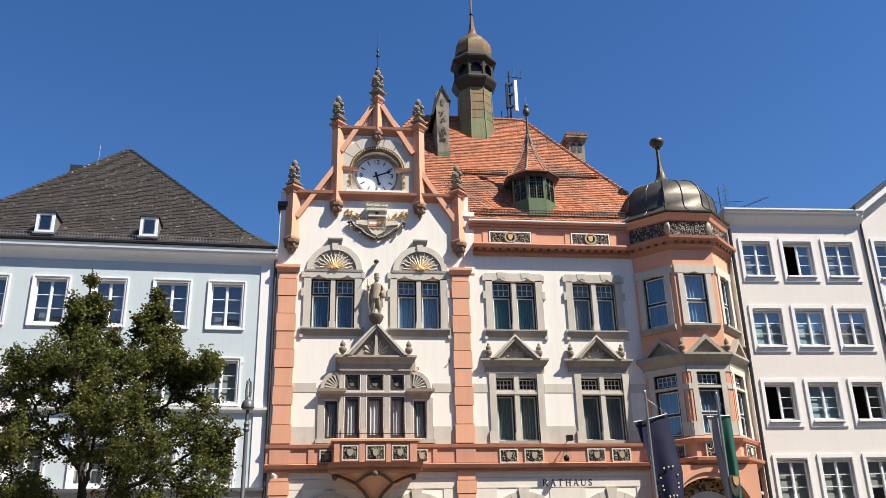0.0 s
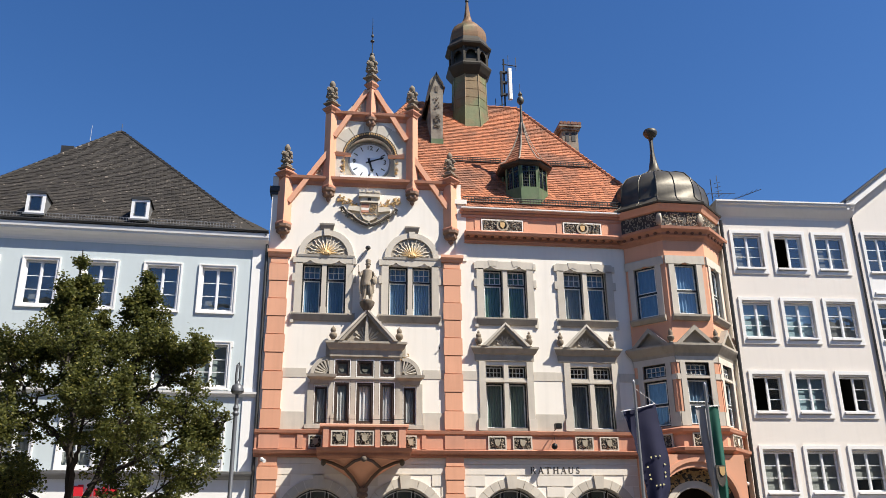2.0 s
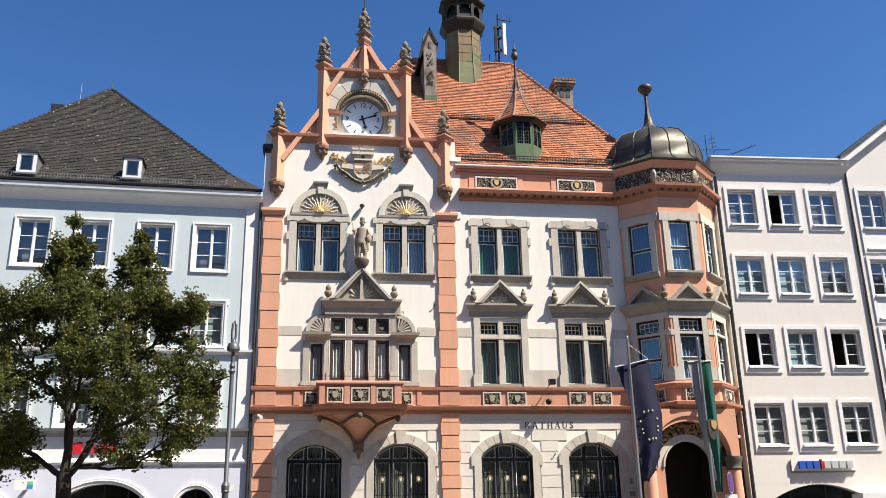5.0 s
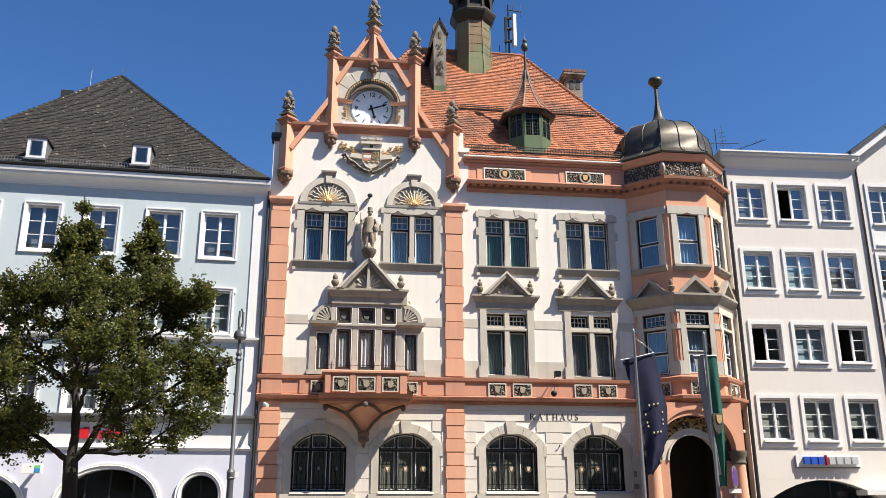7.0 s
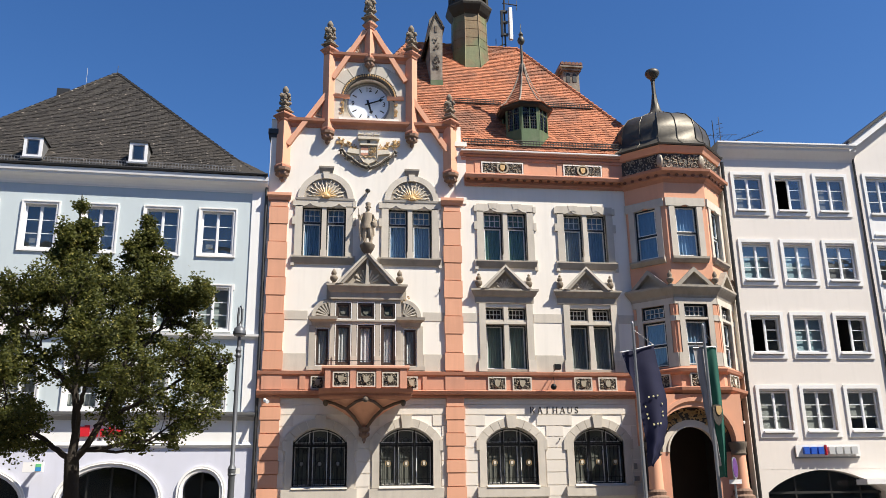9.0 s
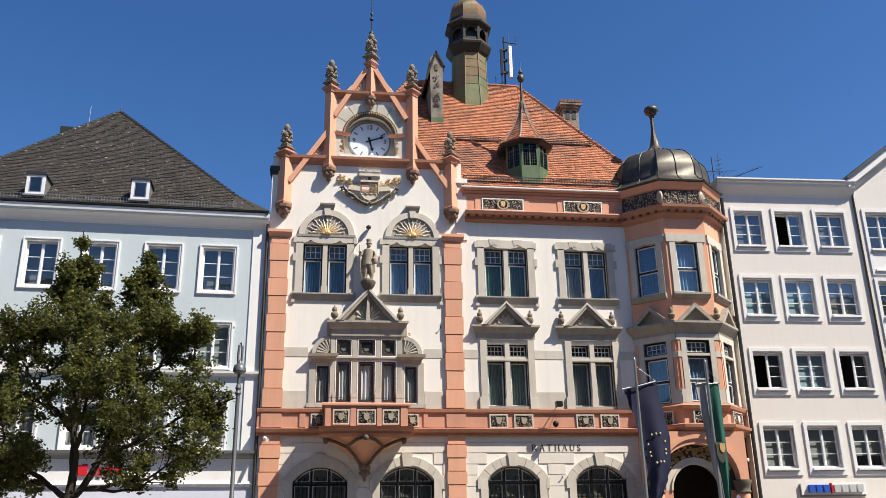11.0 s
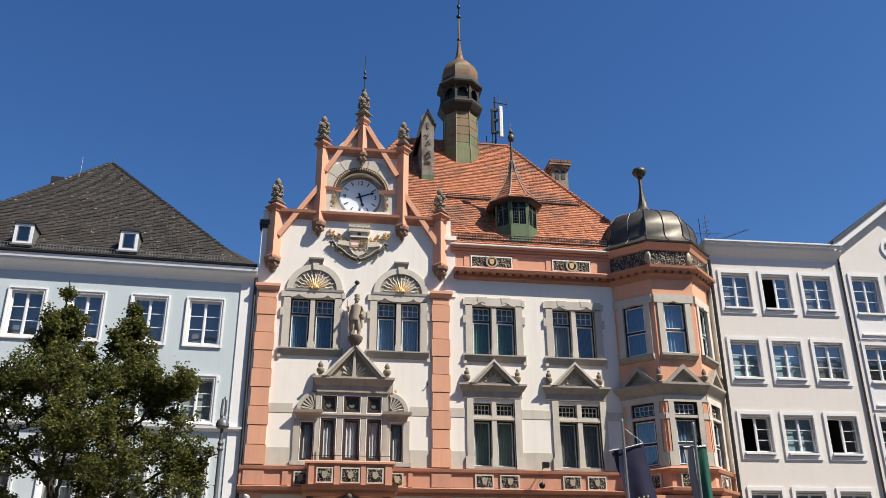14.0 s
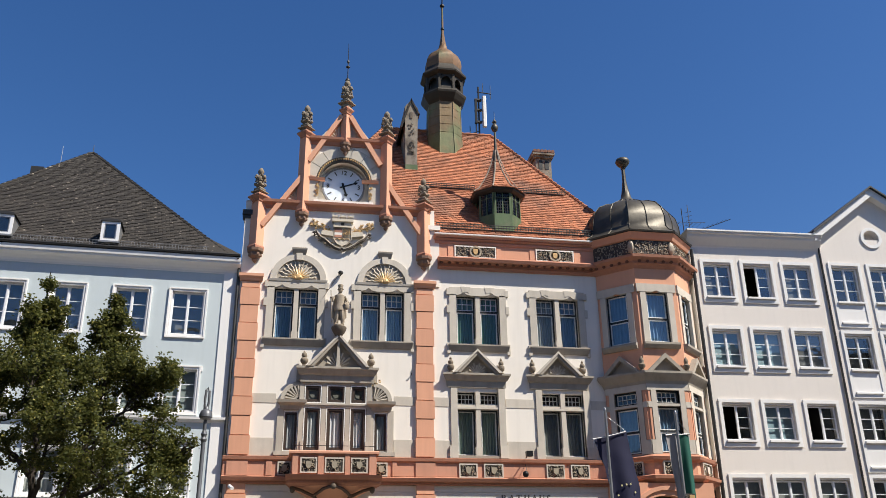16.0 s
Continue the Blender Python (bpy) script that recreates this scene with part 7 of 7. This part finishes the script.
part("boom", G().tube([(-1.0, 0, 16.75), (0.9, -0.3, 16.75)], 0.012, 4).tube([(0.0, 0, 16.2), (2.0, -0.5, 16.9)], 0.014, 4).tube([(0.6, 0, 15.8), (1.6, -0.3, 16.3)], 0.012, 4), M_PIPE, ae)
el = G()
for i in range(9):
    el.tube([(-0.8 + 0.19 * i, -0.25, 16.75), (-0.8 + 0.19 * i, 0.25, 16.75)], 0.008, 4)
    el.tube([(0.15 + 0.2 * i, -0.25 - 0.05 * i, 16.28 + 0.07 * i), (0.15 + 0.2 * i, 0.2 - 0.05 * i, 16.28 + 0.07 * i)], 0.008, 4)
for i in range(5):
    el.tube([(0.15, 0, 16.5 + 0.2 * i), (0.45, 0, 16.6 + 0.2 * i)], 0.01, 4)
part("elements", el.tube([(0.3, 0, 16.4), (0.3, 0, 17.7)], 0.014, 4), M_PIPE, ae)

# ---- street lamp ----
lamp = thing("street_lamp", pose(-2.04, 20, 0), "grey cast iron street lamp with hooked arm", "street lamp")
part("pole", G().lathe([(0.12, 0.0), (0.12, 0.9), (0.075, 1.0), (0.07, 2.45), (0.09, 2.5), (0.09, 2.6), (0.05, 2.66), (0.045, 5.2), (0.035, 5.62)], 0, 0, 12), M_LAMP, lamp, "", True)
part("collar", G().lathe([(0.05, 2.40), (0.095, 2.46), (0.06, 2.53), (0.10, 2.58), (0.06, 2.66)], 0, 0, 12), M_LAMP, lamp)
part("collar", G().lathe([(0.05, 5.05), (0.075, 5.1), (0.05, 5.16), (0.07, 5.22), (0.045, 5.3)], 0, 0, 12), M_LAMP, lamp)
part("hook", G().tube([(-0.03, 0, 5.6), (-0.05, 0, 6.0), (-0.035, 0, 6.22), (0.0, 0, 6.28), (0.035, 0, 6.2), (0.04, 0, 5.95), (0.02, 0, 5.8)], 0.028, 8), M_LAMP, lamp, "hooked arm")
part("shade", G().lathe([(0.02, 5.86), (0.05, 5.82), (0.06, 5.78), (0.12, 5.74), (0.145, 5.66), (0.15, 5.60), (0.14, 5.59)], 0.0, 0, 20), M_LAMP, lamp, "bell shaped grey shade", True)
part("lens", G().lathe([(0.13, 5.60), (0.12, 5.56), (0.05, 5.54)], 0, 0, 16), M_SHEET, lamp)
part("small_plate", G().box(0.06, 0.17, -0.02, 0.0, 2.48, 2.60), M_TRIM, lamp)

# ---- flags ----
# Cloth colours are lowered so that they hold the flags' shade.
M_EU = material("shaded_blue_flag_cloth", (0.0075, 0.0085, 0.036), 0.8, var=0.3, coarse=2, fine=20, bump=0.1)
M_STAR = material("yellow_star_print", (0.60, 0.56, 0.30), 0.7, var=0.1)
M_FWHITE = material("shaded_white_flag_cloth", (0.28, 0.27, 0.265), 0.8, var=0.15)
M_FGREEN = material("shaded_green_flag_cloth", (0.010, 0.085, 0.06), 0.8, var=0.25)


def cloth(path, widths, depth, nu=14, top=0.0, at=0.0):
    """A hanging cloth: centre line (x, z) down its length, with soft folds."""
    g = G()
    rings = []
    n = 40
    for j in range(n + 1):
        t = j / n * (len(path) - 1)
        i = min(int(t), len(path) - 2)
        q = t - i
        q2 = q * q * (3 - 2 * q)
        x, z = path[i][0] + (path[i + 1][0] - path[i][0]) * q2, path[i][1] + (path[i + 1][1] - path[i][1]) * q
        w = widths[i] + (widths[i + 1] - widths[i]) * q2
        s = j / n
        rings.append([(x + w * (u / nu - 0.5), at + depth * (0.15 + s) * math.sin(6.5 * u / nu + 2.6 * s), z + (1 - s) * top * (u / nu - 0.5) + 0.05 * math.sin(3 * u / nu)) for u in range(nu + 1)])
    return g.sweep(rings, closed=False, caps=False), rings


FY = 24.0
fl = thing("flagpole", pose(8.9, FY, 0), "grey flagpole with hanging blue flag and ring of stars", "flagpole")
part("pole", G().lathe([(0.07, 0), (0.055, 2.5), (0.04, 6.8), (0.05, 6.84), (0.02, 6.9)], 0, 0, 10), M_GALV, fl, "", True)
part("cross_arm", G().tube([(-0.42, 0.07, 5.98), (0.0, 0.06, 6.06), (0.62, 0.07, 6.22)], 0.018, 6).tube([(0.02, 0, 6.65), (0.35, 0.04, 6.42), (0.62, 0.07, 6.22)], 0.008, 4), M_TRIM, fl)
path = [(0.15, 6.09), (0.23, 5.70), (0.37, 5.21), (0.49, 4.52), (0.53, 3.88), (0.49, 3.42), (0.39, 3.05), (0.28, 2.72)]
gcl, rg = cloth(path, [1.0, 0.95, 0.88, 0.88, 0.74, 0.54, 0.40, 0.16], 0.10, top=0.24, at=0.12)
flag = part("flag", gcl, M_EU, fl, "blue cloth in a shaded tone", True)
for k in range(12):
    a = 2 * math.pi * k / 12
    u, v = 7.0 + 4.4 * math.cos(a), 19.5 + 3.5 * math.sin(a)
    p = Vector(rg[round(v)][round(u)])
    s_ = G().prism([(0.034 * (1 if i % 2 else 0.42) * math.cos(math.pi * i / 5 + math.pi / 2), 0.040 * (1 if i % 2 else 0.42) * math.sin(math.pi * i / 5 + math.pi / 2)) for i in range(10)], -0.012, 0.0)
    so = part("star", s_, M_STAR, flag)
    so.matrix_local = pose(p.x, p.y - 0.03, p.z)
f2 = thing("flagpole", pose(11.08, FY, 0), "grey flagpole with white and green hanging flag", "flagpole")
part("pole", G().lathe([(0.07, 0), (0.055, 2.5), (0.04, 6.75), (0.05, 6.8), (0.02, 6.86)], 0, 0, 10), M_GALV, f2, "", True)
part("cross_arm", G().tube([(-0.34, 0.07, 6.14), (0.42, 0.07, 6.18)], 0.016, 6).tube([(0.0, 0, 6.62), (-0.33, 0.06, 6.16)], 0.007, 4).tube([(0.0, 0, 6.62), (0.41, 0.06, 6.18)], 0.007, 4), M_GALV, f2)
gw, r1 = cloth([(-0.17, 6.12), (-0.12, 5.4), (-0.05, 4.6), (0.03, 3.8), (0.10, 3.2), (0.14, 2.7)], [0.32, 0.28, 0.24, 0.20, 0.16, 0.10], 0.10, at=0.08)
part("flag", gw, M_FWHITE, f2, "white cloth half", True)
ggc, r2 = cloth([(0.19, 6.14), (0.22, 5.4), (0.25, 4.6), (0.28, 3.8), (0.28, 3.2), (0.24, 2.4)], [0.40, 0.38, 0.36, 0.32, 0.28, 0.22], 0.12, at=0.10)
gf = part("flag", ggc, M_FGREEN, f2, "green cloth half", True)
part("badge", shield(G(), 0.14, 4.15, 0.14, 0.30, -0.10, -0.07), M_RELIEF, gf, "dark crest badge")
part("badge", shield(G(), 0.18, 4.28, 0.08, 0.13, -0.12, -0.10), M_GOLD, gf)

# ---- traffic sign seen from the side ----
ts = thing("traffic_sign", pose(11.42, FY - 0.3, 0), "round no-parking sign on thin grey pole", "traffic sign")
part("pole", G().tube([(0, 0, 0), (0, 0, 2.95)], 0.03, 8), M_GALV, ts)
sd = part("sign_plate", G().disc(0, 2.66, 0.30, -0.05, -0.035, 28), M_GALV, ts)
sd.matrix_local = pose(0, 0, 0, 0, 0, 50)
part("sign_face", G().disc(0, 2.66, 0.26, -0.058, -0.05, 28), material("dark_blue_violet_sign", (0.09, 0.02, 0.16), 0.4), sd)
part("small_plate", G().box(-0.18, 0.18, -0.05, -0.03, 2.22, 2.34), M_TRIM, ts)

# ---- lamps and small fittings on the town hall front ----
def floodlight(x, z, name="floodlight"):
    f = thing(name, pose(x, 30, 0), "small black floodlight on bracket of string course", "floodlight", "floodlights on the town hall")
    part("arm", G().tube([(0, -0.1, z), (0, -0.55, z + 0.05)], 0.02, 6), M_IRON, f)
    part("head", G().box(-0.11, 0.11, -0.70, -0.5, z - 0.02, z + 0.16), M_IRON, f)
    return f


floodlight(8.02, 6.32)
for x, z, lab in ((7.9, 5.72, ""), (13.2, 5.75, "")):
    b = thing("wall_spotlight", pose(x, 30 if x < 10 else 28.8, 0), "small dark globe spotlight on a curved wire", "spotlight", "spotlights on the town hall")
    part("globe", G().blob((0, -0.45, z), (0.11, 0.11, 0.11), 10, 6), M_IRON, b, "", True)
    part("stem", G().tube([(0.1, -0.05, z + 0.4), (0.06, -0.35, z + 0.2), (0.0, -0.45, z + 0.05)], 0.012, 5), M_IRON, b)
cm = thing("security_camera", pose(-2.08, 29.75, 0), "small white security camera on pilaster", "camera")
part("housing", G().tube([(0, -0.05, 5.26), (0.12, -0.35, 5.16)], 0.06, 10), M_TRIM, cm)
part("bracket", G().tube([(0, 0.2, 5.3), (0, -0.1, 5.26)], 0.025, 6), M_TRIM, cm)
fb = thing("floodlight", pose(14.55, 29.6, 0), "small black floodlight on the corner of the bay", "floodlight", "floodlights on the town hall")
part("arm", G().tube([(-0.25, 0.1, 5.72), (-0.05, 0, 5.78)], 0.02, 6), M_IRON, fb)
part("head", G().box(-0.08, 0.14, -0.12, 0.06, 5.70, 5.86), M_IRON, fb)
cr = thing("security_camera", pose(14.62, 29.5, 0), "small white security camera beside the porch", "camera")
part("housing", G().tube([(-0.1, -0.05, 4.50), (0.1, -0.22, 4.44)], 0.055, 10), M_TRIM, cr)
part("bracket", G().tube([(-0.28, 0.12, 4.5), (-0.1, -0.02, 4.5)], 0.02, 6).box(-0.30, -0.26, 0.05, 0.2, 4.15, 4.6), M_IRON, cr)
ls = thing("lantern_sign", pose(11.05, 29.2, 0), "small projecting office sign with scrolled iron bracket", "sign")
part("bracket", ornament(G(), 0.0, 0.7, 4.35, 4.75, 0.0, 71, 16, 0.09).box(-0.02, 0.75, -0.015, 0.015, 4.33, 4.36), M_IRON, ls)
part("board", G().box(0.05, 0.42, -0.02, 0.02, 3.95, 4.30), M_RELIEF, ls)
part("notice", G().box(0.45, 0.75, -0.04, 0.0, 3.92, 4.28), M_TRIM, ls)
for x, z in ((3.95, 9.2), (8.12, 3.92)):
    k = thing("wall_hook", pose(x, 30, 0), "small dark iron hook in the wall", "wall hook", "hooks on the town hall")
    part("hook", G().tube([(0, 0.02, z), (0, -0.08, z), (0, -0.11, z + 0.06)], 0.018, 6), M_IRON, k)
bo = thing("information_box", pose(10.75, 29.97, 0), "small grey box on the ground floor wall", "box")
part("box", G().box(0, 0.16, -0.08, 0, 2.5, 2.66).box(0.02, 0.12, -0.05, 0, 2.9, 3.1), M_SHEET, bo)

# ---- tree ----
M_LEAF = bpy.data.materials.new("leaf_green")
M_LEAF.use_nodes = True
_n, _l = M_LEAF.node_tree.nodes, M_LEAF.node_tree.links
_p = _n["Principled BSDF"]
_p.inputs["Roughness"].default_value = 0.62
_p.inputs["Specular IOR Level"].default_value = 0.3
_geo, _ramp = _n.new("ShaderNodeNewGeometry"), _n.new("ShaderNodeValToRGB")
_ramp.color_ramp.elements[0].color, _ramp.color_ramp.elements[1].color = (0.14, 0.14, 0.032, 1), (0.42, 0.37, 0.10, 1)
_e = _ramp.color_ramp.elements.new(0.93)
_e.color = (0.06, 0.075, 0.022, 1)
_l.new(_geo.outputs["Random Per Island"], _ramp.inputs[0])
_l.new(_ramp.outputs[0], _p.inputs["Base Color"])
_tr, _mx = _n.new("ShaderNodeBsdfTranslucent"), _n.new("ShaderNodeMixShader")
_mx.inputs[0].default_value = 0.5
_l.new(_ramp.outputs[0], _tr.inputs[0])
_l.new(_p.outputs[0], _mx.inputs[1])
_l.new(_tr.outputs[0], _mx.inputs[2])
_l.new(_mx.outputs[0], _n["Material Output"].inputs[0])

tree = thing("tree", pose(-5.35, 20, 0), "leafy green square tree with dark forked trunk", "tree")
rt = random.Random(23)
wood = G()
wood.tube([(0, 0, 0), (0.02, 0, 1.2), (-0.03, 0, 2.0), (-0.1, 0, 2.9)], 0.175, 10, 0.15)
# the main limbs: way points and the radius at the foot
MAIN_LIMBS = [
    ([(-0.1, 0, 2.8), (-0.05, 0, 3.5), (-0.22, 0.05, 4.6), (-0.30, 0.1, 5.8), (-0.50, 0.1, 7.3), (-0.53, 0.1, 8.95)], 0.105),
    ([(-0.08, 0, 2.75), (0.22, 0.0, 3.15), (0.42, 0.1, 3.75), (0.78, 0.15, 4.7), (1.0, 0.1, 6.0), (1.10, 0.0, 7.2), (1.13, 0, 8.45)], 0.085),
    ([(-0.12, 0, 2.8), (-0.55, 0.05, 3.1), (-1.25, 0.1, 3.5), (-2.0, 0.2, 3.9), (-2.7, 0.2, 4.6)], 0.07),
    ([(-0.05, 0, 3.3), (0.1, -0.5, 4.1), (0.3, -1.1, 4.9), (0.4, -1.5, 5.6)], 0.06),
    ([(-0.08, 0, 3.4), (-0.3, 0.6, 4.3), (-0.5, 1.2, 5.1), (-0.6, 1.6, 5.7)], 0.06),
    ([(0.3, 0.05, 3.5), (1.0, 0.0, 3.9), (1.8, 0.0, 4.4), (2.6, 0.0, 4.75), (3.3, 0.0, 5.0)], 0.06),
    ([(-0.15, 0.03, 4.2), (-0.8, -0.1, 4.9), (-1.3, -0.2, 5.6), (-1.7, -0.1, 6.3)], 0.06),
    ([(0.72, 0.15, 4.6), (1.2, 0.0, 5.3), (1.8, 0.1, 6.1), (2.35, 0.2, 6.75)], 0.055),
]
BOUGHS = ((-2.3, 0.2, 4.9), (-2.6, -0.3, 3.6), (-1.9, 0.8, 5.7), (-1.4, -0.8, 6.2), (-0.9, 0.2, 7.3), (-0.95, 0.0, 6.6),
          (0.12, 0.4, 7.2), (0.5, 0.5, 6.6), (1.65, 0.0, 7.0), (1.55, -0.4, 6.5), (2.4, 0.2, 6.75), (2.25, 0.1, 6.5), (-0.75, 0.0, 7.8), (-0.3, 0.2, 7.9), (1.0, -0.1, 7.7), (3.1, 0.0, 5.05), (2.7, -0.4, 4.2),
          (2.2, 0.5, 3.5), (1.5, -1.2, 4.6), (0.8, 1.5, 5.0), (-0.6, 1.6, 5.4), (0.4, -1.7, 5.2), (-1.2, -1.5, 4.4),
          (0.8, -1.0, 6.1), (-1.7, 1.2, 3.9), (1.3, -0.6, 3.4), (-0.2, -1.2, 6.3), (1.9, 0.9, 5.4), (0.0, -0.4, 6.6),
          (-1.3, 0.3, 6.3), (0.9, 1.1, 6.0), (-2.0, -0.2, 5.2), (2.2, -0.3, 5.0), (1.3, 0.2, 4.3), (0.75, -0.2, 7.3),
          (2.7, 0.3, 4.5), (2.4, -0.2, 3.8), (-2.5, 0.1, 4.1), (-1.2, 0.2, 3.35), (-1.7, -0.4, 4.5), (-0.9, -0.7, 4.9), (1.1, -0.9, 5.3),
          (0.5, 0.9, 4.2), (1.7, 0.4, 5.9), (-0.5, -0.6, 5.6), (0.3, -0.8, 4.4), (-2.2, 0.3, 6.2), (-2.7, 0.1, 3.3), (-2.1, -0.3, 3.2), (-1.5, 0.3, 3.2), (-1.0, -0.3, 3.5))
# height of the crown along x
TOP = ((-3.5, -2.6, -1.9, -1.2, -0.95, -0.75, -0.54, -0.25, 0.15, 0.45, 0.72, 0.92, 1.13, 1.35, 1.7, 2.0, 2.4, 2.6, 2.9, 3.35), (5.6, 6.2, 6.4, 6.8, 7.7, 8.3, 9.0, 8.3, 7.2, 6.8, 7.5, 8.1, 8.45, 7.9, 7.05, 6.5, 6.85, 6.4, 5.2, 5.0))
clumps, limb_points = [], []


def jitter(s):
    return Vector((rt.uniform(-s, s), rt.uniform(-s, s), rt.uniform(-s, s)))


def bent(way, n, wobble):
    """A softly crooked line through the way points."""
    way = [Vector(p) for p in way]
    out = []
    for k in range(n + 1):
        t = k / n * (len(way) - 1)
        i = min(int(t), len(way) - 2)
        out.append(way[i].lerp(way[i + 1], t - i) + jitter(wobble * math.sin(math.pi * k / n)))
    return out


def sprays(pts, heading, first, many):
    """Leafy twigs along the outer part of a bough."""
    for k in range(first, len(pts)):
        near_top = max(0.0, pts[k].z - 6.6)
        for _ in range(many + k % 2):
            out_ = (0.5 * heading + Vector((rt.gauss(0, 0.6), rt.gauss(0, 0.6), rt.gauss(0.12, 0.42)))).normalized()
            ln = rt.uniform(0.25, 0.72) / (1 + 0.75 * near_top)
            if near_top:
                out_ = (out_ + Vector((0, 0, 0.6))).normalized()
            tip = pts[k] + out_ * ln
            if tip.z < 2.95 or (tip.z < 3.45 and -0.5 < tip.x < 0.45) or tip.z > np.interp(tip.x, *TOP) or (tip.x > 2.85 and abs(tip.z - 5.0) > 0.22) or noise.noise(tip * 2.1) < (-0.14 if tip.z < 4.5 else 0.02 if tip.z < 6.4 and tip.x < -0.7 else -0.02 if tip.z < 6.4 else -0.7):
                continue
            mid = pts[k].lerp(tip, 0.5) + jitter(0.05)
            wood.tube([pts[k], mid, tip], 0.014, 5, 0.005)
            clumps.append((tip, 0.095 if not near_top else 0.07))
            clumps.append((mid.lerp(tip, 0.5), 0.07))
            for _ in range(3):
                s_ = mid.lerp(tip, rt.uniform(0.0, 0.9))
                w_ = s_ + (out_ + jitter(0.9)).normalized() * rt.uniform(0.12, 0.34) / (1 + near_top)
                wood.tube([s_, w_], 0.007, 4, 0.003)
                clumps.append((w_, rt.uniform(0.05, 0.085)))


for way, r in MAIN_LIMBS:
    pts = bent(way, 18, 0.05)
    wood.tube(pts, r, 8, 0.012)
    limb_points += pts[2:15]
    sprays(pts, (pts[-1] - pts[-5]).normalized(), 9, 5 if pts[-1].z > 8 else 2)
for ex, ey_, ez_ in BOUGHS:
    e = Vector((ex, ey_, ez_))
    foot = min(limb_points, key=lambda p: (p - e).length + 2.5 * max(0.0, p.z - e.z + 0.35 * (p - e).length))
    run = (e - foot).length
    mid = foot.lerp(e, 0.5) + Vector((0, 0, -0.10 * run)) + jitter(0.12)
    pts = bent([foot, mid, e], 9, 0.06)
    wood.tube(pts, 0.022 + 0.012 * run, 6, 0.010)
    sprays(pts, (e - foot).normalized(), 4, 2)
    for k in range(4):
        clumps.append((e + jitter(0.08), 0.07))
part("trunk", wood, M_BARK, tree, "dark forked trunk and limbs", True)
lv = G()
for c0, rad in clumps:
    for _ in range(int(480 * rad)):
        c = c0 + Vector((rt.gauss(0, rad), rt.gauss(0, rad), rt.gauss(0, rad * 0.8)))
        a, tilt, s = rt.uniform(0, 6.28), rt.uniform(-0.9, 0.5), rt.uniform(0.021, 0.040)
        u = Vector((math.cos(a) * math.cos(tilt), math.sin(a) * math.cos(tilt), math.sin(tilt)))
        v = u.orthogonal().normalized()
        w_ = rt.uniform(0, 6.28)
        v = (v * math.cos(w_) + u.cross(v) * math.sin(w_)) * s * 0.75
        u = u * s
        lv.add([c - u, c - u * 0.3 + v, c + u * 0.5 + v * 0.7, c + u * 1.2, c + u * 0.5 - v * 0.7, c - u * 0.3 - v], [(0, 1, 2, 3, 4, 5)])
crown = bpy.data.meshes.new("crown")
crown.from_pydata(lv.v, [], lv.f)
crown.materials.append(M_LEAF)
tagged(part("crown", crown, M_LEAF, tree, "uneven crown of small green leaves"), kind="stuff")
